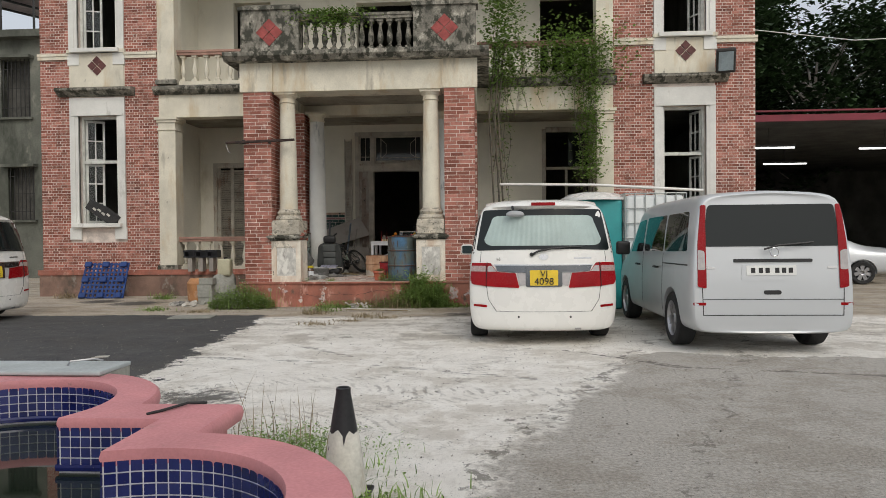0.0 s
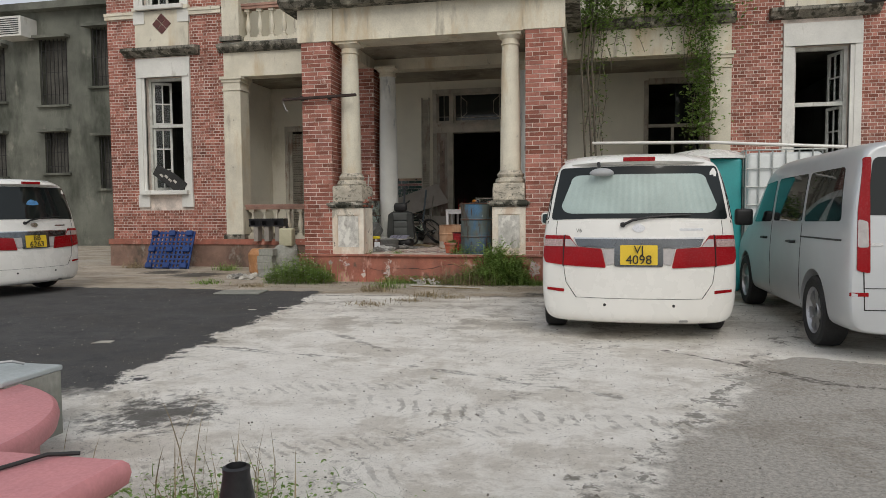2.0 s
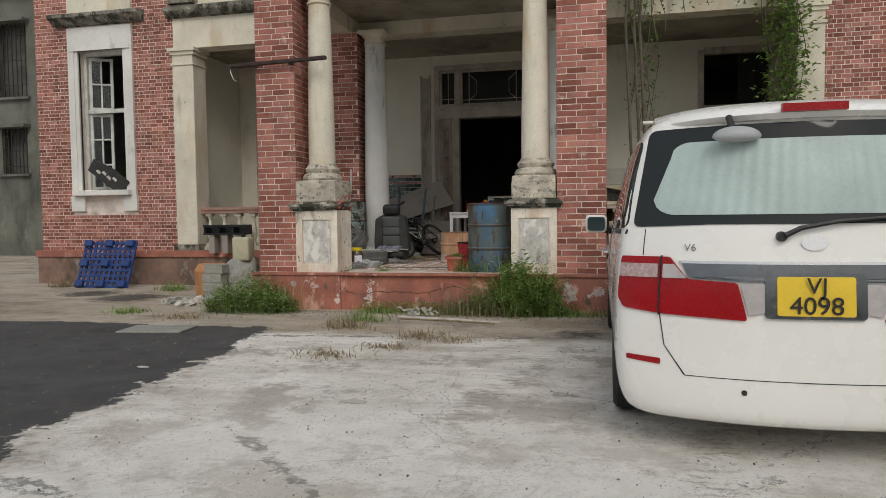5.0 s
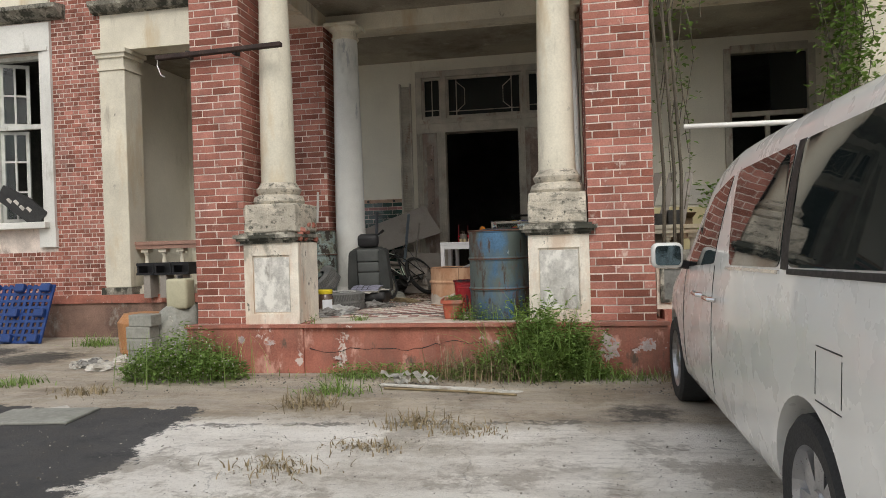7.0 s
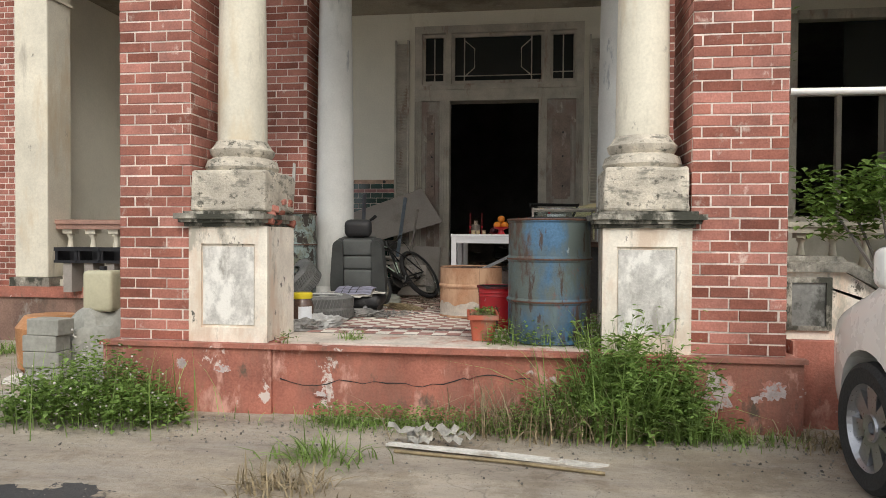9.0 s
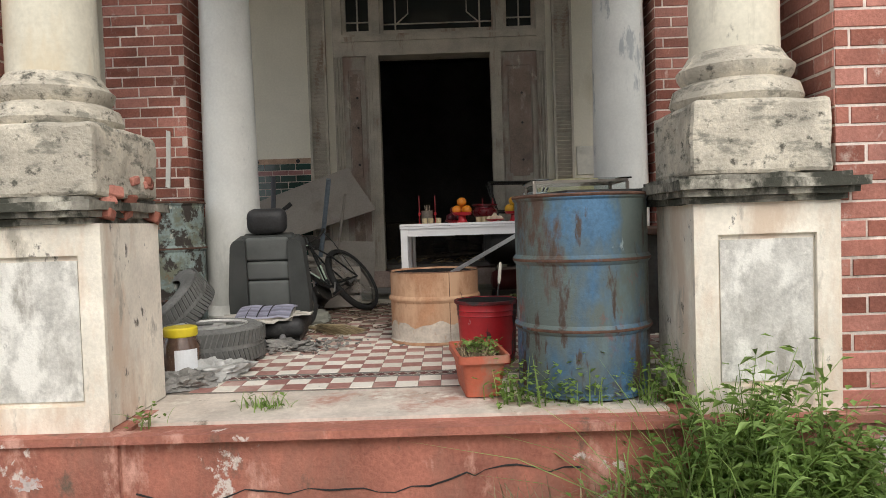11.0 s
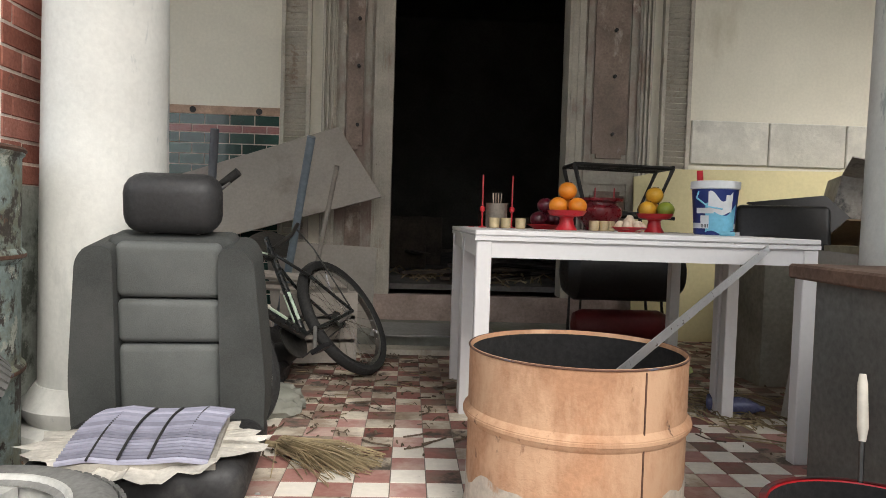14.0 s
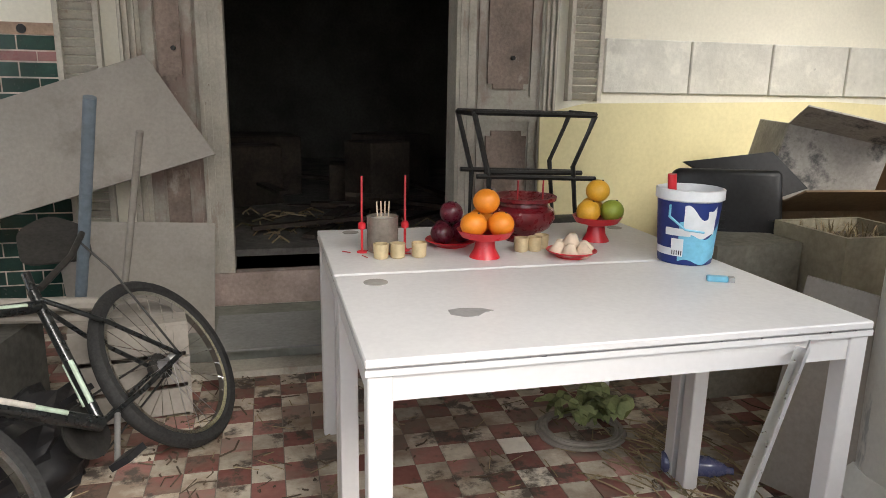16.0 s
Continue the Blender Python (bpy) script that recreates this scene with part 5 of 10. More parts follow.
M_STICKER = mat("blue_sticker", (0.1, 0.3, 0.6), 0.5, 0.2, 20, 60, 0.0)
minivan(pose(.66, 8.18, 0), ("VJ", "4098"), "white minivan with curtained rear window and yellow plate")
minivan(pose(-7.9, 10.6, 0, 0, 0, 78), ("BB", "6263"), "white minivan with dark rear window parked beside the house", False)


def panel_van(m, label):
    car = thing("van", m, label, "van")
    W, H, r = .86, 1.79, .315

    def st(y, zb, w, belt, wr, roof, lean=0.0):
        return [(.02, y, zb), (w * .9, y, zb), (w * .99, y, zb + .07), (w, y, .62), (w * .985, y + lean * .35, belt), (wr + .03, y + lean * .9, roof - .12), (wr - .06, y + lean, roof - .025), (.02, y + lean * 1.02, roof)]
    stations = [st(.02, .26, .81, 1.05, .69, 1.73, .11), st(.0, .24, .83, 1.05, .71, 1.745, .1), st(.12, .22, .86, 1.05, .735, 1.78, .06), st(.5, .22, W, 1.05, .74, H, .01), st(1.5, .22, W, 1.05, .74, H), st(2.6, .22, W, 1.03, .73, H),
                st(3.1, .22, W, 1.0, .70, 1.74), st(3.75, .22, .85, .97, .66, 1.22), st(4.0, .22, .84, .92, .64, 1.03), st(4.35, .24, .79, .8, .6, .88), st(4.48, .34, .62, .66, .46, .7)]
    body = car_body(stations, (.85, 3.6), r, M_SILVER, car)
    bvh = BVHTree.FromPolygons([v.co.copy() for v in body.data.vertices], [tuple(f.vertices) for f in body.data.polygons])
    for y in (.85, 3.6):
        for s in (-1, 1):
            wheel(car, s * .745, y, r, s)
    S, zr = .15, 1.05
    panel("rear_window", [(-.72, 1.17), (.72, 1.17), (.66, 1.62), (-.66, 1.62)], 0.006, M_CARGLASS, car, bvh, "dark rear window reflecting the sky", .05)
    for s in (-1, 1):
        panel("tail_light", [(s * .785, .74), (s * .69, .72), (s * .70, 1.2), (s * .675, 1.62), (s * .73, 1.62), (s * .775, 1.2)], 0.01, M_TAIL, car, bvh, "tall red tail light", .02)
        panel("reversing_light", [(s * .78, .92), (s * .70, .92), (s * .705, 1.12), (s * .775, 1.14)], 0.014, M_CLEAR, car, bvh, "clear lens in the tail light", .02)
        panel("reflector", [(s * .83, .54), (s * .70, .54), (s * .70, .57), (s * .83, .57)], 0.006, M_TAIL, car, bvh, "", .006)
    for q in ([(-.75, 1.12), (-.742, 1.12), (-.722, .43), (-.73, .43)], [(.75, 1.12), (.742, 1.12), (.722, .43), (.73, .43)], [(-.725, .43), (.725, .43), (.725, .438), (-.725, .438)], [(-.73, .60), (.73, .60), (.73, .606), (-.73, .606)]):
        panel("tailgate_gap", q, 0.003, M_TRIM, car, bvh, "", 0.001)
    panel("grip_strip", [(-.4, 1.0), (.42, 1.0), (.42, 1.035), (-.4, 1.035)], 0.01, M_TRIM, car, bvh, "dark handle strip", .012)
    p = panel("number_plate", [(-.27, .86), (.25, .86), (.25, .965), (-.27, .965)], 0.012, M_PLATEW, car, bvh, "white number plate with worn characters", .01)
    for x in (-.2, -.12, -.05, .05, .12, .19):
        panel("character_bar", [(x - .022, .885), (x + .022, .885), (x + .022, .94), (x - .022, .94)], 0.015, M_TRIM, p, bvh, "", .004)
    panel("plate_bulge", [(-.33, .80), (.33, .80), (.31, .985), (-.31, .985)], 0.006, M_SILVER, car, bvh, "", .05)
    panel("latch", [(-.09, .655), (.09, .655), (.09, .70), (-.09, .70)], 0.006, M_TRIM, car, bvh, "black latch", .02)
    bm = BM()
    bmesh.ops.create_circle(bm, segments=24, radius=.045)
    bm.clear()
    tube(bm, [(.045 * math.cos(a * math.pi / 12), -.018, 1.11 + .045 * math.sin(a * math.pi / 12)) for a in range(24)], .006, 6, True)
    part("badge", bm, M_CHROME, car, "plain chrome ring badge")
    bm = BM()
    tube(bm, [(-.1, -.006, 1.14), (.05, .0, 1.18), (.42, .02, 1.21)], .011, 6)
    part("wiper", bm, M_TRIM, car)
    for x, n in ((-.66, 6), (.62, 5)):
        panel("badge_letters", [(x - .02 * n / 2, .93), (x + .02 * n / 2, .93), (x + .02 * n / 2, .955), (x - .02 * n / 2, .955)], 0.006, M_CHROME, car, bvh, "", .003)
    zl, ln = 1.05, .2
    for s in (-1, 1):
        xs = .85
        side_panel("rear_side_window", [(.25, 1.12), (1.2, 1.1), (1.2, 1.55), (.35, 1.56)], 0.004, M_CARGLASS, car, bvh, "dark side window", .05, s)
        side_panel("middle_window", [(1.28, 1.1), (2.3, 1.09), (2.3, 1.54), (1.28, 1.55)], 0.004, M_CARGLASS, car, bvh, "dark side window", .05, s)
        side_panel("front_window", [(2.4, 1.08), (3.25, 1.06), (2.95, 1.5), (2.4, 1.53)], 0.004, M_CARGLASS, car, bvh, "dark side window", .05, s)
        side_panel("slide_track", [(.2, .96), (1.28, .95), (1.28, .965), (.2, .975)], 0.003, M_TRIM, car, bvh, "", .001, s)
        for y in (1.26, 2.36):
            side_panel("door_gap", [(y, .3), (y + .008, .3), (y + .008, 1.08), (y, 1.08)], 0.003, M_TRIM, car, bvh, "", .001, s)
        for y in (1.4, 2.45):
            bm = BM()
            tube(bm, [(s * .865, y, .9), (s * .895, y + .02, .9), (s * .895, y + .15, .9), (s * .865, y + .17, .9)], .013, 8)
            part("door_handle", bm, M_TRIM, car, smooth=True)
        bm = BM()
        box(bm, -.1, .1, -.06, .06, -.1, .1)
        bevelled(bm, .035, 3)
        mm = part("wing_mirror", bm, M_TRIM, car, "black wing mirror", smooth=True)
        mm.matrix_basis = pose(s * .98, 3.1, 1.12)
    return car


panel_van(pose(3.03, 7.55, 0), "silver van with dark windows and tall red lights")

# ---- things on the porch ----
M_BLUEDRUM = mat("blue_drum_paint", (0.07, 0.17, 0.29), 0.5, 0.3, 3, 60, 0.5, 0.005, spots=[((0.10, 0.125, 0.115), 2.2, 0.44, 0.56, 0.45), ((0.11, 0.16, 0.17), 4.5, 0.52, 0.6, 0.5), ((0.20, 0.06, 0.05), 2.6, 0.58, 0.64, 0.7), ((0.085, 0.052, 0.036), 3.2, 0.54, 0.6, 0.35), ((0.06, 0.04, 0.03), 14, 0.58, 0.64, 0.25), ((0.3, 0.36, 0.36), 12, 0.66, 0.7, 0.5)])
M_PALEDRUM = mat("flaking_drum_paint", (0.27, 0.34, 0.32), 0.8, 0.25, 7, 60, 0.6, 0.006, spots=[((0.17, 0.18, 0.13), 5, 0.46, 0.56, 1.4), ((0.045, 0.037, 0.03), 10, 0.49, 0.54, 0.9), ((0.42, 0.43, 0.37), 11, 0.6, 0.64, 1.0), ((0.2, 0.1, 0.05), 7, 0.62, 0.68, 0.5)])
M_RUST = mat("orange_rust", (0.46, 0.25, 0.14), 0.88, 0.16, 4, 80, 0.5, 0.004, spots=[((0.54, 0.34, 0.21), 6, 0.48, 0.62, 0.4), ((0.2, 0.09, 0.05), 9, 0.62, 0.68, 0.4), ((0.09, 0.05, 0.035), 16, 0.66, 0.7, 0.3)])
M_SOOT = mat("soot", (0.011, 0.01, 0.01), 0.95, 0.3, 4, 60, 0.3)
M_REDBUCKET = mat("red_enamel", (0.42, 0.015, 0.02), 0.4, 0.12, 4, 60, 0.15, spots=[((0.05, 0.025, 0.025), 9, 0.56, 0.585, 0.2), ((0.4, 0.33, 0.3), 8, 0.67, 0.69, 0.6)])
M_TERRA = mat("terracotta_plastic", (0.48, 0.12, 0.065), 0.6, 0.12, 4, 60, 0.15, spots=[((0.3, 0.17, 0.12), 5, 0.58, 0.7, 0.6)])
M_SOIL = mat("dry_soil", (0.16, 0.12, 0.085), 0.95, 0.4, 20, 90, 0.8, 0.01)
M_LEAFG = mat("leaf_green", (0.21, 0.33, 0.07), 0.55, 0.2, 6, 60, 0.1, pieces=0.5, thin=0.42)
M_GRASS = mat("grass_green", (0.27, 0.4, 0.1), 0.6, 0.2, 5, 60, 0.1, pieces=0.55, thin=0.42)
M_STRAW = mat("dry_straw", (0.32, 0.25, 0.14), 0.85, 0.25, 8, 60, 0.1, pieces=0.4)
M_FABRIC = mat("seat_cloth", (0.052, 0.056, 0.053), 0.9, 0.2, 4, 300, 0.4, 0.002, spots=[((0.07, 0.07, 0.066), 3, 0.55, 0.75, 1.0)])
M_FABRIC2 = mat("seat_cloth_grey", (0.115, 0.122, 0.117), 0.85, 0.15, 4, 300, 0.4, 0.002)
M_VINYL = mat("black_vinyl", (0.022, 0.022, 0.023), 0.6, 0.3, 5, 80, 0.15, spots=[((0.08, 0.078, 0.07), 4, 0.55, 0.75, 1.0)])
M_TABLE = mat("white_laminate", (0.66, 0.65, 0.645), 0.4, 0.04, 2, 60, 0.03, spots=[((0.6, 0.56, 0.52), 2.5, 0.68, 0.85, 1.0)])
M_STEEL = mat("dull_steel", (0.42, 0.42, 0.42), 0.45, 0.15, 6, 60, 0.1, metal=0.8)
M_DARKSTEEL = mat("dark_steel", (0.05, 0.048, 0.045), 0.5, 0.25, 6, 60, 0.2, metal=0.4)
M_PLY = mat("grey_plywood", (0.33, 0.3, 0.265), 0.9, 0.12, 1.5, 60, 0.2, spots=[((0.17, 0.15, 0.13), 2, 0.55, 0.75, 1.0)])
M_CARD = mat("cardboard", (0.25, 0.17, 0.1), 0.9, 0.15, 3, 60, 0.2)
M_PAPER = mat("dirty_paper", (0.55, 0.52, 0.46), 0.9, 0.2, 8, 80, 0.3, pieces=0.25)
M_RAG = mat("grey_rag", (0.27, 0.26, 0.24), 0.95, 0.3, 7, 90, 0.5, 0.006, pieces=0.2)
M_ORANGE = mat("orange_peel", (0.75, 0.24, 0.015), 0.45, 0.1, 8, 140, 0.3, 0.002)
M_YELLOWFRUIT = mat("yellow_peel", (0.68, 0.36, 0.03), 0.45, 0.12, 8, 140, 0.3, 0.002)
M_GREENFRUIT = mat("green_peel", (0.26, 0.32, 0.04), 0.45, 0.12, 8, 140, 0.3, 0.002)
M_APPLE = mat("dark_apple", (0.10, 0.008, 0.02), 0.3, 0.3, 12, 60, 0.05)
M_REDPLASTIC = mat("red_plastic", (0.55, 0.02, 0.03), 0.35, 0.08, 5, 60, 0.03)
M_URN = mat("red_urn_glaze", (0.16, 0.012, 0.018), 0.3, 0.3, 14, 50, 0.3, 0.003, spots=[((0.5, 0.4, 0.36), 16, 0.63, 0.68, 1.0)])
M_GOLD = mat("gold_foil", (0.62, 0.5, 0.3), 0.45, 0.15, 12, 60, 0.3, metal=0.3)
M_BUN = mat("pale_bun", (0.62, 0.5, 0.38), 0.8, 0.15, 10, 60, 0.2)
M_TIN = mat("old_tin", (0.33, 0.29, 0.25), 0.5, 0.2, 10, 60, 0.2, metal=0.6)
M_CANDLE = mat("red_candle", (0.4, 0.02, 0.03), 0.5, 0.1, 8, 60, 0.05)
M_PAILBLUE = mat("pail_blue", (0.012, 0.03, 0.17), 0.4, 0.1, 5, 60, 0.05)
M_PAILWHITE = mat("pail_white", (0.72, 0.74, 0.76), 0.45, 0.08, 5, 60, 0.05)
M_PAILCYAN = mat("pail_cyan", (0.18, 0.5, 0.68), 0.4, 0.15, 8, 60, 0.05)
M_TUBE = mat("inner_black_plastic", (0.016, 0.016, 0.018), 0.45, 0.3, 5, 60, 0.1)
M_LID = mat("yellow_lid", (0.75, 0.6, 0.03), 0.45, 0.08, 5, 60, 0.05)
M_JAR = mat("murky_jar", (0.12, 0.075, 0.055), 0.2, 0.3, 10, 50, 0.05, coat=0.5)


M_RIMRUST = mat("rim_rust", (0.13, 0.065, 0.042), 0.85, 0.3, 9, 60, 0.4, spots=[((0.08, 0.12, 0.17), 7, 0.58, 0.66, 0.5)])


def drum_profile(r, h, ribs, lip=0.012):
    prof = [(r - .006, 0), (r + lip * .6, .004), (r + lip * .6, .02), (r, .028)]
    for z in ribs:
        prof += [(r, z - .022), (r + .011, z - .008), (r + .012, z + .008), (r, z + .022)]
    return prof


def drum(x, y, r, h, ribs, material, label, closed=True, lid=None):
    d = thing("drum", pose(x, y, FLOOR), label, "drum")
    bm = BM()
    prof = drum_profile(r, h, ribs)
    if closed:
        prof += [(r, h - .03), (r + .008, h - .02), (r + .008, h), (r - .008, h), (r - .014, h - .018)]
        lathe(bm, prof, seg=48)
        part("shell", bm, material, d, smooth=True)
    else:
        prof += [(r, h - .004), (r - .004, h), (r - .006, h - .004), (r - .006, .06)]
        lathe(bm, prof, seg=48, closed=False)
        part("shell", bm, material, d, smooth=True)
        bm = BM()
        lathe(bm, [(r - .008, h - .012), (r - .009, .05), (.001, .05)], seg=48, closed=False)
        part("sooty_lining", bm, M_SOOT, d, "black burnt inside", smooth=True)
        bm = BM()
        lathe(bm, [(r - .004, .01), (.001, .01)], seg=48, closed=False)
        part("bottom", bm, material, d)
    bm = BM()
    bead = .008 if closed else .0028
    tube(bm, [((r + bead - .002) * math.cos(a), (r + bead - .002) * math.sin(a), h - bead) for a in [i * math.pi / 24 for i in range(48)]], bead, 6, True)
    part("rim_bead", bm, M_RIMRUST, d, "rusted rim", smooth=True)
    for z in ribs:
        bm = BM()
        lathe(bm, [(r + .0115, z - .006), (r + .0135, z - .004), (r + .0135, z + .004), (r + .0115, z + .006)], seg=48, closed=False)
        part("worn_rib", bm, M_RIMRUST if closed else material, d, "rib with the paint rubbed off", smooth=True)
    if closed:
        bm = BM()
        lathe(bm, [(.03, h - .018), (.03, h - .006), (.022, h - .004)], r * .6, 0, 16)
        part("bung", bm, M_DARKSTEEL, d, "steel bung")
    return d


blue = drum(-1.685, 13.645, .293, .868, (.29, .585), M_BLUEDRUM, "dented blue oil drum with rust streaks on the porch")
pale = drum(-4.24, 15.18, .293, .96, (.32, .65), M_PALEDRUM, "oil drum with flaking pale blue paint by the pier")
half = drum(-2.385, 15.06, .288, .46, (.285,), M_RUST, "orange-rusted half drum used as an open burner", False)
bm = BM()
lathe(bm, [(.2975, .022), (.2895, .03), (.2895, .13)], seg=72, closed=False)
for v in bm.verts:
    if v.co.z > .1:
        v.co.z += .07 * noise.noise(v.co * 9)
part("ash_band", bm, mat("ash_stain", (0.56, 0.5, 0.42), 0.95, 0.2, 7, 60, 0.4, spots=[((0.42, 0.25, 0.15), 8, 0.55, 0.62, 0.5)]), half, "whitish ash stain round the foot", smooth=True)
bm = BM()
box(bm, -.0016, .0016, -.2905, -.287, .02, .45, pose(0, 0, 0, 0, 0, 20))
part("seam", bm, M_RIMRUST, half, "dark welded seam")
# a flat scrap plate lying on the blue drum
bm = BM()
box(bm, -.25, .3, -.2, .22, 0, .012, pose(0, 0, 0, 0, 0, 14))
bevelled(bm, .004, 1)
lid = tagged(mesh_object("scrap_plate", bm, M_DARKSTEEL), "rusty flat steel plate lying on the blue drum", "plate")
lid.matrix_basis = pose(-1.58, 13.7, FLOOR + .87)

# red pail with ash and a poker
M_PAILRIM = mat("scorched_rim", (0.16, 0.012, 0.014), 0.55, 0.3, 9, 60, 0.2, spots=[((0.03, 0.025, 0.025), 9, 0.5, 0.6, 1.0)])
bk = thing("red_pail", pose(-2.085, 14.27, FLOOR) @ Matrix.Diagonal((.97, .97, .9, 1)), "scratched red metal pail with black scrapes", "pail")
bm = BM()
lathe(bm, [(.148, 0), (.152, .012), (.15, .02), (.153, .05), (.157, .055), (.155, .066), (.164, .285), (.169, .29), (.166, .3), (.167, .315), (.172, .32), (.169, .33), (.172, .355), (.18, .36), (.18, .375), (.17, .375), (.166, .36), (.15, .04), (.001, .04)], seg=44, closed=False)
lathe(bm, [(.146, .004), (.001, .004)], seg=44, closed=False)
part("shell", bm, M_REDBUCKET, bk, smooth=True)
bm = BM()
lathe(bm, [(.1695, .357), (.1815, .359), (.1825, .368), (.1815, .3775), (.1695, .3785)], seg=44, closed=False)
part("rim", bm, M_PAILRIM, bk, "dark red rolled rim", smooth=True)
bm = BM()
lathe(bm, [(.1675, .373), (.164, .355), (.148, .06), (.001, .06)], seg=44, closed=False)
part("sooty_lining", bm, M_SOOT, bk, smooth=True)
pk = thing("poker", pose(-2.062, 14.355, FLOOR + .06, -14, 4, 0) @ Matrix.Diagonal((1, 1, .88, 1)), "thin iron poker with a wooden handle in the pail", "poker")
bm = BM()
tube(bm, [(0, 0, 0), (.02, .0, .2), (.035, .0, .42)], .005, 6)
part("rod", bm, M_DARKSTEEL, pk)
bm = BM()
tube(bm, [(.035, 0, .41), (.037, 0, .44), (.04, 0, .53), (.041, 0, .55)], [.006, .010, .009, .006], 10)
part("handle", bm, mat("pale_handle", (0.6, 0.56, 0.48), 0.6), pk, "pale wooden handle", smooth=True)

# planter
pl = thing("planter", pose(-2.165, 13.65, FLOOR, 0, 0, 6) @ Matrix.Diagonal((.9, .95, 1, 1)), "terracotta plastic planter with dry soil and weeds", "planter")
bm = BM()
def ring_box(bm, a, b, z):
    return [bm.verts.new((x, y, z)) for x, y in rounded([(-a, -b), (a, -b), (a, b), (-a, b)], .03, 3)]
rings = [ring_box(bm, *q) for q in ((.085, .17, 0), (.105, .205, .15), (.125, .225, .152), (.125, .225, .185), (.11, .21, .185), (.1, .2, .14))]
for a, b in zip(rings, rings[1:]):
    for i in range(len(a)):
        j = (i + 1) % len(a)
        bm.faces.new((a[i], a[j], b[j], b[i]))
bm.faces.new(rings[0])
part("trough", bm, M_TERRA, pl, smooth=True)
bm = BM()
bm.faces.new(ring_box(bm, .1, .2, .15))
bmesh.ops.triangulate(bm, faces=bm.faces)
bmesh.ops.subdivide_edges(bm, edges=list(bm.edges), cuts=3)
for v in bm.verts:
    v.co.z += .02 * noise.noise(v.co * 30)
part("soil", bm, M_SOIL, pl, "dry crumbly soil")
rnd = random.Random(3)
bm = BM()
leaves(bm, 230, lambda: (rnd.gauss(.03, .04), rnd.gauss(.06, .07), .155 + rnd.uniform(0, .06)), .028, .6, rnd)
part("weeds", bm, M_LEAFG, pl, "small green weeds")
bm = BM()
blades(bm, 260, lambda: (rnd.uniform(-.09, .09), rnd.uniform(-.19, .19), .15), .07, rnd, 1.6, .0018)
part("dry_stalks", bm, M_STRAW, pl)


# car seat
def cushion(bm, x0, x1, y0, y1, z0, z1, b=.04, m=None):
    q = BM()
    box(q, x0, x1, y0, y1, z0, z1)
    bevelled(q, b, 4)
    if m is not None:
        q.transform(m)
    me = bpy.data.meshes.new("tmp")
    q.to_mesh(me)
    q.free()
    bm.from_mesh(me)
    bpy.data.meshes.remove(me)
    return bm


seat = thing("car_seat", pose(-3.53, 15.28, FLOOR, 0, 0, 5), "dusty black car seat standing on the tiled porch floor", "seat")
back = pose(0, .12, .13, 8) @ Matrix.Diagonal((.94, 1, .975, 1))
bm = BM()
cushion(bm, -.19, .19, -.08, .06, 0, .62, .03, back)
part("backrest_core", bm, M_FABRIC, seat, smooth=True)
for z0, z1 in ((-.02, .268), (.273, .406), (.411, .575)):
    bm = BM()
    cushion(bm, -.155, .155, -.11, -.03, z0 + .03, z1 + .03, .022, back)
    part("back_pad", bm, M_FABRIC2, seat, "grey ribbed centre pad", smooth=True)
for s in (-1, 1):
    bm = BM()
    q = [(s * .155, 0), (s * .285, .0), (s * .29, .2), (s * .255, .56), (s * .225, .60), (s * .15, .60)]
    prism(bm, rounded(q, .05), -.14, .06, "y", back)
    bmesh.ops.triangulate(bm, faces=[f for f in bm.faces if len(f.verts) > 4])
    bmesh.ops.bevel(bm, geom=[e for e in bm.edges if len(e.link_faces) == 2 and e.calc_face_angle() > 1.0], offset=.028, segments=3, affect="EDGES", clamp_overlap=True)
    part("bolster", bm, M_FABRIC, seat, "padded side bolster", smooth=True)
bm = BM()
for k in range(1):
    cushion(bm, -.142, .142, -.1, .05, .625, .80, .055, back)
for v in bm.verts:
    if v.co.z > .95:
        v.co.x *= .9
part("headrest", bm, M_VINYL, seat, "scuffed black headrest", smooth=True)
bm = BM()
for s in (-.07, .07):
    tube(bm, [back @ Vector((s, -.02, .58)), back @ Vector((s, -.02, .66))], .007, 8)
part("headrest_post", bm, M_STEEL, seat)
bm = BM()
cushion(bm, -.27, .27, -.42, .12, .06, .185, .05)
part("seat_cushion", bm, M_VINYL, seat, "worn black seat cushion", smooth=True)
bm = BM()
box(bm, -.24, .24, -.36, .1, .03, .08)
part("seat_base", bm, M_DARKSTEEL, seat)
for s in (-1, 1):
    bm = BM()
    box(bm, s * .2 - .02, s * .2 + .02, -.38, .14, 0, .035)
    bevelled(bm, .006, 1)
    part("slide_rail", bm, M_DARKSTEEL, seat)
for k in range(3):
    bm = BM()
    lathe(bm, [(.02, -.01), (.02, .01)], m=pose(-.2 + k * .17, -.425, .07, 90), seg=10)
    part("bolt", bm, M_STEEL, seat)
# beaded mat and torn paper on the seat
mt = thing("bead_mat", pose(-3.5, 15.02, FLOOR + .187, 6, 0, 8), "folded blue and white beaded mat lying on the seat", "mat")
M_BEAD = mat("bead_blue", (0.30, 0.30, 0.38), 0.6, 0.1, 20, 60, 0.1, pieces=0.5)
bm = BM()
for i in range(26):
    y = -.16 + i * .0125
    z = .03 + .025 * math.sin(i / 26 * 3.1)
    tube(bm, [(-.17 + k * .068 + .03 * i / 26, y + .01 * math.sin(k), z + .006 * math.sin(k * 2)) for k in range(6)], .0066, 5)
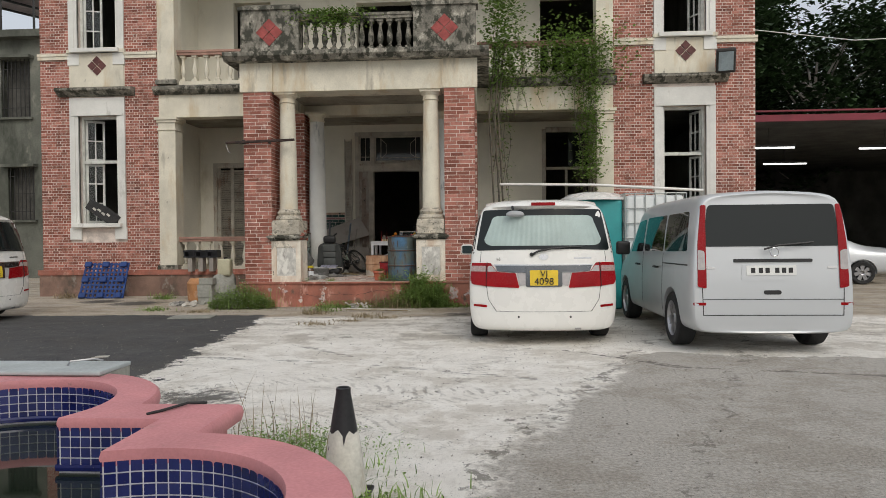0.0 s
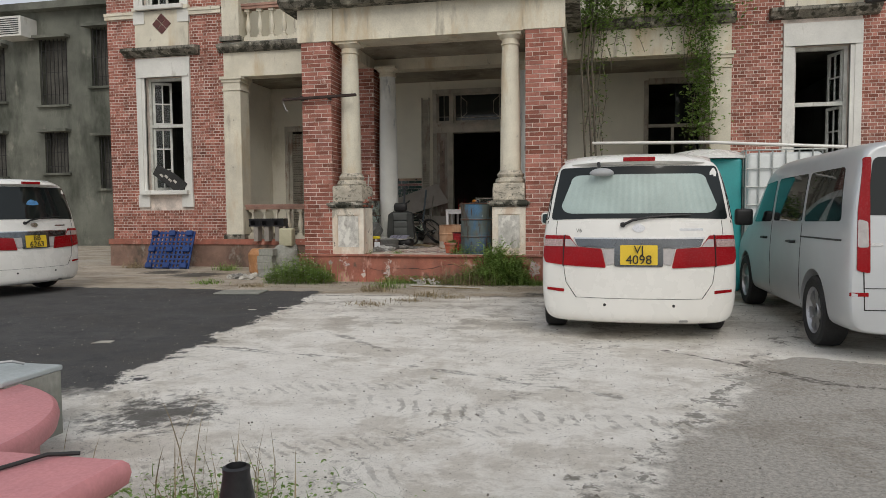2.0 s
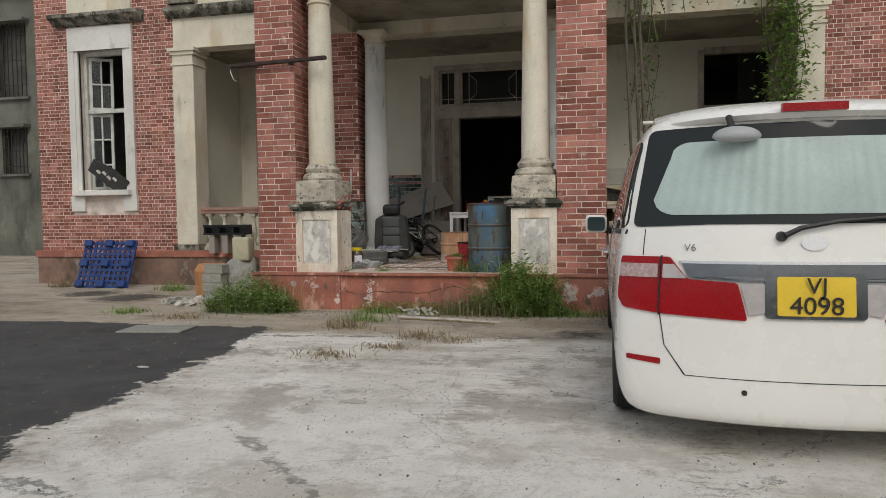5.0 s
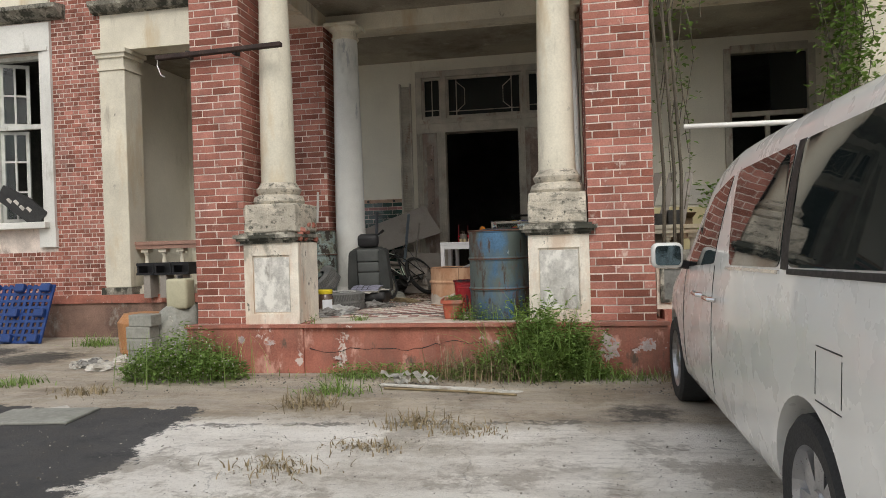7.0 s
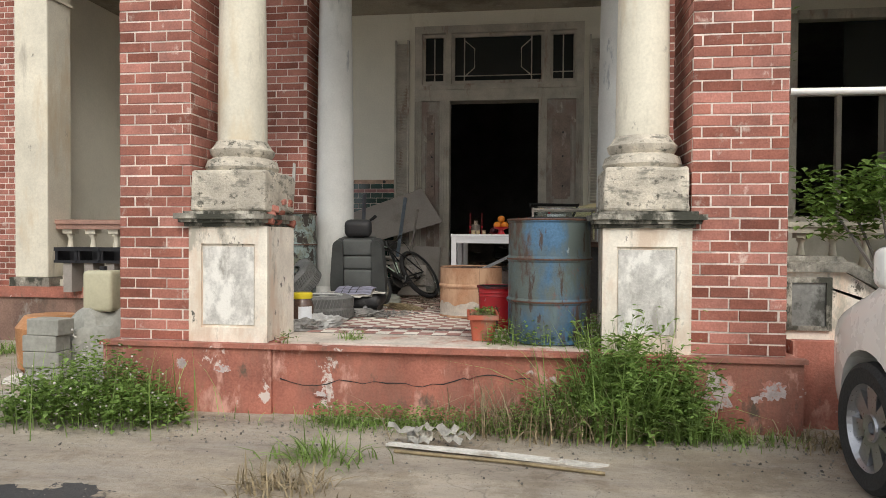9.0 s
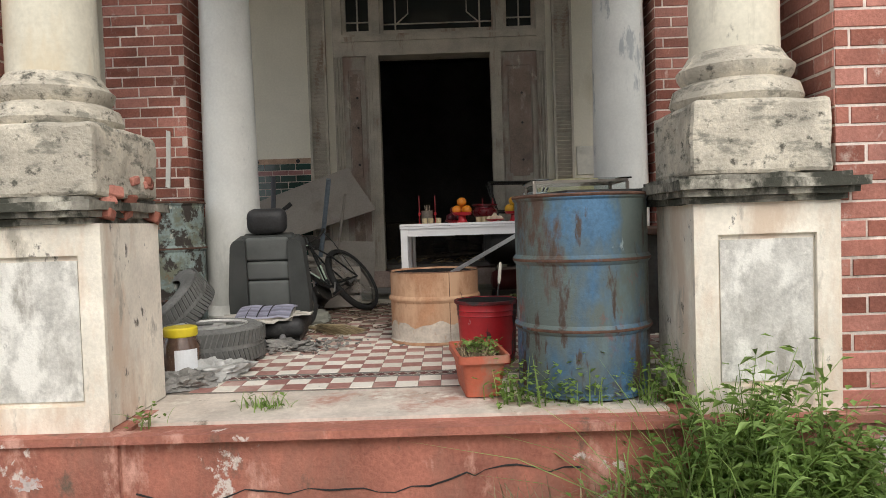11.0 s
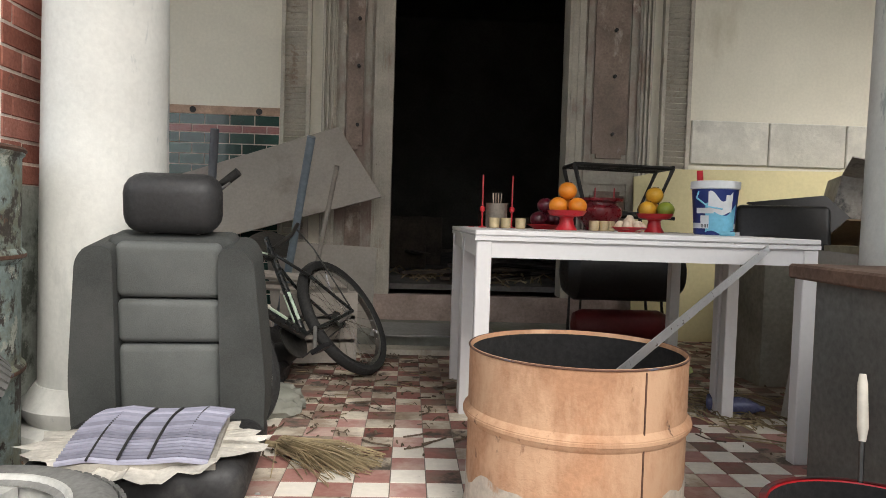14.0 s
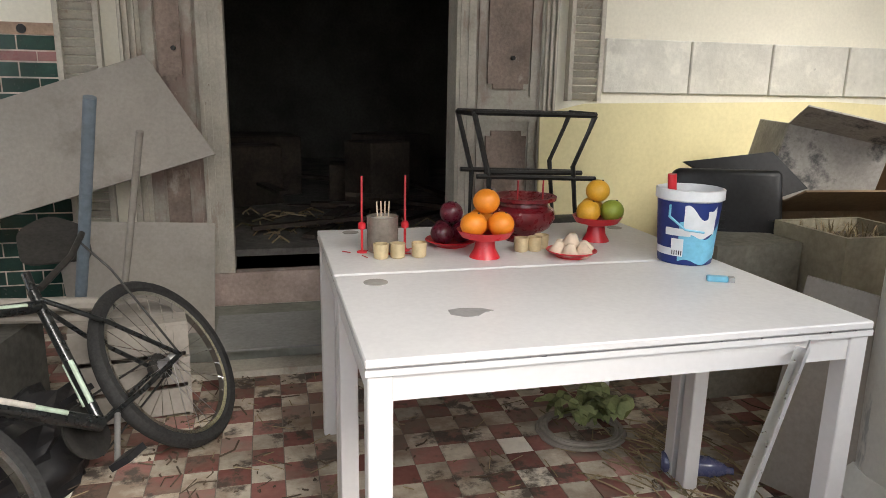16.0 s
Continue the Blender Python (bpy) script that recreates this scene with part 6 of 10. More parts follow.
tagged(part("bead_rows", bm, M_BEAD, mt), "", "", "", "stuff")
bm = BM()
for k in range(1, 5):
    tube(bm, [(-.17 + k * .068 + .03 * i / 26, -.16 + i * .0125, .038 + .025 * math.sin(i / 26 * 3.1)) for i in range(0, 26, 2)], .0035, 5)
part("dark_cord", bm, M_BLACK, mt)
bm = BM()
box(bm, -.165, .185, -.155, .15, .0, .026)
part("mat_underside", bm, M_PAPER, mt)
pp = thing("torn_paper", pose(-3.5, 15.02, FLOOR + .183, 0, 0, 5), "torn crumpled white paper under the mat", "paper")
rnd = random.Random(8)
bm = BM()
ring = []
for i in range(44):
    a = 2 * math.pi * i / 44
    r = 1 + .1 * rnd.uniform(-1, 1)
    x, y = .29 * math.cos(a) * r, .2 * math.sin(a) * r - .01
    ring.append(bm.verts.new((x, y, .008 if y > -.17 else -.03 * rnd.random())))
c = bm.verts.new((0, 0, .012))
for i in range(44):
    bm.faces.new((c, ring[i], ring[(i + 1) % 44]))
bmesh.ops.subdivide_edges(bm, edges=list(bm.edges), cuts=2)
for v in bm.verts:
    v.co.z += .012 * noise.noise(v.co * 16) + .008
part("sheet", bm, M_PAPER, pp)


# tyres
def tyre(m, label, rim=True):
    t = thing("tyre", m, label, "tyre", "scrap tyres")
    bm = BM()
    lathe(bm, [(.185, -.09), (.2, -.1), (.26, -.108), (.292, -.09), (.302, -.06), (.304, 0), (.302, .06), (.292, .09), (.26, .108), (.2, .1), (.185, .09)], seg=56, closed=False)
    part("carcass", bm, mat("scrap_rubber", (0.19, 0.19, 0.18), 0.88, 0.25, 5, 60, 0.4), t, smooth=True)
    bm = BM()
    for k in range(64):
        a = 2 * math.pi * k / 64
        for z0, z1, d in ((-.085, -.012, 1), (.012, .085, -1)):
            m2 = pose(0, 0, 0, 0, 0, math.degrees(a))
            prism(bm, [(-.0105 + d * .012, z0), (.0105 + d * .012, z0), (.0105 - d * .012, z1), (-.0105 - d * .012, z1)], .300, .309, "x", m2)
    part("tread", bm, mat("dusty_tread", (0.13, 0.13, 0.122), 0.9, 0.2), t)
    if rim:
        bm = BM()
        lathe(bm, [(.19, .085), (.203, .108), (.21, .108), (.203, .02), (.19, -.08), (.18, -.08)], seg=48, closed=False)
        lathe(bm, [(.001, .09), (.045, .09), (.05, .08), (.05, .02)], seg=24, closed=False)
        for k in range(5):
            m2 = pose(0, 0, 0, 0, 0, 72 * k + 20)
            prism(bm, [(.03, -.024), (.1, -.02), (.19, -.034), (.195, .034), (.1, .02), (.03, .024)], .055, .088, "z", m2)
        part("rim", bm, mat("grey_rim", (0.55, 0.55, 0.52), 0.6, 0.2, 5, 60, 0.2, metal=0.2), t, "dusty grey five-spoke rim", smooth=False)
        bm = BM()
        lathe(bm, [(.19, -.05), (.001, -.05)], seg=32, closed=False)
        part("rim_well", bm, M_DARKSTEEL, t)
    return t


tyre(pose(-3.69, 14.53, FLOOR + .108), "worn tyre on a five-spoke rim lying flat")
tyre(Matrix.Translation((-4.08, 14.84, FLOOR + .26)) @ Vector((-.45, -.40, .72)).to_track_quat("Z", "Y").to_matrix().to_4x4(), "worn tyre leaning behind the flat one", False)


# jars, bag, debris
def jar(x, y, r, h, label, s=1.0):
    j = thing("jar", pose(x, y, FLOOR, 0, 0, 20), label, "jar")
    bm = BM()
    lathe(bm, [(r * .95, 0), (r, .01), (r, h * .75), (r * .85, h * .86), (r * .8, h)], seg=24)
    part("body", bm, M_JAR, j, "murky clear plastic body", smooth=True)
    bm = BM()
    lathe(bm, [(r * .86, h - .02), (r * .9, h - .015), (r * .9, h + .02), (r * .84, h + .027)], seg=24)
    part("lid", bm, M_LID, j, "bright yellow lid", smooth=True)
    bm = BM()
    n = 8
    for i in range(n):
        a0, a1 = -1.9 + i * .16, -1.9 + (i + 1) * .16
        v = [bm.verts.new((1.012 * r * math.cos(a), 1.012 * r * math.sin(a), z)) for a, z in ((a0, .03), (a1, .03), (a1, h * .68), (a0, h * .68))]
        bm.faces.new(v)
    part("label_sheet", bm, M_PAILWHITE, j, "blank white label")
    return j


jar(-3.66, 14.0, .093, .25, "plastic jar with a yellow lid and white label")
jar(-3.80, 13.85, .045, .2, "small clear bottle with a yellow cap")


def crumple(name, m, sx, sy, sz, material, label, category, seed, amp=.35):
    bm = BM()
    bmesh.ops.create_icosphere(bm, subdivisions=4, radius=1)
    off = Vector((seed * 3.1, seed, 7))
    for v in bm.verts:
        n0 = noise.fractal(v.co * 1.6 + off, 1.0, 2.0, 4)
        rg = abs(noise.noise(v.co * 3.5 + off))
        v.co *= 1 + amp * n0 - amp * .7 * rg
        v.co = Vector((v.co.x * sx, v.co.y * sy, max(-.25, v.co.z) * sz + .25 * sz))
    ob = mesh_object(name, bm, material, True)
    ob.matrix_basis = m
    return tagged(ob, label, category)


M_PLASTICBAG = mat("grey_plastic_bag", (0.45, 0.45, 0.43), 0.35, 0.2, 9, 80, 0.4, 0.004)
crumple("plastic_bag", pose(-3.52, 14.06, FLOOR, 0, 0, 35), .19, .11, .085, M_PLASTICBAG, "crumpled grey plastic bag on the floor", "bag", 2, .5)
crumple("rag_heap", pose(-3.62, 13.86, FLOOR), .16, .12, .07, M_RAG, "heap of grey rags and scraps", "rags", 5, .55)
crumple("white_scrap", pose(-3.78, 13.72, FLOOR), .1, .06, .07, M_PAPER, "white scrap of plaster and paper", "scrap", 7, .55)
rnd = random.Random(12)
bm = BM()
for _ in range(190):
    x, y = rnd.gauss(-3.2, .17), rnd.gauss(14.82, .13)
    s = rnd.uniform(.005, .024)
    q = pose(x, y, FLOOR + .012 + rnd.random() * .03, rnd.uniform(-30, 30), rnd.uniform(-30, 30), rnd.uniform(0, 180))
    prism(bm, [(-s, -s * .6), (s * .4, -s), (s, .3 * s), (.1 * s, s * .8)], -.003, .003, "z", q)
tagged(mesh_object("paper_scraps", bm, M_RAG), "scattered torn paper and plaster flakes by the seat", "debris", kind="stuff")
crumple("grey_cloth", pose(-3.33, 14.83, FLOOR, 0, 0, 10), .2, .12, .055, M_RAG, "flat dirty grey cloth before the seat", "cloth", 9, .6)
br = thing("straw_broom", pose(-3.25, 15.5, FLOOR, 0, 0, -25), "flattened straw broom lying on the tiles", "broom")
bm = BM()
for _ in range(170):
    a, l = rnd.gauss(0, .28), rnd.uniform(.2, .36)
    z = rnd.uniform(.004, .05)
    tube(bm, [(0, rnd.uniform(-.03, .03), z + .01), (l * math.cos(a) * .6, l * math.sin(a) * .6, z), (l * math.cos(a), l * math.sin(a), .006)], .002, 3)
part("bristles", bm, M_STRAW, br)
bm = BM()
tube(bm, [(-.3, 0, .03), (.02, 0, .03)], .012, 8)
part("stick", bm, M_STRAW, br)


# two white tables pushed together
def white_table(x, y, label):
    t = thing("table", pose(x, y, FLOOR), label, "table", "white tables")
    w, d, h = 1.155, .60, .762
    bm = BM()
    box(bm, 0, w, 0, d, h - .018, h)
    bevelled(bm, .003, 1)
    part("tabletop", bm, M_TABLE, t)
    bm = BM()
    box(bm, .001, w - .001, .001, d - .001, h - .021, h - .018)
    part("grey_edge_line", bm, M_RIM, t)
    bm = BM()
    box(bm, .0, w, .0, d, h - .034, h - .021)
    part("underboard", bm, M_TABLE, t)
    for a in ((.05, w - .05, .01, .03), (.05, w - .05, d - .03, d - .01)):
        bm = BM()
        box(bm, a[0], a[1], a[2], a[3], h - .09, h - .034)
        part("apron", bm, M_TABLE, t)
    for a in ((.01, .03), (w - .03, w - .01)):
        bm = BM()
        box(bm, a[0], a[1], .05, d - .05, h - .09, h - .034)
        part("apron", bm, M_TABLE, t)
    for px in (.005, w - .055):
        for py in (.005, d - .055):
            bm = BM()
            box(bm, px, px + .05, py, py + .05, 0, h - .034)
            bevelled(bm, .003, 1)
            leg = part("leg", bm, M_TABLE, t)
            bm = BM()
            box(bm, px + .004, px + .046, py + .004, py + .046, 0, .006)
            part("foot_pad", bm, M_TRIM, leg)
    return t


TZ = FLOOR + .762
M_CAP = mat("grey_cap", (0.38, 0.36, 0.33), 0.6)
TABLES = [white_table(-2.63, 15.46, "plain white table with square legs and worn top"), white_table(-2.63, 16.075, "plain white table pushed against the first one")]
for x, y, r in ((-2.53, 15.98, .032), (-2.52, 16.62, .028), (-1.55, 16.55, .028)):
    bm = BM()
    lathe(bm, [(r, 0), (r, .0015), (r * .6, .002)], seg=24)
    t = TABLES[0 if y < 16.07 else 1]
    o = part("cable_cap", bm, M_CAP, t, "round grey cable cap")
    o.matrix_basis = t.matrix_basis.inverted() @ pose(x, y, TZ)
rnd = random.Random(21)
bm = BM()
prism(bm, [(-.05 + .0, -.01), (-.02, -.035), (.01, -.03), (.03, -.01), (.055, .0), (.03, .022), (-.02, .03), (-.048, .022)], 0, .001, "z")
o = tagged(mesh_object("grey_stain", bm, mat("grey_stain", (0.33, 0.32, 0.31), 0.7)), "dark grey worn spot on the tabletop", "stain")
o.matrix_basis = pose(-2.355, 15.70, TZ)

# offerings
def ball(bm, x, y, z, r, squash=.94):
    bmesh.ops.create_uvsphere(bm, u_segments=20, v_segments=12, radius=r, matrix=pose(x, y, z) @ Matrix.Diagonal((1, 1, squash, 1)))
    return bm


def fruit(x, y, z, r, material, label, group):
    bm = BM()
    ball(bm, 0, 0, 0, r)
    f = thing("fruit", pose(x, y, z), label, "fruit", group)
    part("peel", bm, material, f, smooth=True)
    bm = BM()
    lathe(bm, [(.004, 0), (.003, .003)], seg=8)
    q = part("stem_end", bm, M_BLACK, f)
    q.matrix_basis = pose(.3 * r, -.2 * r, r * .86)
    return f


def red_stand(x, y, r, h, label):
    s = thing("fruit_stand", pose(x, y, TZ), label, "stand", "red stands")
    bm = BM()
    lathe(bm, [(r * .55, 0), (r * .52, .006), (r * .38, h * .3), (r * .34, h * .6), (r * .4, h * .68)], seg=32)
    part("foot", bm, M_REDPLASTIC, s, smooth=True)
    bm = BM()
    lathe(bm, [(r * .4, h * .68), (r * .85, h * .75), (r, h * .98), (r * 1.02, h), (r * .96, h), (r * .82, h * .82), (.001, h * .76)], seg=40, closed=False)
    part("dish", bm, M_REDPLASTIC, s, smooth=True)


red_stand(-2.165, 16.20, .085, .085, "red plastic footed dish holding three oranges")
FR = .04
for k, (dx, dy, dz) in enumerate(((-.043, -.02, 0), (.04, -.025, 0), (-.002, .045, 0), (.0, -.002, .066))):
    fruit(-2.165 + dx, 16.20 + dy, TZ + .085 * .8 + FR + dz - .004, FR, M_ORANGE, "bright orange on the red dish", "oranges")
red_stand(-1.72, 16.36, .082, .085, "red plastic footed dish with mixed citrus")
for (dx, dy, dz), mm, lb in (((-.043, -.02, 0), M_YELLOWFRUIT, "yellow orange on the second red dish"), ((.042, -.022, 0), M_GREENFRUIT, "greenish orange on the second red dish"), ((0, .045, 0), M_YELLOWFRUIT, "yellow orange on the second red dish"), ((-.005, -.002, .066), M_YELLOWFRUIT, "yellow orange on top of the pile")):
    fruit(-1.72 + dx, 16.36 + dy, TZ + .085 * .8 + FR + dz - .004, FR, mm, lb, "citrus pile")


def plate(x, y, r, label):
    p = thing("plate", pose(x, y, TZ), label, "plate", "red plates")
    bm = BM()
    lathe(bm, [(r * .6, 0), (r * .62, .004), (r, .02), (r * .97, .022), (r * .6, .008), (.001, .007)], seg=36, closed=False)
    part("dish", bm, M_REDPLASTIC, p, smooth=True)


plate(-2.225, 16.37, .085, "red plate with dark apples")
for dx, dy, dz in ((-.035, -.02, 0), (.036, .0, 0), (-.01, .045, 0), (0, .005, .062)):
    fruit(-2.225 + dx, 16.37 + dy, TZ + .045 + dz, .038, M_APPLE, "dark red apple on the red plate", "apples")
plate(-1.90, 16.16, .078, "red plate with pale steamed buns")
rnd = random.Random(31)
for k in range(7):
    a = k * 2 * math.pi / 6
    rr = .042 if k < 6 else 0
    bm = BM()
    bmesh.ops.create_cone(bm, segments=9, radius1=.03, radius2=.012, depth=.035, cap_ends=True)
    bevelled(bm, .005, 2)
    o = tagged(mesh_object("bun", bm, M_BUN, True), "pale folded bun on the red plate", "bun", "buns")
    o.matrix_basis = pose(-1.90 + rr * math.cos(a), 16.16 + rr * math.sin(a), TZ + (.03 if k < 6 else .055), rnd.uniform(-20, 20), rnd.uniform(-20, 20), rnd.uniform(0, 90))
# red urn
ur = thing("incense_urn", pose(-1.965, 16.42, TZ), "squat dark red glazed urn with a pale speckled pattern", "urn")
bm = BM()
lathe(bm, [(.06, 0), (.065, .012), (.055, .02), (.09, .045), (.108, .075), (.105, .105), (.085, .12), (.083, .13), (.11, .138), (.112, .15), (.1, .15), (.08, .135), (.001, .125)], seg=44, closed=False)
part("bowl", bm, M_URN, ur, smooth=True)
for dx in (-.02, .07):
    bm = BM()
    tube(bm, [(dx, 0, .12), (dx, .0, .2)], .003, 6)
    part("joss_stick", bm, M_CANDLE, ur)
# tin with joss sticks, candles on wire stands, gold cups
tin = thing("incense_tin", pose(-2.455, 16.33, TZ), "dull tin cup holding incense sticks and ash", "tin")
bm = BM()
lathe(bm, [(.045, 0), (.048, .01), (.048, .105), (.05, .11), (.045, .11), (.044, .09), (.001, .09)], seg=32, closed=False)
part("cup", bm, M_TIN, tin, smooth=True)
bm = BM()
lathe(bm, [(.044, .1), (.02, .106), (.001, .107)], seg=24, closed=False)
part("ash", bm, M_PAPER, tin)
for k in range(4):
    bm = BM()
    tube(bm, [(-.015 + .011 * k, .0, .1), (-.018 + .013 * k, 0, .155)], .0022, 5)
    part("joss_stick", bm, M_BUN, tin)
for dx in (-.065, .068):
    cs = thing("candle_stand", pose(-2.455 + dx, 16.32, TZ), "thin red candle on a red wire stand", "candle", "red candles")
    bm = BM()
    lathe(bm, [(.016, 0), (.016, .004), (.004, .008), (.004, .07), (.012, .075), (.012, .09), (.006, .095)], seg=14)
    part("stand", bm, M_REDPLASTIC, cs, smooth=True)
    bm = BM()
    tube(bm, [(0, 0, .09), (0, 0, .235)], .0035, 6)
    part("candle", bm, M_CANDLE, cs)
for x, y in ((-2.475, 16.235), (-2.425, 16.235), (-2.36, 16.235), (-2.03, 16.25), (-1.985, 16.25), (-1.95, 16.28)):
    c = thing("gold_cup", pose(x, y, TZ), "tiny gold foil tea cup", "cup", "gold cups")
    bm = BM()
    lathe(bm, [(.018, 0), (.022, .004), (.023, .045), (.02, .045), (.018, .01), (.001, .01)], seg=18, closed=False)
    part("cup", bm, M_GOLD, c, smooth=True)
rnd = random.Random(6)
bm = BM()
for _ in range(16):
    x, y, a = rnd.uniform(-2.58, -2.33), rnd.uniform(16.24, 16.33), rnd.uniform(0, 3)
    tube(bm, [(x, y, TZ + .003), (x + .03 * math.cos(a), y + .03 * math.sin(a), TZ + .003)], .0018, 4)
tagged(mesh_object("red_stubs", bm, M_CANDLE), "scattered red incense stubs on the table", "stubs", kind="stuff")

# paint pail
pa = thing("paint_pail", pose(-1.575, 16.06, TZ, 0, 0, 12) @ Matrix.Diagonal((.92, .92, .88, 1)), "blue and white plastic paint pail without its lid", "pail")
bm = BM()
lathe(bm, [(.082, 0), (.086, .01), (.1, .215)], seg=44, closed=False)
lathe(bm, [(.084, .001), (.001, .001)], seg=44, closed=False)
part("body", bm, M_PAILBLUE, pa, smooth=True)
bm = BM()
lathe(bm, [(.1, .213), (.107, .218), (.107, .25), (.1, .252), (.097, .24), (.088, .03), (.001, .03)], seg=44, closed=False)
part("rim", bm, M_PAILWHITE, pa, "white rim", smooth=True)
def wrap(name, a0, a1, lo, hi, material, label, off=.0008, wave=0.0):
    bm = BM()
    n = 14
    low, top = [], []
    for i in range(n + 1):
        a = radians(a0 + (a1 - a0) * i / n)
        for z, lst in ((lo + wave * .3 * math.sin(i * .6), low), (hi + wave * math.sin(i * .45 + 1), top)):
            r = .086 + (.1 - .086) * (z - .01) / .205 + off
            lst.append(bm.verts.new((r * math.cos(a), r * math.sin(a), z)))
    for i in range(n):
        bm.faces.new((low[i], low[i + 1], top[i + 1], top[i]))
    return part(name, bm, material, pa, label, smooth=True)
wrap("cyan_print", -150, -60, .012, .12, M_PAILCYAN, "pale blue printed field", .0008, .03)
wrap("white_print", -142, -78, .1, .18, M_PAILWHITE, "white printed swirl", .0012, .025)
wrap("white_label", -178, -128, .1, .125, M_PAILWHITE, "blank white sticker", .0016)
wrap("bar_label", -164, -140, .03, .09, M_PAILWHITE, "white sticker with dark bars", .0018)
for k in range(5):
    wrap("bar", -162 + k * 4.5, -160 + k * 4.5, .034, .05, M_TRIM, "", .0022)
wrap("logo_shape", -98, -78, .16, .185, M_PAILWHITE, "plain white logo shape", .002)
bm = BM()
tube(bm, [(-.1, -.02, .2), (-.13, -.05, .17), (-.1, -.09, .13), (-.04, -.11, .12)], .004, 6)
part("handle", bm, M_PAILCYAN, pa, "blue plastic handle")
bm = BM()
tube(bm, [(-.075, .0, .2), (-.085, .0, .3)], .014, 10)
part("red_brush_handle", bm, M_REDPLASTIC, pa, "red capped tool standing in the pail", smooth=True)
li = thing("lighter", pose(-1.62, 15.82, TZ + .008, 0, 0, -25), "small blue plastic lighter lying on the table", "lighter")
bm = BM()
box(bm, -.035, .02, -.011, .011, -.008, .008)
bevelled(bm, .004, 2)
part("body", bm, M_PAILCYAN, li)
bm = BM()
box(bm, .021, .036, -.01, .01, -.007, .007)
part("cap", bm, M_STEEL, li)
# aluminium angle bar leaning from the burner to the table
foot = Vector((-2.465, 14.815, .824))
an = Vector((-1.675, 15.445, 1.205)) - foot
bar = thing("angle_bar", Matrix.Translation(foot) @ an.to_track_quat("Z", "Y").to_matrix().to_4x4(), "bright aluminium angle bar leaning on the table edge", "bar")
bm = BM()
prism(bm, [(-.014, -.014), (.014, -.014), (.014, -.011), (-.011, -.011), (-.011, .014), (-.014, .014)], 0, an.length, "z")
part("profile", bm, mat("aluminium", (0.68, 0.69, 0.7), 0.35, 0.06, 6, 60, 0.05, metal=0.8), bar)

# compressor and steel frame behind the table
co = thing("air_compressor", pose(-1.6, 17.2, FLOOR), "old air compressor with a black tank on a red base", "compressor")
bm = BM()
lathe(bm, [(.02, -.36), (.12, -.34), (.17, -.28), (.17, .28), (.12, .34), (.02, .36)], m=pose(0, 0, .52, 0, 90, 0), seg=28)
part("tank", bm, M_TUBE, co, smooth=True)
bm = BM()
for k in range(5):
    tube(bm, [(.32, .03 * k * math.cos(a), .52 + .03 * k * math.sin(a)) for a in [i * math.pi / 10 for i in range(20)]], .004, 5, True)
part("fan_guard", bm, M_DARKSTEEL, co)
bm = BM()
lathe(bm, [(.02, -.36), (.1, -.34), (.13, -.28), (.13, .28), (.1, .34), (.02, .36)], m=pose(0, 0, .2, 0, 90, 0) @ Matrix.Diagonal((.75, .75, .8, 1)), seg=28)
part("lower_tank", bm, mat("dull_red", (0.13, 0.013, 0.016), 0.5), co, "dull red lower tank", smooth=True)
for s in (-.25, .25):
    bm = BM()
    box(bm, s - .02, s + .02, -.12, .12, 0, .1)
    part("foot", bm, M_DARKSTEEL, co)
fr = thing("folding_stand", pose(-1.57, 17.5, FLOOR), "dark folding steel stand with crossed bars", "stand")
def bar3(name, *pts):
    bm = BM()
    tube(bm, pts, .013, 6)
    part(name, bm, M_DARKSTEEL, fr)
for y in (-.17, .12):
    bar3("top_bar", (-.3, y, 1.15), (.3, y, 1.14))
    bar3("lower_bar", (-.28, y, .86), (.32, y, .84))
    bar3("leg", (-.3, y, 1.15), (-.22, y, .85), (-.24, y, 0))
    bar3("leg", (.3, y, 1.14), (.2, y, .9), (.3, y, 0))
for x in (-.3, .3):
    bar3("end_bar", (x, -.17, 1.145), (x, .12, 1.145))
bar3("brace", (-.3, -.17, 1.15), (.3, .12, 1.14))
bar3("brace", (-.3, .12, 1.15), (.3, -.17, 1.14))
bar3("shelf_bar", (-.22, -.1, .87), (.28, -.1, .86))

# grey cabinet with a glass tank, brown post
cb = thing("metal_cabinet", pose(-1.44, 14.72, FLOOR), "dirty grey sheet-metal cabinet with a rusty top", "cabinet")
bm = BM()
box(bm, -.30, .5, -.42, .32, .12, .66)
part("carcass", bm, mat("grey_sheet", (0.12, 0.122, 0.115), 0.65, 0.25, 3, 50, 0.2, spots=[((0.1, 0.06, 0.04), 4, 0.58, 0.7, 0.4)]), cb)
bm = BM()
box(bm, -.36, .55, -.47, .36, .66, .70)
bevelled(bm, .006, 1)
part("worktop", bm, mat("rusty_top", (0.14, 0.085, 0.06), 0.8, 0.3, 5, 60, 0.3), cb, "rusty worktop")
for x in (-.27, .46):
    for y in (-.39, .29):
        bm = BM()
        box(bm, x - .02, x + .02, y - .02, y + .02, 0, .12)
        part("leg", bm, M_DARKSTEEL, cb)
tk = thing("glass_tank", pose(-1.53, 14.44, FLOOR + .70), "small glass display case holding green bottles", "tank")
M_TANKGLASS = glass("tank_glass", (0.85, 0.9, 0.88), 0.02)
W0, W1, D0, D1, HH = -.28, .22, -.19, .21, .255
bm = BM()
for x in (W0, W1):
    for y in (D0, D1):
        box(bm, x - .008, x + .008, y - .008, y + .008, 0, HH)
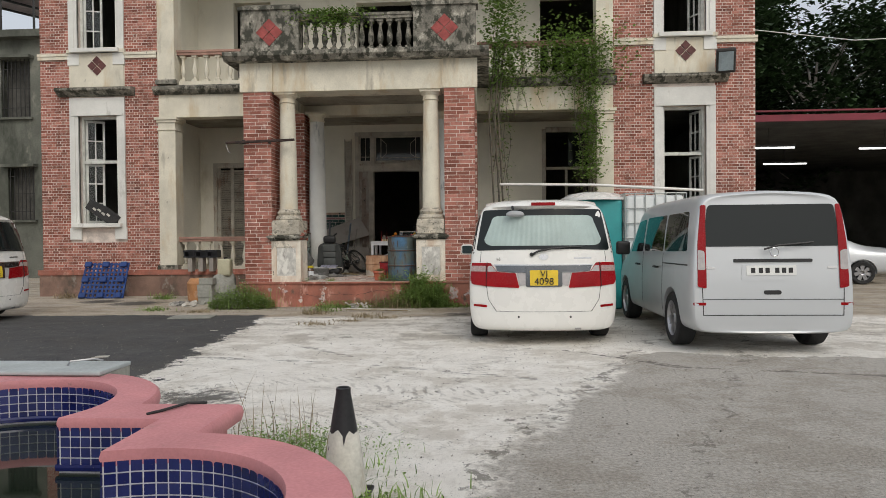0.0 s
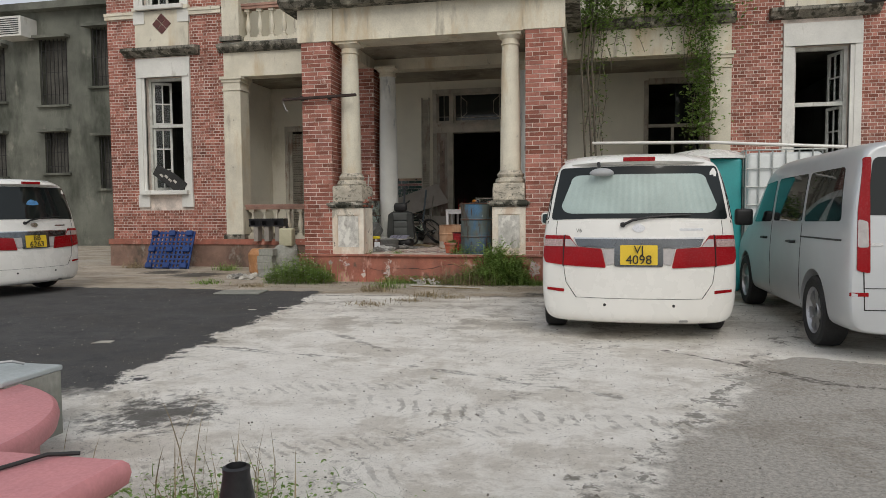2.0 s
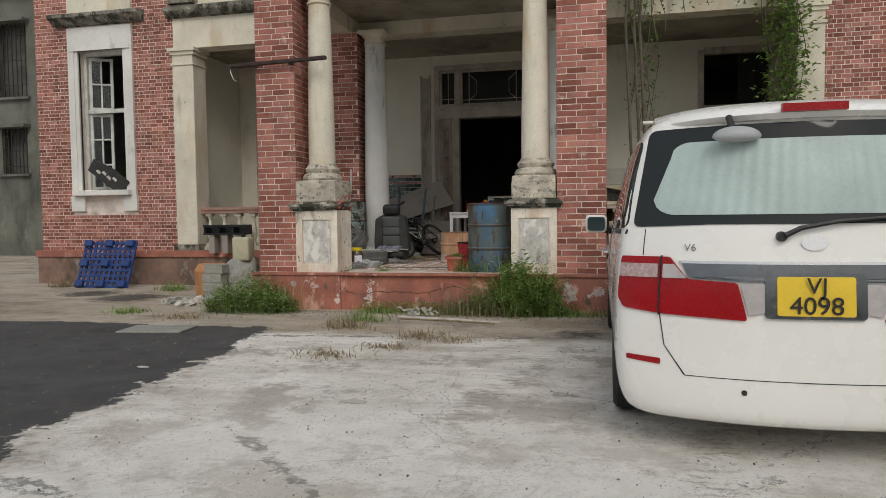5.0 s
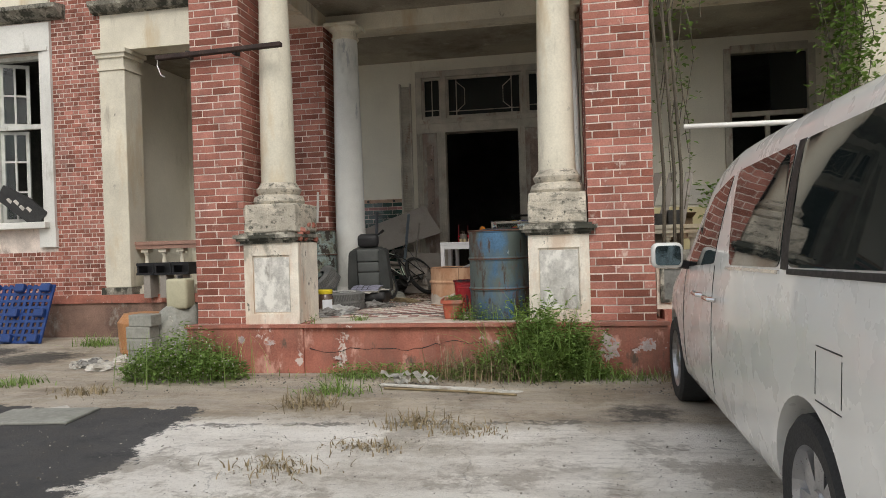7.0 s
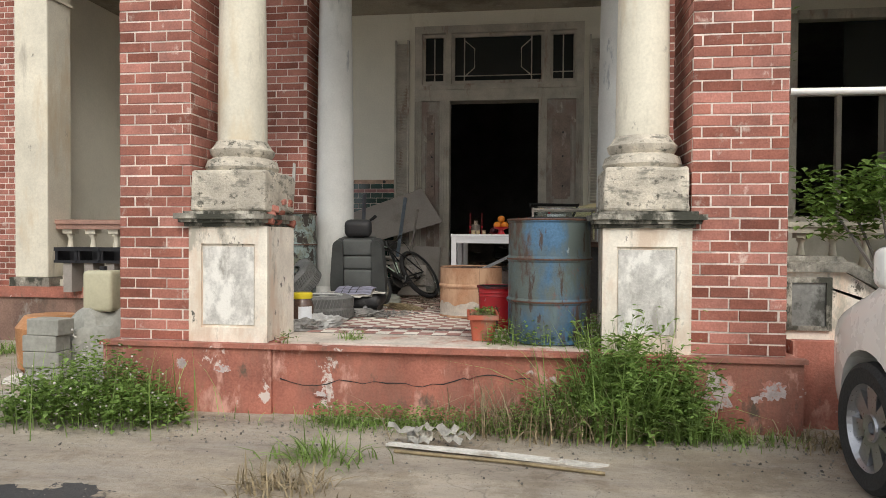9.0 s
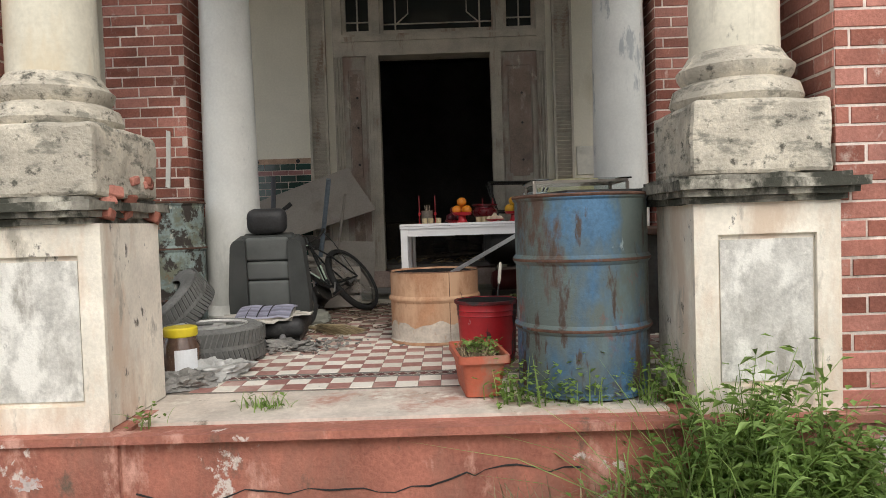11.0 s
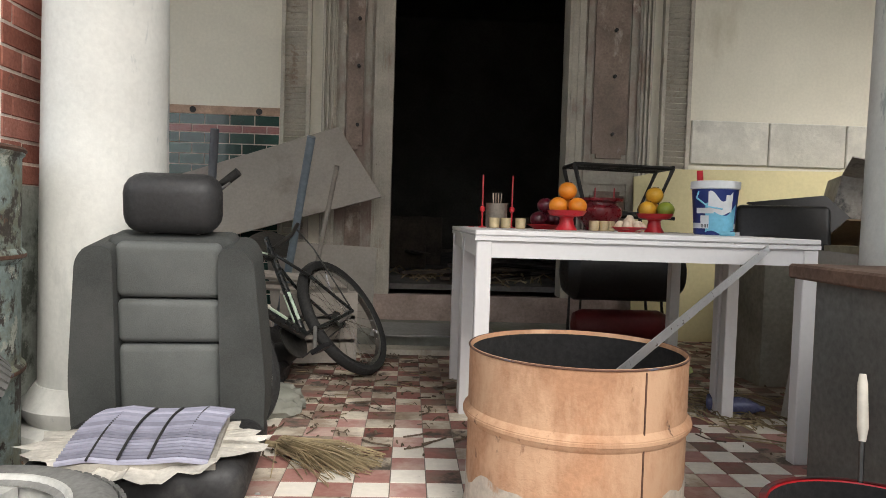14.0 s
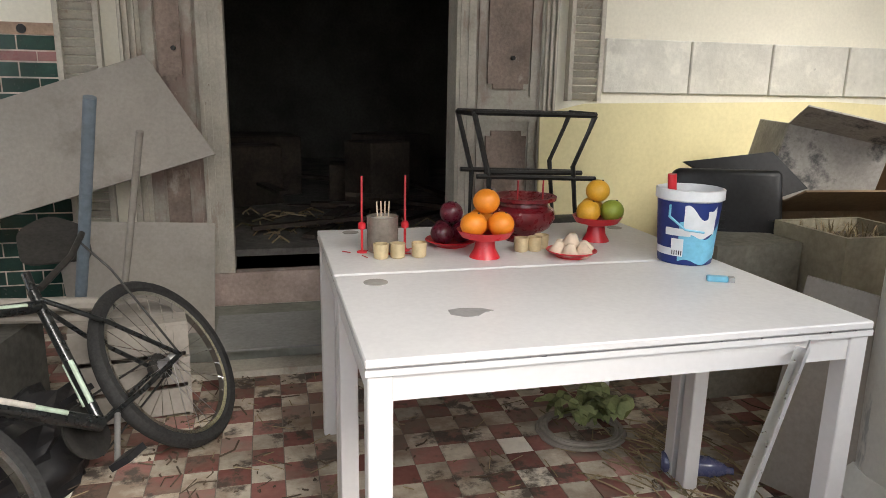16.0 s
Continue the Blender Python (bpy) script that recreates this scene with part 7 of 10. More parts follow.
for z in (0, HH):
    for y in (D0, D1):
        box(bm, W0 + .008, W1 - .008, y - .008, y + .008, z, z + .014)
    for x in (W0, W1):
        box(bm, x - .008, x + .008, D0 + .008, D1 - .008, z, z + .014)
part("frame", bm, M_TIN, tk)
for b in ((W0 + .008, W1 - .008, D0 - .002, D0 + .002), (W0 - .002, W0 + .002, D0 + .008, D1 - .008), (W0 + .008, W1 - .008, D1 - .002, D1 + .002)):
    bm = BM()
    box(bm, *b, .014, HH)
    o = part("pane", bm, M_TANKGLASS, tk)
    o.visible_shadow = False
bm = BM()
box(bm, W0 - .02, W1 + .02, D0 - .02, D1 + .02, HH + .014, HH + .022)
part("top_pane", bm, M_TANKGLASS, tk).visible_shadow = False
M_BOTTLE = mat("green_bottle", (0.03, 0.22, 0.12), 0.2, 0.2, 8, 50, 0.02, coat=0.6)
for k, (dx, dz, red) in enumerate(((-.08, .06, 0), (.02, .05, 0), (.11, .06, 0), (-.03, .14, 0), (.07, .13, 0), (-.12, .15, 1), (-.02, .165, 1))):
    b = thing("bottle", pose(-1.56 + dx, 14.4, FLOOR + .70 + dz, 90), "red capped bottle inside the case" if red else "green glass bottle lying inside the case", "bottle", "case bottles")
    bm = BM()
    lathe(bm, [(.02, -.1), (.04, -.09), (.042, .06), (.015, .1), (.015, .14)], seg=18)
    part("glass", bm, M_REDPLASTIC if red else M_BOTTLE, b, smooth=True)
po = thing("steel_post", pose(-1.865, 14.47, FLOOR), "rusty brown square steel post", "post")
bm = BM()
box(bm, -.028, .028, -.028, .028, 0, .74)
part("tube", bm, mat("brown_rust", (0.1, 0.045, 0.03), 0.75, 0.3, 8, 60, 0.3), po)
bm = BM()
for dx in (-.015, .02):
    tube(bm, [(dx, -.03, .74), (dx, -.03, .80)], .007, 8)
part("bolt", bm, M_STEEL, po)

# leaning boards, pipes and shovel by the door
def leaning(name, poly, thick, m, material, label):
    bm = BM()
    prism(bm, poly, 0, thick, "y")
    ob = tagged(mesh_object(name, bm, material), label, "board")
    ob.matrix_basis = m
    return ob


leaning("plywood_board", [(0, .0), (.30, -.47), (-1.5, -1.02), (-1.7, -.85), (-1.65, -.60)], .014, pose(-3.33, 17.86, 1.86, -14), M_PLY, "large grey plywood sheet leaning against the door")
leaning("plywood_board", [(0, 0), (.72, -.03), (.70, -.60), (.1, -.66)], .012, pose(-3.77, 17.75, 1.10, -16), M_PLY, "second grey plywood sheet leaning lower")
bm = BM()
box(bm, -3.06, -2.3, 17.3, 17.8, .567, .577)
tagged(mesh_object("step_board", bm, mat("grey_board", (0.3, 0.3, 0.29), 0.85, 0.15)), "flat grey board lying on the door step", "board")
bm = BM()
box(bm, -3.45, -1.6, 17.22, 17.36, FLOOR, FLOOR + .03)
tagged(mesh_object("timber_lath", bm, M_WOOD), "dirty timber lath along the step", "lath")
for a, b, r, mt_, nm in (((-3.62, 17.3, FLOOR), (-3.37, 16.9, 1.68), .022, mat("blue_grey_pipe", (0.16, 0.2, 0.24), 0.5, 0.2), "blue-grey steel pipe leaning on the boards"), ((-3.5, 17.5, FLOOR), (-3.26, 17.15, 1.55), .014, M_PLY, "worn wooden pole leaning on the boards"), ((-4.1, 17.5, FLOOR), (-3.98, 17.3, 1.75), .025, mat("grey_pipe", (0.13, 0.14, 0.16), 0.6, 0.2), "dark grey pipe leaning by the tiles")):
    bm = BM()
    tube(bm, [a, [(p + q) / 2 + .004 for p, q in zip(a, b)], b], r, 12)
    tagged(mesh_object("leaning_pipe", bm, mt_, True), nm, "pipe", "leaning pipes")
sv = thing("shovel", pose(-3.62, 17.25, 1.02, -62, 0, 20), "black shovel blade among the boards", "shovel")
bm = BM()
prism(bm, rounded([(-.13, 0), (.13, 0), (.13, .22), (0, .32), (-.13, .22)], .06), -.004, .004, "y")
part("blade", bm, M_DARKSTEEL, sv)
for k, (a, b) in enumerate((((-4.25, 16.75, .98), (-3.42, 16.95, .93)), ((-4.3, 16.85, .92), (-3.35, 17.0, .86)))):
    bm = BM()
    tube(bm, [a, ((a[0] + b[0]) / 2, (a[1] + b[1]) / 2 + .02, (a[2] + b[2]) / 2 + .015), b], .025, 9)
    tagged(mesh_object("wooden_branch", bm, M_PLY, True), "rough wooden pole lying across the junk", "pole", "poles")
cr = thing("grey_crate", pose(-3.33, 17.0, FLOOR, 0, 0, 10), "dusty grey slatted crate under the poles", "crate")
for z in (.02, .145, .27):
    for y in (-.15, .14):
        bm = BM()
        box(bm, -.2, .2, y, y + .012, z, z + .105)
        part("slat", bm, M_PLY, cr)
for x in (-.2, .19):
    bm = BM()
    box(bm, x, x + .012, -.138, .138, 0, .375)
    part("end_board", bm, M_PLY, cr)
bm = BM()
box(bm, -.2, .2, -.15, .152, .376, .388)
part("top_board", bm, M_PLY, cr)
bm = BM()
box(bm, -.3, .3, -.2, .2, 0, .36)
o = tagged(mesh_object("wooden_box", bm, M_DARKROOM), "dark wooden box beside the boards", "box")
o.matrix_basis = pose(-4.0, 17.0, FLOOR, 0, 0, -8)

# right of the door: cartons, monitor, basket, shelf boards
def carton(x, y, z, sx, sy, sz, rx, ry, rz, material, label):
    bm = BM()
    box(bm, -sx, sx, -sy, sy, 0, sz)
    bevelled(bm, .004, 1)
    o = thing("carton", pose(x, y, z, rx, ry, rz), label, "carton", "cartons")
    part("body", bm, material, o)
    bm = BM()
    box(bm, -.025, .025, -sy - .001, sy + .001, sz, sz + .001)
    part("tape", bm, M_PLY, o)
    bm = BM()
    box(bm, -sx, sx, -.004, .004, 0, sy * .8, pose(0, -sy, sz, 65))
    part("flap", bm, material, o)


M_MOULD = mat("mouldy_card", (0.42, 0.4, 0.37), 0.9, 0.2, 5, 60, 0.3, spots=[((0.12, 0.12, 0.12), 5, 0.55, 0.65, 1)])
carton(.05, 17.35, FLOOR, .55, .4, .72, 0, 0, -6, M_CARD, "large brown carton standing by the wall")
carton(-.1, 17.3, FLOOR + .72, .24, .26, .36, 0, 12, -24, M_MOULD, "mouldy grey carton stacked on top")
carton(.5, 17.2, FLOOR + .72, .2, .2, .3, 0, 0, 12, M_CARD, "brown carton at the back of the pile")
mo = thing("old_monitor", pose(-.86, 16.75, FLOOR), "black plastic monitor back resting on a tub", "monitor")
bm = BM()
cushion(bm, -.24, .24, -.05, .05, .60, .95, .035, pose(0, 0, 0, -14, 0, -18))
part("shell", bm, M_TUBE, mo, smooth=True)
bm = BM()
for k in range(5):
    box(bm, -.14, -.02, -.062, -.052, .68 + k * .02, .69 + k * .02, pose(0, 0, 0, -14, 0, -18))
part("vent_slots", bm, M_BLACK, mo)
bm = BM()
box(bm, -.2, .2, -.15, .15, 0, .66)
part("tub", bm, mat("dirty_tub", (0.32, 0.3, 0.24), 0.8, 0.25), mo, "dirty pale tub below")
bx = thing("planting_box", pose(-.42, 16.6, FLOOR), "cracked beige box filled with dry straw", "box")
bm = BM()
wall_t = .02
M_BEIGE = mat("beige_box", (0.4, 0.36, 0.26), 0.85, 0.2)
bm.free()
for b in ((-.22, .22, -.2, -.18), (-.22, .22, .18, .2), (-.22, -.2, -.18, .18), (.2, .22, -.18, .18)):
    bm = BM()
    box(bm, *b, 0, .72)
    part("side_board", bm, M_BEIGE, bx)
rnd = random.Random(17)
bm = BM()
box(bm, -.2, .2, -.18, .18, .0, .66)
part("fill", bm, M_SOIL, bx)
bm = BM()
blades(bm, 160, lambda: (rnd.uniform(-.18, .18), rnd.uniform(-.16, .16), .66), .1, rnd, 1.4, .003)
part("straw", bm, M_STRAW, bx)
bm = BM()
prism(bm, [(-.3, 0), (.12, .05), (.3, -.12), (.05, -.2)], 0, .03, "y")
o = tagged(mesh_object("plastic_cowl", bm, M_TUBE), "broken black plastic cowl on the pile", "cowl")
o.matrix_basis = pose(-.62, 17.05, 1.42, -10, 0, -10)
rk = thing("wooden_rack", pose(.0, 16.25, FLOOR), "rough grey timber rack of leaning planks", "rack")
for k, (x, dx) in enumerate(((-.28, .42), (-.05, .38), (.25, .3))):
    bm = BM()
    prism(bm, [(x, 0), (x + .1, 0), (x + .1 + dx, 1.6), (x + dx, 1.6)], -.02 + .06 * k, .01 + .06 * k, "y")
    part("plank", bm, M_PLY, rk)
bm = BM()
box(bm, -.2, .6, -.1, .2, .85, .89)
part("shelf", bm, M_PLY, rk)
for k in range(3):
    bm = BM()
    box(bm, -.15 + .22 * k, .03 + .22 * k, -.06, .14, .89, 1.02 + .04 * k)
    bevelled(bm, .006, 1)
    o = tagged(mesh_object("small_tin", bm, M_DARKSTEEL), "dark tin standing on the rack shelf", "tin", "rack tins")
    o.matrix_basis = pose(.0, 16.25, FLOOR)
bd = tagged(mesh_object("hardboard_sheet", prism(BM(), [(0, 0), (.9, .05), (.9, .66), (.05, .7)], 0, .012, "y"), M_PLY), "brown hardboard sheet standing beside the table", "board")
bd.matrix_basis = pose(-1.28, 16.0, FLOOR + .02, -6, 0, -72)

# on the floor under the table
cc = thing("cable_coil", pose(-1.68, 16.45, FLOOR), "coil of dusty grey cable on the tiles", "cable")
rnd = random.Random(2)
for k in range(9):
    bm = BM()
    r = .13 + .009 * (k % 5) + rnd.uniform(-.005, .005)
    tube(bm, [(r * math.cos(a) + rnd.uniform(-.004, .004), r * math.sin(a) * .95, .008 + .012 * (k // 5) + .003 * math.sin(3 * a)) for a in [i * math.pi / 16 for i in range(32)]], .006, 6, True)
    part("loop", bm, M_PLY, cc)
cbg = thing("cabbage_leaves", pose(-1.66, 16.45, FLOOR + .025) @ Matrix.Diagonal((1.35, 1.35, 1.1, 1)), "wilting green leaf vegetable lying in the coil", "vegetable")
M_CABB = mat("cabbage_leaf", (0.4, 0.47, 0.2), 0.6, 0.25, 8, 60, 0.2, pieces=0.35)
for k in range(14):
    bm = BM()
    g = []
    for i in range(6):
        row = []
        for j in range(5):
            u, v = i / 5, (j - 2) / 2
            w = .045 * math.sin(math.pi * min(1, u * .85 + .12))
            row.append(bm.verts.new((u * .1, v * w, .05 * u * (1 - u) * 3 + .012 * math.sin(9 * u + 5 * v + k))))
        g.append(row)
    for a, b in zip(g, g[1:]):
        for j in range(4):
            bm.faces.new((a[j], b[j], b[j + 1], a[j + 1]))
    o = part("leaf", bm, M_CABB, cbg, smooth=True)
    o.matrix_basis = pose(rnd.uniform(-.1, .1), rnd.uniform(-.06, .06), rnd.uniform(0, .05), 0, rnd.uniform(-45, -5), rnd.uniform(0, 360))
bt = thing("plastic_bottle", pose(-1.44, 16.08, FLOOR + .04, 90, 0, 60), "crushed blue plastic bottle lying on the floor", "bottle")
bm = BM()
lathe(bm, [(.03, -.11), (.038, -.1), (.033, -.03), (.038, .04), (.02, .09), (.012, .1), (.012, .12)], seg=18)
part("body", bm, mat("blue_pet", (0.12, 0.13, 0.25), 0.25, 0.2), bt, smooth=True)
rnd = random.Random(77)
bm = BM()
for _ in range(130):
    x, y = rnd.gauss(-1.42, .16), rnd.gauss(16.12, .2)
    a, l = rnd.gauss(1.9, .5), rnd.uniform(.06, .22)
    tube(bm, [(x, y, FLOOR + .006), (x + l * .5 * math.cos(a), y + l * .5 * math.sin(a), FLOOR + rnd.uniform(.005, .03)), (x + l * math.cos(a), y + l * math.sin(a), FLOOR + .006)], .003, 3)
for _ in range(120):
    x, y = rnd.uniform(-3.4, -1.3), rnd.uniform(15.9, 17.3)
    a, l = rnd.uniform(0, 6.3), rnd.uniform(.02, .12)
    tube(bm, [(x, y, FLOOR + .004), (x + l * math.cos(a), y + l * math.sin(a), FLOOR + .005)], .002, 3)
tagged(mesh_object("straw_litter", bm, M_STRAW), "dry stalks and dust littering the floor", "litter", kind="stuff")


# bicycle
def bicycle():
    bk = thing("bicycle", pose(-3.10, 16.42, FLOOR, 0, 0, 0), "black and green mountain bicycle leaning on the junk", "bicycle")
    ax = Vector((-.381, -.925, 0)).normalized()
    tilt = Matrix.Rotation(radians(33.5), 4, ax)
    side = Vector((0, 0, 1)).cross(ax)
    base = Matrix((( ax.x, side.x, 0, 0), (ax.y, side.y, 0, 0), (ax.z, side.z, 1, 0), (0, 0, 0, 1)))
    bk.matrix_basis = Matrix.Translation((-3.0, 16.69, FLOOR + .01)) @ tilt @ base
    R = .325
    M_FRAME = mat("black_frame", (0.012, 0.014, 0.015), 0.3, 0.1, 6, 60, 0.02, coat=0.6)
    M_STRIPE = mat("green_white_stripe", (0.55, 0.68, 0.55), 0.4, 0.2, 12, 60, 0.02)
    for x in (0, 1.02):
        w = new("wheel")
        w.parent = bk
        w.matrix_basis = pose(x, 0, R, 90, 0, 0)
        bm = BM()
        lathe(bm, [(R - .045, -.012), (R - .035, -.024), (R - .012, -.026), (R, -.01), (R, .01), (R - .012, .026), (R - .035, .024), (R - .045, .012)], seg=48, closed=False)
        part("tyre", bm, M_TYRE, w, smooth=True)
        bm = BM()
        lathe(bm, [(R - .058, -.012), (R - .04, -.014), (R - .04, .014), (R - .058, .012), (R - .058, -.012)], seg=48, closed=False)
        part("rim", bm, M_CHROME, w, smooth=True)
        bm = BM()
        for k in range(28):
            a = 2 * math.pi * k / 28
            b = a + (.35 if k % 2 else -.35)
            tube(bm, [(.02 * math.cos(b), .02 * math.sin(b), .025 * (1 if k % 4 < 2 else -1)), ((R - .05) * math.cos(a), (R - .05) * math.sin(a), 0)], .0012, 3)
        part("spokes", bm, M_CHROME, w)
        bm = BM()
        lathe(bm, [(.01, -.05), (.022, -.03), (.016, 0), (.022, .03), (.01, .05)], seg=14)
        part("hub", bm, M_STEEL, w, smooth=True)
    bb, st, hd, ht = (.42, 0, .29), (.33, 0, .74), (.86, 0, .64), (.83, 0, .78)
    def t(name, pts, r, m=M_FRAME, label=""):
        bm = BM()
        tube(bm, pts, r, 12)
        return part(name, bm, m, bk, label, smooth=True)
    t("seat_tube", [bb, st], .017)
    dt = t("down_tube", [bb, hd], .023)
    tt = t("top_tube", [(.345, 0, .69), (.6, 0, .75), ht], .019)
    t("head_tube", [hd, ht], .021)
    for s in (-1, 1):
        t("chain_stay", [(0, s * .06, R), (.25, s * .05, .3), bb], .009)
        t("seat_stay", [(0, s * .06, R), (.2, s * .05, .55), (.34, s * .01, .71)], .008)
        t("fork_blade", [(.87, s * .045, .6), (.93, s * .055, .45), (1.02, s * .06, R)], .013)
        t("stripe", [(.52, s * .0215, .375), (.8, s * .0215, .6)], .008, M_STRIPE, "pale green stripe")
    for s in (-1, 1):
        t("stripe", [(.415, s * .012, .36), (.385, s * .012, .5)], .008, M_STRIPE, "pale green stripe")
        t("stripe", [(.40, s * .014, .705), (.5, s * .014, .73)], .007, M_STRIPE, "pale green stripe")
        t("decal", [(.6, s * .0235, .44), (.72, s * .0235, .535)], .009, M_PAPER, "white decal")
    words("POWER", .034, pose(.6, .0215, .748, 0, 9, 180), M_PAPER, tt, "frame_lettering")
    t("seat_post", [st, (.31, 0, .80)], .014, M_FRAME)
    t("carrier_bar", [(.3, 0, .74), (.12, .02, .80), (.02, .03, .86)], .011, M_DARKSTEEL, "bent carrier bar")
    t("carrier_stay", [(.06, .03, .84), (.03, .05, .7), (.0, .06, R)], .004, M_DARKSTEEL)
    t("stem", [ht, (.80, 0, .86), (.85, 0, .9)], .015)
    t("handlebar", [(.80, -.29, .93), (.84, -.12, .90), (.85, 0, .9), (.84, .12, .90), (.80, .29, .93)], .012)
    for s in (-1, 1):
        t("grip", [(.79, s * .31, .932), (.815, s * .2, .92)], .018, M_TYRE)
        t("brake_lever", [(.83, s * .18, .9), (.88, s * .24, .88), (.87, s * .3, .88)], .005, M_STEEL)
    bm = BM()
    for r in (.085, .06):
        lathe(bm, [(r - .012, -.003), (r, -.003), (r, .003), (r - .012, .003)], m=pose(.42, -.06, .29, 90), seg=32)
    part("chainring", bm, M_DARKSTEEL, bk)
    for s in (-1, 1):
        t("crank", [(.42, s * .07, .29), (.42 + s * .12, s * .08, .29 - s * .11)], .009, M_STEEL)
        bm = BM()
        box(bm, -.04, .04, -.035, .035, -.01, .01)
        o = part("pedal", bm, M_TUBE, bk)
        o.matrix_basis = pose(.42 + s * .12, s * .12, .29 - s * .11)
    bm = BM()
    lathe(bm, [(.05, -.02), (.03, .02)], m=pose(0, -.05, R, 90), seg=20)
    part("cassette", bm, M_DARKSTEEL, bk)
    bm = BM()
    for z0 in (.085, -.085):
        tube(bm, [(.42, -.06, .29 + z0), (.0, -.05, R + z0 * .5)], .004, 4)
    part("chain", bm, M_DARKSTEEL, bk)


bicycle()

# ---- the yard ----
# quatrefoil pond with pink coping
PC, P_OFF = Vector((-2.93, 2.33, 0)), 1.5
M_PINK = mat("pink_coping", (0.58, 0.24, 0.25), 0.6, 0.1, 2.5, 60, 0.2, 0.003, spots=[((0.42, 0.2, 0.2), 3, 0.56, 0.75, 1), ((0.3, 0.16, 0.15), 9, 0.68, 0.74, 1)])
M_BLUETILE = mat("blue_mosaic", (0.014, 0.02, 0.12), 0.18, 0.15, 6, 60, 0.03, pieces=0.3, coat=0.5)
M_GROUT = mat("white_grout", (0.6, 0.6, 0.62), 0.8, 0.1, 10, 60, 0.1)


def reach(a, half, r):
    """How far the outline of a square with four round lobes lies from its middle in direction a."""
    c, s = math.cos(a), math.sin(a)
    best = half / max(abs(c), abs(s))
    for k in range(4):
        lx, ly = P_OFF * math.cos(k * math.pi / 2), P_OFF * math.sin(k * math.pi / 2)
        along = c * lx + s * ly
        gap = lx * lx + ly * ly - along * along
        if along > 0 and gap < r * r:
            best = max(best, along + math.sqrt(r * r - gap))
    return best


ANG = sorted({round(2 * math.pi * i / 360, 5) for i in range(360)} | {round(math.pi / 4 + k * math.pi / 2, 5) for k in range(4)})
pond = thing("pond", Matrix.Translation(PC), "quatrefoil garden pond with pink coping and blue mosaic", "pond")


def loop_mesh(rings, closed=True):
    bm = BM()
    vs = [[bm.verts.new((f(a) * math.cos(a), f(a) * math.sin(a), z)) for a in ANG] for f, z in rings]
    for a, b in zip(vs, vs[1:]):
        for i in range(len(ANG)):
            j = (i + 1) % len(ANG)
            bm.faces.new((a[i], a[j], b[j], b[i]))
    return bm


def outer(a):
    return reach(a, 1.53, .95)


def inner(a):
    return reach(a, 1.2, .70)


PT = .345
bm = loop_mesh([(lambda a: inner(a), PT - .07), (lambda a: inner(a) - .01, PT - .03), (lambda a: inner(a), PT), (lambda a: outer(a) - .03, PT + .004), (lambda a: outer(a) - .008, PT - .012), (lambda a: outer(a), PT - .045), (lambda a: outer(a) - .012, PT - .085), (lambda a: outer(a) - .06, PT - .11), (lambda a: outer(a) - .09, PT - .12)])
part("coping", bm, M_PINK, pond, "smooth pink painted coping", smooth=True)
bm = loop_mesh([(lambda a: outer(a) - .1, PT - .115), (lambda a: outer(a) - .1, 0)])
part("outer_wall", bm, M_PINK, pond)
bm = loop_mesh([(lambda a: inner(a) + .001, PT - .02), (lambda a: inner(a) + .001, .005)])
part("inner_wall", bm, M_GROUT, pond, "white grout behind the mosaic")
bm = loop_mesh([(lambda a: inner(a) - .018, .10), (lambda a: inner(a) - .022, .085), (lambda a: inner(a) - .018, .065)])
part("skirting", bm, M_BLUETILE, pond, "dark blue tile band at the waterline")
bm = BM()
bm.faces.new([bm.verts.new((inner(a) * math.cos(a), inner(a) * math.sin(a), .05)) for a in ANG])
bmesh.ops.triangulate(bm, faces=bm.faces)
M_WATER = glass("pond_water", (0.012, 0.018, 0.012), 0.03, dark=True)
part("water", bm, M_WATER, pond, "still dark green water")
# mosaic tiles round the inside
TP = .056
pts = [Vector((inner(a) * math.cos(a), inner(a) * math.sin(a), 0)) for a in ANG]
bm = BM()
box(bm, -TP / 2 + .0036, TP / 2 - .0036, -.004, .004, -TP / 2 + .0036, TP / 2 - .0036)
me_tile = bpy.data.meshes.new("mosaic_tile")
bmesh.ops.recalc_face_normals(bm, faces=bm.faces)
bm.to_mesh(me_tile)
bm.free()
me_tile.materials.append(M_BLUETILE)
more = BM()
spare, made = 0.0, 0
for i in range(len(pts)):
    a, b = pts[i], pts[(i + 1) % len(pts)]
    seg = b - a
    d = -spare
    while d + TP <= seg.length + (.02 if seg.length > .2 else 0) or (seg.length < .2 and d + TP / 2 <= seg.length):
        c = a + seg.normalized() * (d + TP / 2)
        turn = math.degrees(math.atan2(seg.y, seg.x))
        for k in range(4):
            m = pose(c.x, c.y, PT - .045 - (k + .5) * TP, 0, 0, turn)
            if made < 300 and -20 < math.degrees(math.atan2(c.y, c.x)) < 105:
                made += 1
                o = new("mosaic_tile", me_tile)
                o.parent = pond
                o.matrix_basis = m
            else:
                vs = [more.verts.new(m @ v.co) for v in me_tile.vertices]
                for f in me_tile.polygons:
                    more.faces.new([vs[q] for q in f.vertices])
        d += TP
    spare = seg.length - d
tagged(part("mosaic_rest", more, M_BLUETILE, pond), "", "", "", "stuff")
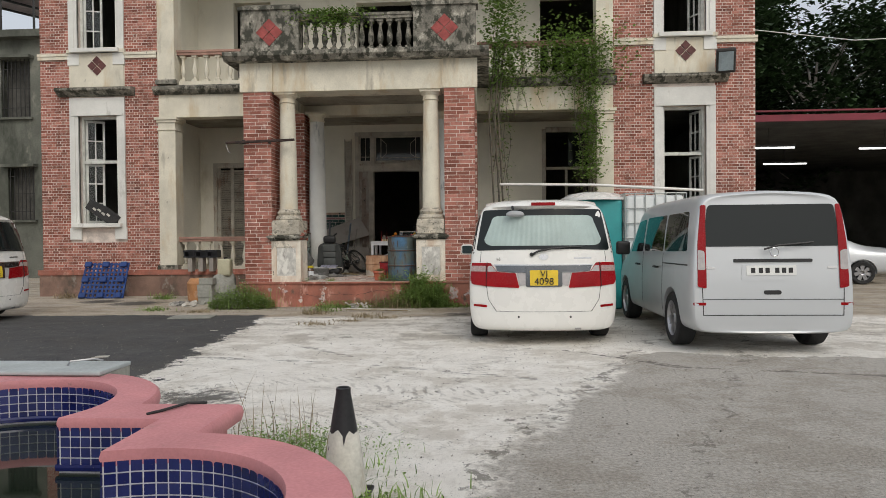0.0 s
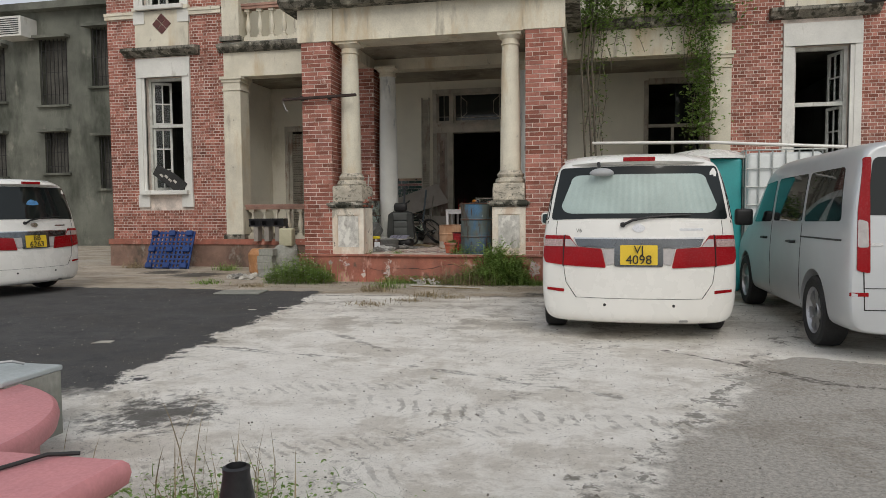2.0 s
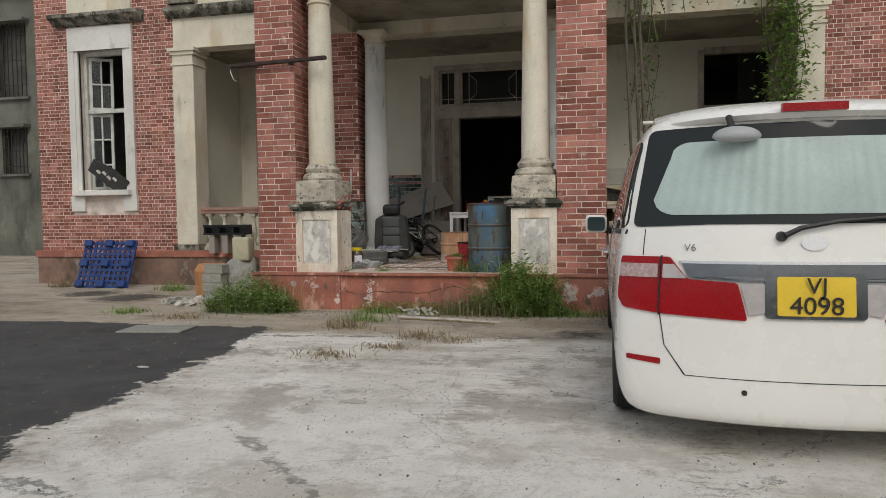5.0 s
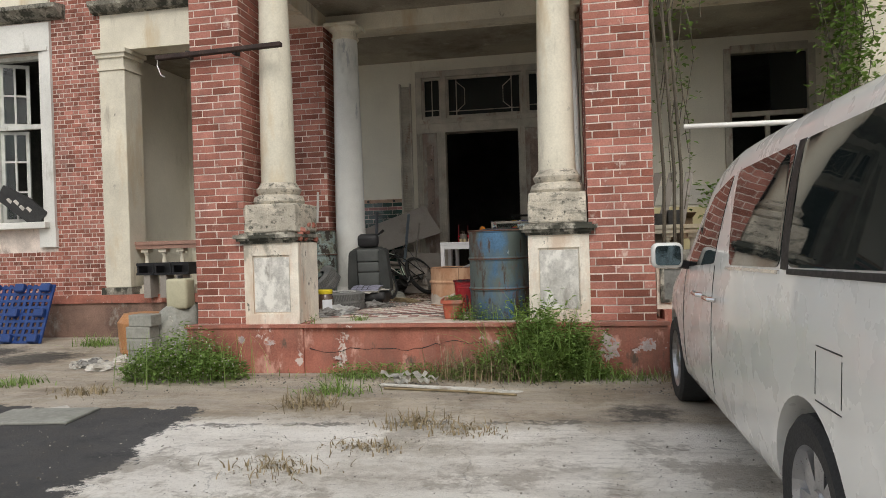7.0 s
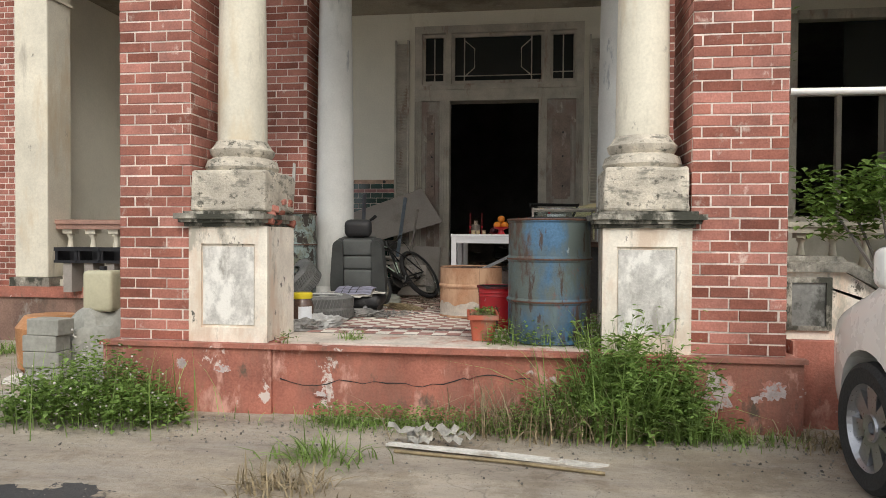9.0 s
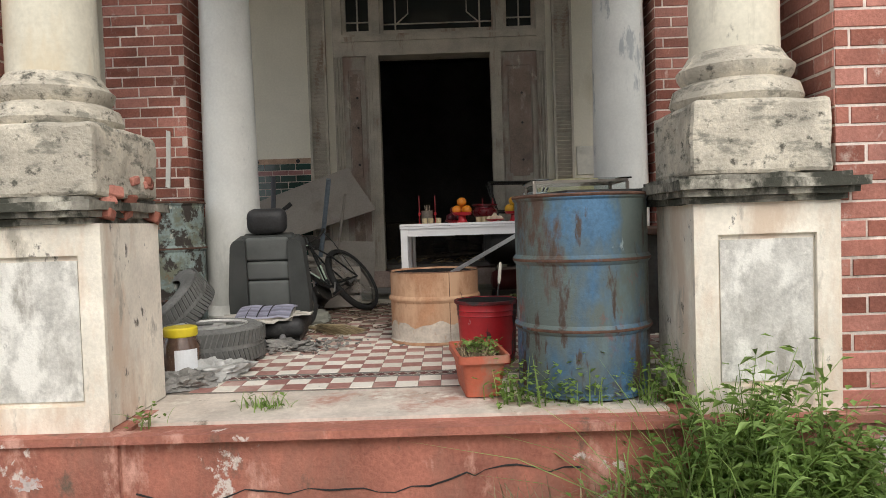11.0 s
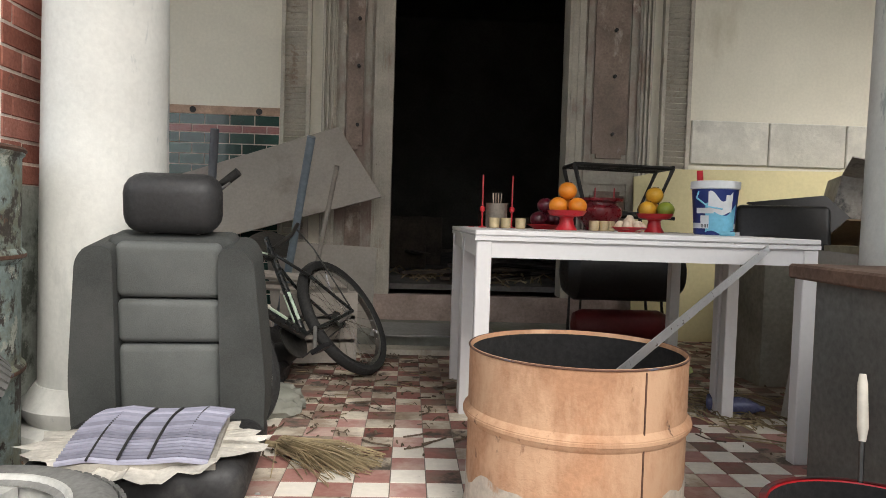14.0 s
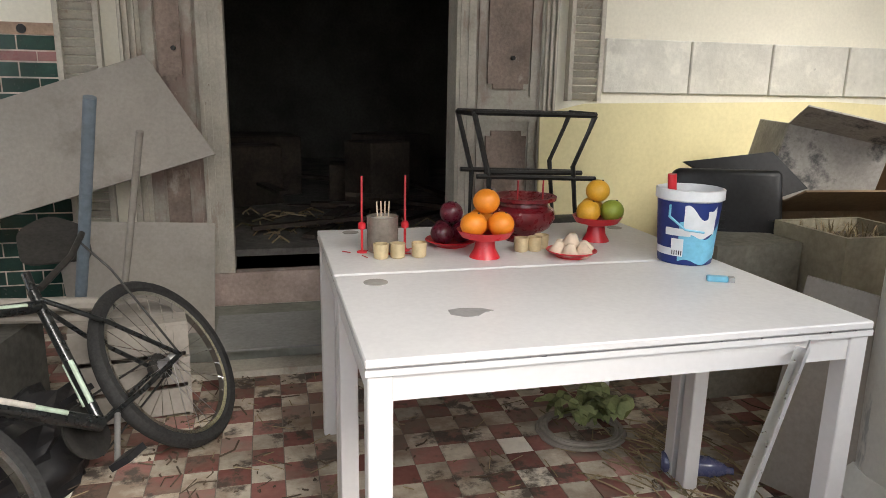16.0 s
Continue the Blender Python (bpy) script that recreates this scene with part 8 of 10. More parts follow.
# metal hatch on the far coping
hatch = thing("hatch_plate", Matrix.Translation((-3.0, 4.72, PT + .01)), "pale grey metal hatch plate beside the pond", "plate")
bm = BM()
box(bm, -.75, .32, -.12, .3, 0, .03)
bevelled(bm, .008, 2)
part("sheet", bm, mat("pale_sheet", (0.42, 0.46, 0.46), 0.5, 0.1), hatch)
bm = BM()
tube(bm, [(-.05, .1, .03), (-.03, .1, .06), (.12, .16, .07), (.16, .2, .05)], .008, 6)
part("handle", bm, M_STEEL, hatch)
bm = BM()
box(bm, -.75, .32, -.1, .28, -.36, 0)
part("plinth", bm, M_GREYWALL, hatch)
bm = BM()
tube(bm, [(-1.84, 3.60, PT + .006), (-1.78, 3.66, PT + .012), (-1.70, 3.80, PT + .02), (-1.62, 3.87, PT + .006)], .008, 6)
tagged(mesh_object("rope_end", bm, M_BLACK, True), "short black cord lying on the coping", "cord")

# traffic cone
cn = thing("traffic_cone", pose(-.72, 3.38, 0), "battered white traffic cone with a black top", "cone")
bm = BM()
lathe(bm, [(.115, .02), (.11, .05), (.082, .27), (.07, .335)], seg=32, closed=False)
for v in bm.verts:
    if v.co.z > .25:
        v.co.z += .03 * noise.noise(Vector((v.co.x * 30, v.co.y * 30, 0)))
    if v.co.z < .04:
        v.co.z += .05 * abs(noise.noise(Vector((v.co.x * 25, v.co.y * 25, 2))))
part("white_lower", bm, mat("dirty_cone_white", (0.62, 0.6, 0.53), 0.75, 0.15, 8, 60, 0.3, spots=[((0.35, 0.3, 0.22), 6, 0.58, 0.7, .6)]), cn, smooth=True)
bm = BM()
lathe(bm, [(.083, .25), (.07, .325), (.036, .525), (.037, .545), (.028, .55), (.026, .53)], seg=32, closed=False)
part("black_upper", bm, M_TUBE, cn, "black upper half", smooth=True)
bm = BM()
box(bm, -.13, .13, -.13, .13, 0, .022)
bevelled(bm, .01, 2)
part("base", bm, M_TUBE, cn)


# grass and weeds
def tuft(name, label, n, place, h, material, leafy=0, size=.04, seed=1, lean=.6, w=.005, spread=None):
    r = random.Random(seed)
    t = thing(name, Matrix.Identity(4), label, "weeds")
    bm = BM()
    blades(bm, n, lambda: place(r), h, r, lean, w)
    tagged(part("blades", bm, material, t), "", "", "", "stuff")
    if leafy:
        bm = BM()
        leaves(bm, leafy, lambda: spread(r), size, .6, r)
        tagged(part("leaves", bm, M_LEAFG, t), "", "", "", "stuff")
    return t


tuft("grass_tuft", "uncut green grass beside the pond", 800, lambda r: (r.gauss(-.62, .22), r.gauss(3.08, .16), 0), .1, M_GRASS, 260, .025, 1, 1.8, .004, lambda r: (r.gauss(-.65, .22), r.gauss(3.1, .15), r.uniform(0, .06)))
tuft("grass_tuft", "tall thin grass behind the pond coping", 46, lambda r: (r.gauss(-1.3, .24), r.gauss(4.2, .18), 0), .4, M_STRAW, 700, .022, 2, .5, .003, lambda r: (r.gauss(-1.2, .22), r.gauss(4.1, .15), r.uniform(.01, .1)))
tuft("grass_tuft", "low green weeds behind the pond", 700, lambda r: (r.gauss(-1.2, .35), r.gauss(3.85, .26), 0), .09, M_GRASS, 1500, .022, 3, 1.4, .003, lambda r: (r.gauss(-1.3, .3), r.gauss(4.05, .25), r.uniform(.0, .08)))
tuft("tall_grass", "tall green grass clump before the porch", 420, lambda r: (r.gauss(-1.28, .12) + r.choice((-.2, 0, 0, .17)), r.gauss(12.9, .07), 0), .72, M_GRASS, 2600, .036, 4, 1.3, .005, lambda r: (r.gauss(-1.16, .2), r.gauss(12.88, .09), abs(r.gauss(.22, .17))))
tuft("dry_grass", "dry tangled grass before the porch", 380, lambda r: (r.gauss(-1.72, .3), r.gauss(12.85, .1), 0), .38, M_STRAW, seed=5, lean=1.6, w=.004)
tuft("low_weeds", "low green weeds along the porch plinth", 1100, lambda r: (r.choice((r.uniform(-3.3, -1.5), r.gauss(-2.3, .4), r.gauss(-2.9, .25), r.gauss(-.55, .18))), 12.98 - abs(r.gauss(0, .12)), 0), .11, M_GRASS, 2400, .026, 6, 1.2, .003, lambda r: (r.uniform(-3.2, -1.2), 12.98 - abs(r.gauss(0, .1)), r.uniform(0, .13)))
def bush(r):
    a, q = r.uniform(0, 6.28), r.random() ** .5
    x, y = .62 * q * math.cos(a), .3 * q * math.sin(a)
    lump = .75 + .9 * noise.noise(Vector((x * 7, y * 7, 3.1)))
    return (-4.62 + x + r.gauss(0, .04), 12.72 + y, r.random() ** .6 * .5 * lump * max(.1, 1 - (x / .72) ** 2) * (1 - .5 * abs(y)))
tuft("leafy_weeds", "dense leafy weed bush with tiny white flowers", 300, lambda r: (r.gauss(-4.6, .28), r.gauss(12.75, .14), 0), .5, M_GRASS, 4200, .042, 7, .8, .003, bush)
r7 = random.Random(70)
bm = BM()
for _ in range(240):
    x, y, z = bush(r7)
    bmesh.ops.create_icosphere(bm, subdivisions=1, radius=.008, matrix=pose(x, y - .01, z + .02))
tagged(mesh_object("weed_flowers", bm, M_PAPER), "tiny white flowers on the weed bush", "flowers", kind="stuff")
def sprouts(label, x, y, sx, sy, n, m, h, seed):
    tuft("leafy_weeds", label, n, lambda r: (r.gauss(x, sx), r.gauss(y, sy), FLOOR - .01), h, M_GRASS, 2 * m, .03, seed, 1.2, .003, lambda r: (r.gauss(x, sx), r.gauss(y, sy), FLOOR + abs(r.gauss(.03, h * .35))))
sprouts("leafy weeds sprouting before the blue drum", -1.78, 13.36, .16, .03, 40, 130, .2, 41)
sprouts("low weeds between flowerpot and drum", -2.03, 13.42, .05, .05, 20, 70, .2, 42)
sprouts("bright weeds sprouting at the pedestal foot", -1.36, 13.33, .07, .04, 70, 130, .3, 43)
sprouts("small dry tuft on the porch edge", -3.09, 13.44, .05, .03, 60, 6, .08, 45)
sprouts("thin weed at the pedestal foot", -3.5, 13.2, .03, .03, 10, 12, .12, 46)
for x, y, s, k in ((-2.95, 12.2, .16, 11), (-3.0, 11.75, .14, 12), (-6.2, 12.4, .12, 13), (-5.2, 12.1, .08, 14), (-1.65, 11.15, .05, 24), (-2.2, 10.75, .05, 26), (-2.6, 10.3, .06, 22), (-2.05, 11.3, .09, 16), (-7.2, 14.9, .2, 17), (-9.6, 15.2, .2, 18), (-.75, 12.95, .2, 19), (-.1, 12.9, .16, 20)):
    tuft("grass_tuft", "small grass tuft growing in a crack", 150, lambda r, x=x, y=y: (r.gauss(x, .13), r.gauss(y, .09), 0), s, M_GRASS if k % 2 else M_STRAW, seed=k, lean=1.8)

def stalks(name, label, n, x, y, sx, sy, h, seed, leaf=.075):
    """Upright weeds: bent stems with narrow leaves all the way up."""
    r = random.Random(seed)
    t = thing(name, Matrix.Identity(4), label, "weeds")
    stem, green = BM(), BM()
    for _ in range(n):
        x0, y0 = r.gauss(x, sx), min(12.99, r.gauss(y, sy))
        hh = h * r.uniform(.45, 1.1) * max(.35, 1 - abs(x0 - x) / (3.2 * sx))
        a, b = r.uniform(0, 6.28), r.uniform(.1, .45) * hh
        at = [Vector((x0 + b * u * u * math.cos(a), y0 + b * .6 * u * u * math.sin(a), hh * u)) for u in (0, .25, .5, .75, 1)]
        tube(stem, at, [.004, .0035, .003, .002, .001], 4)
        for k in range(int(18 * hh / h) + 8):
            u = r.uniform(.12, 1)
            i = min(3, int(u * 4))
            c = at[i].lerp(at[i + 1], u * 4 - i)
            q, l = r.uniform(0, 6.28), leaf * r.uniform(.6, 1.25)
            d = Vector((math.cos(q), math.sin(q), r.uniform(-.1, .8))).normalized()
            w = d.cross(Vector((0, 0, 1))).normalized() * l * .13
            mid = c + d * l * .5 + Vector((0, 0, l * .06))
            tip = c + d * l - Vector((0, 0, l * r.uniform(.05, .35)))
            v = [green.verts.new(p) for p in (c, mid + w, tip, mid - w)]
            green.faces.new((v[0], v[1], v[2]))
            green.faces.new((v[0], v[2], v[3]))
    tagged(part("stems", stem, M_GRASS, t), "", "", "", "stuff")
    tagged(part("narrow_leaves", green, M_GRASS, t), "", "", "", "stuff")
    return t


stalks("tall_weeds", "tall bright green weeds with narrow leaves by the plinth", 120, -1.28, 12.88, .15, .07, .74, 301)
stalks("tall_weeds", "bushy green weeds with narrow leaves by the plinth", 90, -.93, 12.9, .12, .06, .52, 302, .06)
stalks("tall_weeds", "thin green weeds before the red plinth", 60, -1.65, 12.88, .2, .07, .34, 303, .05)

M_LIME = mat("bare_lime", (0.55, 0.47, 0.45), 0.95, 0.2, 9, 60, 0.6, 0.005, spots=[((0.44, 0.2, 0.15), 14, 0.52, 0.56, 1)])
rnd = random.Random(61)
for cx, cz, rx, rz in PEELED:
    bm = BM()
    prism(bm, [(cx + rx * q * math.cos(a), cz + rz * q * math.sin(a)) for a, q in [(i * math.pi / 20, rnd.uniform(.6, 1.1)) for i in range(40)]], 13.0675, 13.075, "y")
    o = part("peeled_patch", bm, M_LIME, bpy.data.objects["porch_plinth"], "whitish bare patch where paint has peeled")
# long crack across the plinth
ck = thing("plinth_crack", pose(0, 0, 0), "long dark crack in the red porch plinth", "crack")
rnd = random.Random(15)
bm = BM()
px, pz = -3.5, .24
line = []
while px < -1.75:
    line.append((px, 13.099, pz))
    px += rnd.uniform(.03, .09)
    pz += rnd.uniform(-.025, .032) * (1 if px < -3 else .8)
    pz = min(.36, max(.2, pz))
tube(bm, line, [rnd.uniform(.0012, .0045) for _ in line], 5)
part("crack_line", bm, M_BLACK, ck)


# litter
M_PLASTERBIT = mat("white_plasterboard", (0.66, 0.64, 0.58), 0.9, 0.2, 9, 70, 0.4, spots=[((0.35, 0.3, 0.24), 7, 0.56, 0.66, 1)])
rnd = random.Random(44)
dp = thing("ceiling_strip", pose(-2.0, 12.4, .0, 0, 0, -6), "broken white ceiling strip lying before the porch", "panel")
bm = BM()
prism(bm, [(-.62, -.02), (.55, -.05), (.62, .0), (.1, .03), (-.6, .02)], .01, .022, "z", pose(0, 0, 0, 2, 1, 0))
part("long_strip", bm, M_PLASTERBIT, dp)
for k in range(9):
    bm = BM()
    a, l, w = rnd.uniform(-.5, .5), rnd.uniform(.1, .2), rnd.uniform(.025, .06)
    n = 5
    top = [[bm.verts.new((l * (i / n - .5), w * (j - .5) * rnd.uniform(.7, 1.2), .03 * math.sin(i * 1.9 + k) * rnd.uniform(.3, 1) + .02 * j)) for j in (0, 1)] for i in range(n + 1)]
    for p, q in zip(top, top[1:]):
        bm.faces.new((p[0], q[0], q[1], p[1]))
    g = bmesh.ops.solidify(bm, geom=list(bm.faces), thickness=.006)
    o = part("torn_piece", bm, M_PLASTERBIT, dp)
    o.matrix_basis = pose(-.36 + rnd.gauss(0, .1), .07 + rnd.gauss(0, .035), .035 + .008 * k, rnd.uniform(-25, 25), rnd.uniform(-15, 15), math.degrees(a))
bm = BM()
tube(bm, [(-.55, -.08, .012), (.1, -.11, .015), (.6, -.16, .012)], .01, 6)
part("lath", bm, M_STRAW, dp)
bm = BM()
for _ in range(6500):
    x, y = rnd.uniform(-7, 2.5), rnd.uniform(2.5, 12.9)
    s = rnd.choice((.0018, .002, .0025, .003, .004, .005)) * rnd.uniform(.6, 1.4)
    m = pose(x, y, s * .3, rnd.uniform(0, 360), rnd.uniform(0, 360), rnd.uniform(0, 360))
    box(bm, -s, s, -s * .7, s * .7, -s * .5, s * .5, m)
for _ in range(500):
    x, y = rnd.uniform(-5, 0), 12.95 - abs(rnd.gauss(0, .35))
    s = rnd.uniform(.003, .009)
    box(bm, -s, s, -s * .7, s * .7, -s * .5, s * .5, pose(x, y, s * .3, rnd.uniform(0, 360), rnd.uniform(0, 360), 0))
tagged(mesh_object("loose_stones", bm, mat("loose_stone", (0.27, 0.245, 0.21), 0.9, 0.3, 9, 60, 0.3, pieces=0.6)), "small loose stones and grit on the yard", "stones", kind="stuff")
for k, (x, y, s) in enumerate(((-1.86, 8.93, .09), (-4.3, 7.4, .1), (-5.0, 11.5, .14), (-.9, 6.6, .05), (-3.9, 9.6, .06), (-2.9, 11.2, .05))):
    bm = BM()
    prism(bm, [(-s, -s * .3), (s * .6, -s * .5), (s, s * .2), (-.2 * s, s * .5)], 0, .006, "z")
    o = tagged(mesh_object("litter_scrap", bm, M_PAPER), "flat white scrap of litter on the ground", "litter", "litter scraps")
    o.matrix_basis = pose(x, y, .004, 3, 2, 40 * k)
bm = BM()
box(bm, -.35, .35, -.22, .22, 0, .022)
bevelled(bm, .008, 2)
o = tagged(mesh_object("paving_slab", bm, M_GREYWALL), "loose pale paving slab on the ground", "slab")
o.matrix_basis = pose(-4.94, 11.27, 0, 0, 0, 8)
# grey blocks, rubble, jerrycan and pot by the porch
rnd = random.Random(9)
for k in range(4):
    bm = BM()
    wall(bm, -.15, .15, -.09, .09, 0, .13, [])
    bevelled(bm, .006, 1)
    o = tagged(mesh_object("grey_block", bm, M_GREYWALL), "stacked grey cement block beside the porch", "block", "cement blocks")
    o.matrix_basis = pose(-5.72 + rnd.uniform(-.02, .02), 13.75, .132 * k, 0, 0, rnd.uniform(-6, 6))
for k in range(12):
    s = rnd.uniform(.05, .13)
    crumple("rubble_stone", pose(-5.35 + rnd.uniform(-.4, .35), 13.85 + rnd.uniform(-.3, .3), 0, 0, 0, rnd.uniform(0, 180)), s * 1.3, s, s, M_GREYWALL, "broken grey rubble stone by the porch", "rubble", k + 20, .3)
crumple("rubble_stone", pose(-5.52, 14.12, 0), .36, .27, .46, M_GREYWALL, "large lump of broken masonry", "rubble", 3, .3)
jc = thing("jerrycan", pose(-5.47, 14.1, .555), "cream plastic jerrycan on the rubble", "jerrycan")
bm = BM()
cushion(bm, -.135, .135, -.1, .1, 0, .35, .035)
part("body", bm, mat("cream_plastic", (0.55, 0.52, 0.36), 0.5, 0.1), jc, smooth=True)
bm = BM()
lathe(bm, [(.03, .34), (.03, .385)], seg=14)
part("cap", bm, M_TUBE, jc)
op = thing("orange_pot", pose(-6.05, 14.2, 0), "weathered orange plastic tub lying by the blocks", "tub")
bm = BM()
lathe(bm, [(.2, 0), (.25, .05), (.27, .4), (.2, .5), (.17, .5)], seg=28)
part("shell", bm, mat("faded_orange", (0.5, 0.24, 0.1), 0.7, 0.2, 4, 60, 0.2, spots=[((0.5, 0.45, 0.38), 4, 0.55, 0.7, 1)]), op, smooth=True)
for k in range(9):
    crumple("white_rubbish", pose(-5.95 + rnd.uniform(-.3, .4), 13.35 + rnd.uniform(-.25, .35), 0, 0, 0, rnd.uniform(0, 180)), rnd.uniform(.06, .16), rnd.uniform(.05, .1), .06, M_RAG if k % 2 else M_PAPER, "crumpled grey and white rubbish on the ground", "rubbish", k + 40, .5)
# dark plastic crate on the balustrade
ct = thing("plastic_crate", pose(-6.6, 15.62, .9), "black plastic crate hung on the balustrade", "crate")
bm = BM()
for x0, x1 in ((-.4, -.14), (-.13, .13), (.14, .4)):
    box(bm, x0, x1, -.12, .12, 0, .012)
    box(bm, x0, x1, -.12, -.1, .012, .03)
    box(bm, x0, x1, -.12, -.1, .13, .17)
    box(bm, x0, x1, .1, .12, .012, .17)
    for x in (x0, x1 - .03):
        box(bm, x, x + .03, -.1, .1, .012, .17)
part("shell", bm, M_TUBE, ct)
bm = BM()
for x in (-.25, 0, .25):
    box(bm, x - .05, x + .05, -.1, .1, -.32, 0)
part("post", bm, M_PLY, ct)

# blue pallet leaning on the wing
pt = thing("plastic_pallet", pose(-8.75, 15.1, 0, -22, 0, 0), "blue plastic pallet leaning against the brick wall", "pallet")
M_PALLET = mat("blue_plastic", (0.014, 0.05, 0.2), 0.5, 0.15, 4, 60, 0.1, spots=[((0.06, 0.09, 0.17), 4, 0.6, 0.78, 1)])
for k in range(11):
    x = -.5 + k * .1
    bm = BM()
    box(bm, x - .022, x + .022, -.012, .012, 0, .86)
    part("upright_slat", bm, M_PALLET, pt)
for k in range(9):
    z = .02 + k * .1
    bm = BM()
    box(bm, -.52, .52, -.0135, .0105, z - .02, z + .02)
    part("cross_slat", bm, M_PALLET, pt)
for x in (-.42, 0, .42):
    for z in (.06, .43, .8):
        bm = BM()
        box(bm, x - .075, x + .075, -.09, -.014, z - .06, z + .06)
        bevelled(bm, .012, 1)
        part("foot_block", bm, M_PALLET, pt)

# beside the minivan: tank in a cage, teal cabin, awning bar
ibc = thing("caged_tank", pose(2.95, 12.9, 0), "white plastic liquid tank in a steel cage", "tank")
bm = BM()
cushion(bm, -.5, .5, -.5, .5, .75, 2.02, .06)
part("tank", bm, mat("white_tank", (0.72, 0.74, 0.72), 0.5, 0.06), ibc, smooth=True)
M_CAGE = mat("dull_cage", (0.36, 0.38, 0.36), 0.5, 0.1, metal=.5)
CAGE = [-.53 + k * 1.06 / 6 for k in range(7)]
for x, y in [(x, y) for x in CAGE for y in (-.53, .53)] + [(x, y) for x in (-.53, .53) for y in CAGE[1:-1]]:
    bm = BM()
    tube(bm, [(x, y, .72), (x, y, 2.06)], .012, 6)
    part("cage_bar", bm, M_CAGE, ibc, "dull galvanised bar")
for k in range(6):
    z = .74 + k * .262
    bm = BM()
    tube(bm, [(-.53, -.53, z), (.53, -.53, z), (.53, .53, z), (-.53, .53, z)], .012, 6, True)
    part("cage_hoop", bm, M_CAGE, ibc, "dull galvanised hoop")
bm = BM()
for x in (-.45, 0, .45):
    box(bm, x - .06, x + .06, -.5, .5, 0, .68)
box(bm, -.55, .55, -.55, .55, .68, .72)
part("pallet_base", bm, M_DARKSTEEL, ibc)
tc = thing("teal_cabin", pose(1.95, 12.9, 0), "turquoise plastic portable cabin with a pale roof", "cabin")
bm = BM()
cushion(bm, -.44, .44, -.45, .45, 0, 1.95, .05)
part("wall_shell", bm, mat("teal_plastic", (0.025, 0.3, 0.3), 0.45, 0.1), tc, smooth=True)
bm = BM()
lathe(bm, [(.6, 0), (.6, .04), (.45, .12), (.2, .16), (.01, .17)], m=pose(0, 0, 1.95, 0, 0, 45), seg=24)
part("roof", bm, M_CARWHITE, tc, "pale domed roof", smooth=True)
aw = thing("awning_bar", pose(0, 0, 0), "white steel bar spanning beside the porch", "bar")
bm = BM()
tube(bm, [(.27, 14.62, 2.415), (2.2, 14.4, 2.36), (4.3, 14.1, 2.2)], .03, 10)
part("long_bar", bm, M_CARWHITE, aw, smooth=True)
for x, y, z in ((4.25, 14.11, 2.2),):
    bm = BM()
    tube(bm, [(x, y, 0), (x, y, z)], .025, 10)
    part("post", bm, M_GREYWALL, aw)
# stair parapet beside the porch
bm = BM()
prism(bm, [(-.2, .56), (1.15, .56), (1.15, .5), (.42, .86), (.2, 1.0), (-.2, 1.0)], 13.36, 13.56, "y")
tagged(mesh_object("stair_parapet", bm, M_PEDESTAL), "stained cream parapet beside the veranda stairs", "parapet", kind="structure")
bm = BM()
prism(bm, [(-.2, 1.0), (.19, 1.0), (.42, .87), (1.2, .48), (1.24, .53), (.44, .94), (.22, 1.065), (-.2, 1.065)], 13.31, 13.61, "y")
prism(bm, [(-.2, 1.066), (.2, 1.066), (.17, 1.1), (-.2, 1.1)], 13.34, 13.58, "y")
structure("parapet_coping", bm, M_STONE, "grey moulded coping of the stair parapet", "trim")
bm = BM()
for x0, x1, z0, z1 in ((-.17, .11, .93, .965), (-.17, .11, .62, .65), (-.17, -.135, .65, .93), (.075, .11, .65, .93)):
    box(bm, x0, x1, 13.335, 13.37, z0, z1)
structure("parapet_moulding", bm, M_STONE, "weathered moulding round the sunk panel", "trim")
bm = BM()
box(bm, -.135, .075, 13.35, 13.357, .65, .93)
structure("parapet_panel", bm, mat("dark_panel", (0.24, 0.24, 0.22), 0.9, 0.25, 4, 50, 0.4, spots=[((0.06, 0.06, 0.05), 6, 0.5, 0.62, 0.8)]), "dark weathered sunk panel of the parapet", "panel")
bm = BM()
box(bm, -.148, 1.3, 13.27, 13.62, 0, .558)
structure("parapet_base", bm, M_REDPLINTH, "peeling red painted base of the stair parapet", "plinth")
# rusty bar fixed across the pier, floodlight, hook
rb = thing("rusty_bracket", pose(-4.3, 13.06, 3.19), "rusty flat iron bar fixed across the brick pier", "bracket")
bm = BM()
box(bm, -.72, .62, -.03, .03, -.025, .02, pose(0, 0, 0, 0, -1.5, 0))
bevelled(bm, .006, 1)
part("flat_bar", bm, mat("black_rust", (0.05, 0.03, 0.024), 0.85, 0.3, 8, 60, 0.4), rb)
bm = BM()
tube(bm, [(-.69, -.02, .0), (-.70, -.02, -.1), (-.66, -.02, -.2), (-.62, -.02, -.22)], .006, 6)
part("wire_hook", bm, M_STEEL, rb)
bm = BM()
box(bm, -.4, -.36, -.0, .1, -.04, .03)
box(bm, .1, .14, -.0, .1, -.04, .03)
part("clamp", bm, M_DARKSTEEL, rb)
fl = thing("floodlight", pose(5.2, 15.45, 5.1, 25, 0, -15), "grey floodlight mounted on the window cornice", "lamp")
bm = BM()
box(bm, -.2, .2, -.06, .1, -.26, .26)
bevelled(bm, .03, 2)
part("housing", bm, M_DARKSTEEL, fl)
bm = BM()
box(bm, -.15, .15, -.075, -.062, -.2, .2)
part("lens", bm, mat("flood_lens", (0.3, 0.36, 0.38), 0.2), fl)
bm = BM()
tube(bm, [(0, .08, 0), (0, .35, -.1)], .03, 8)
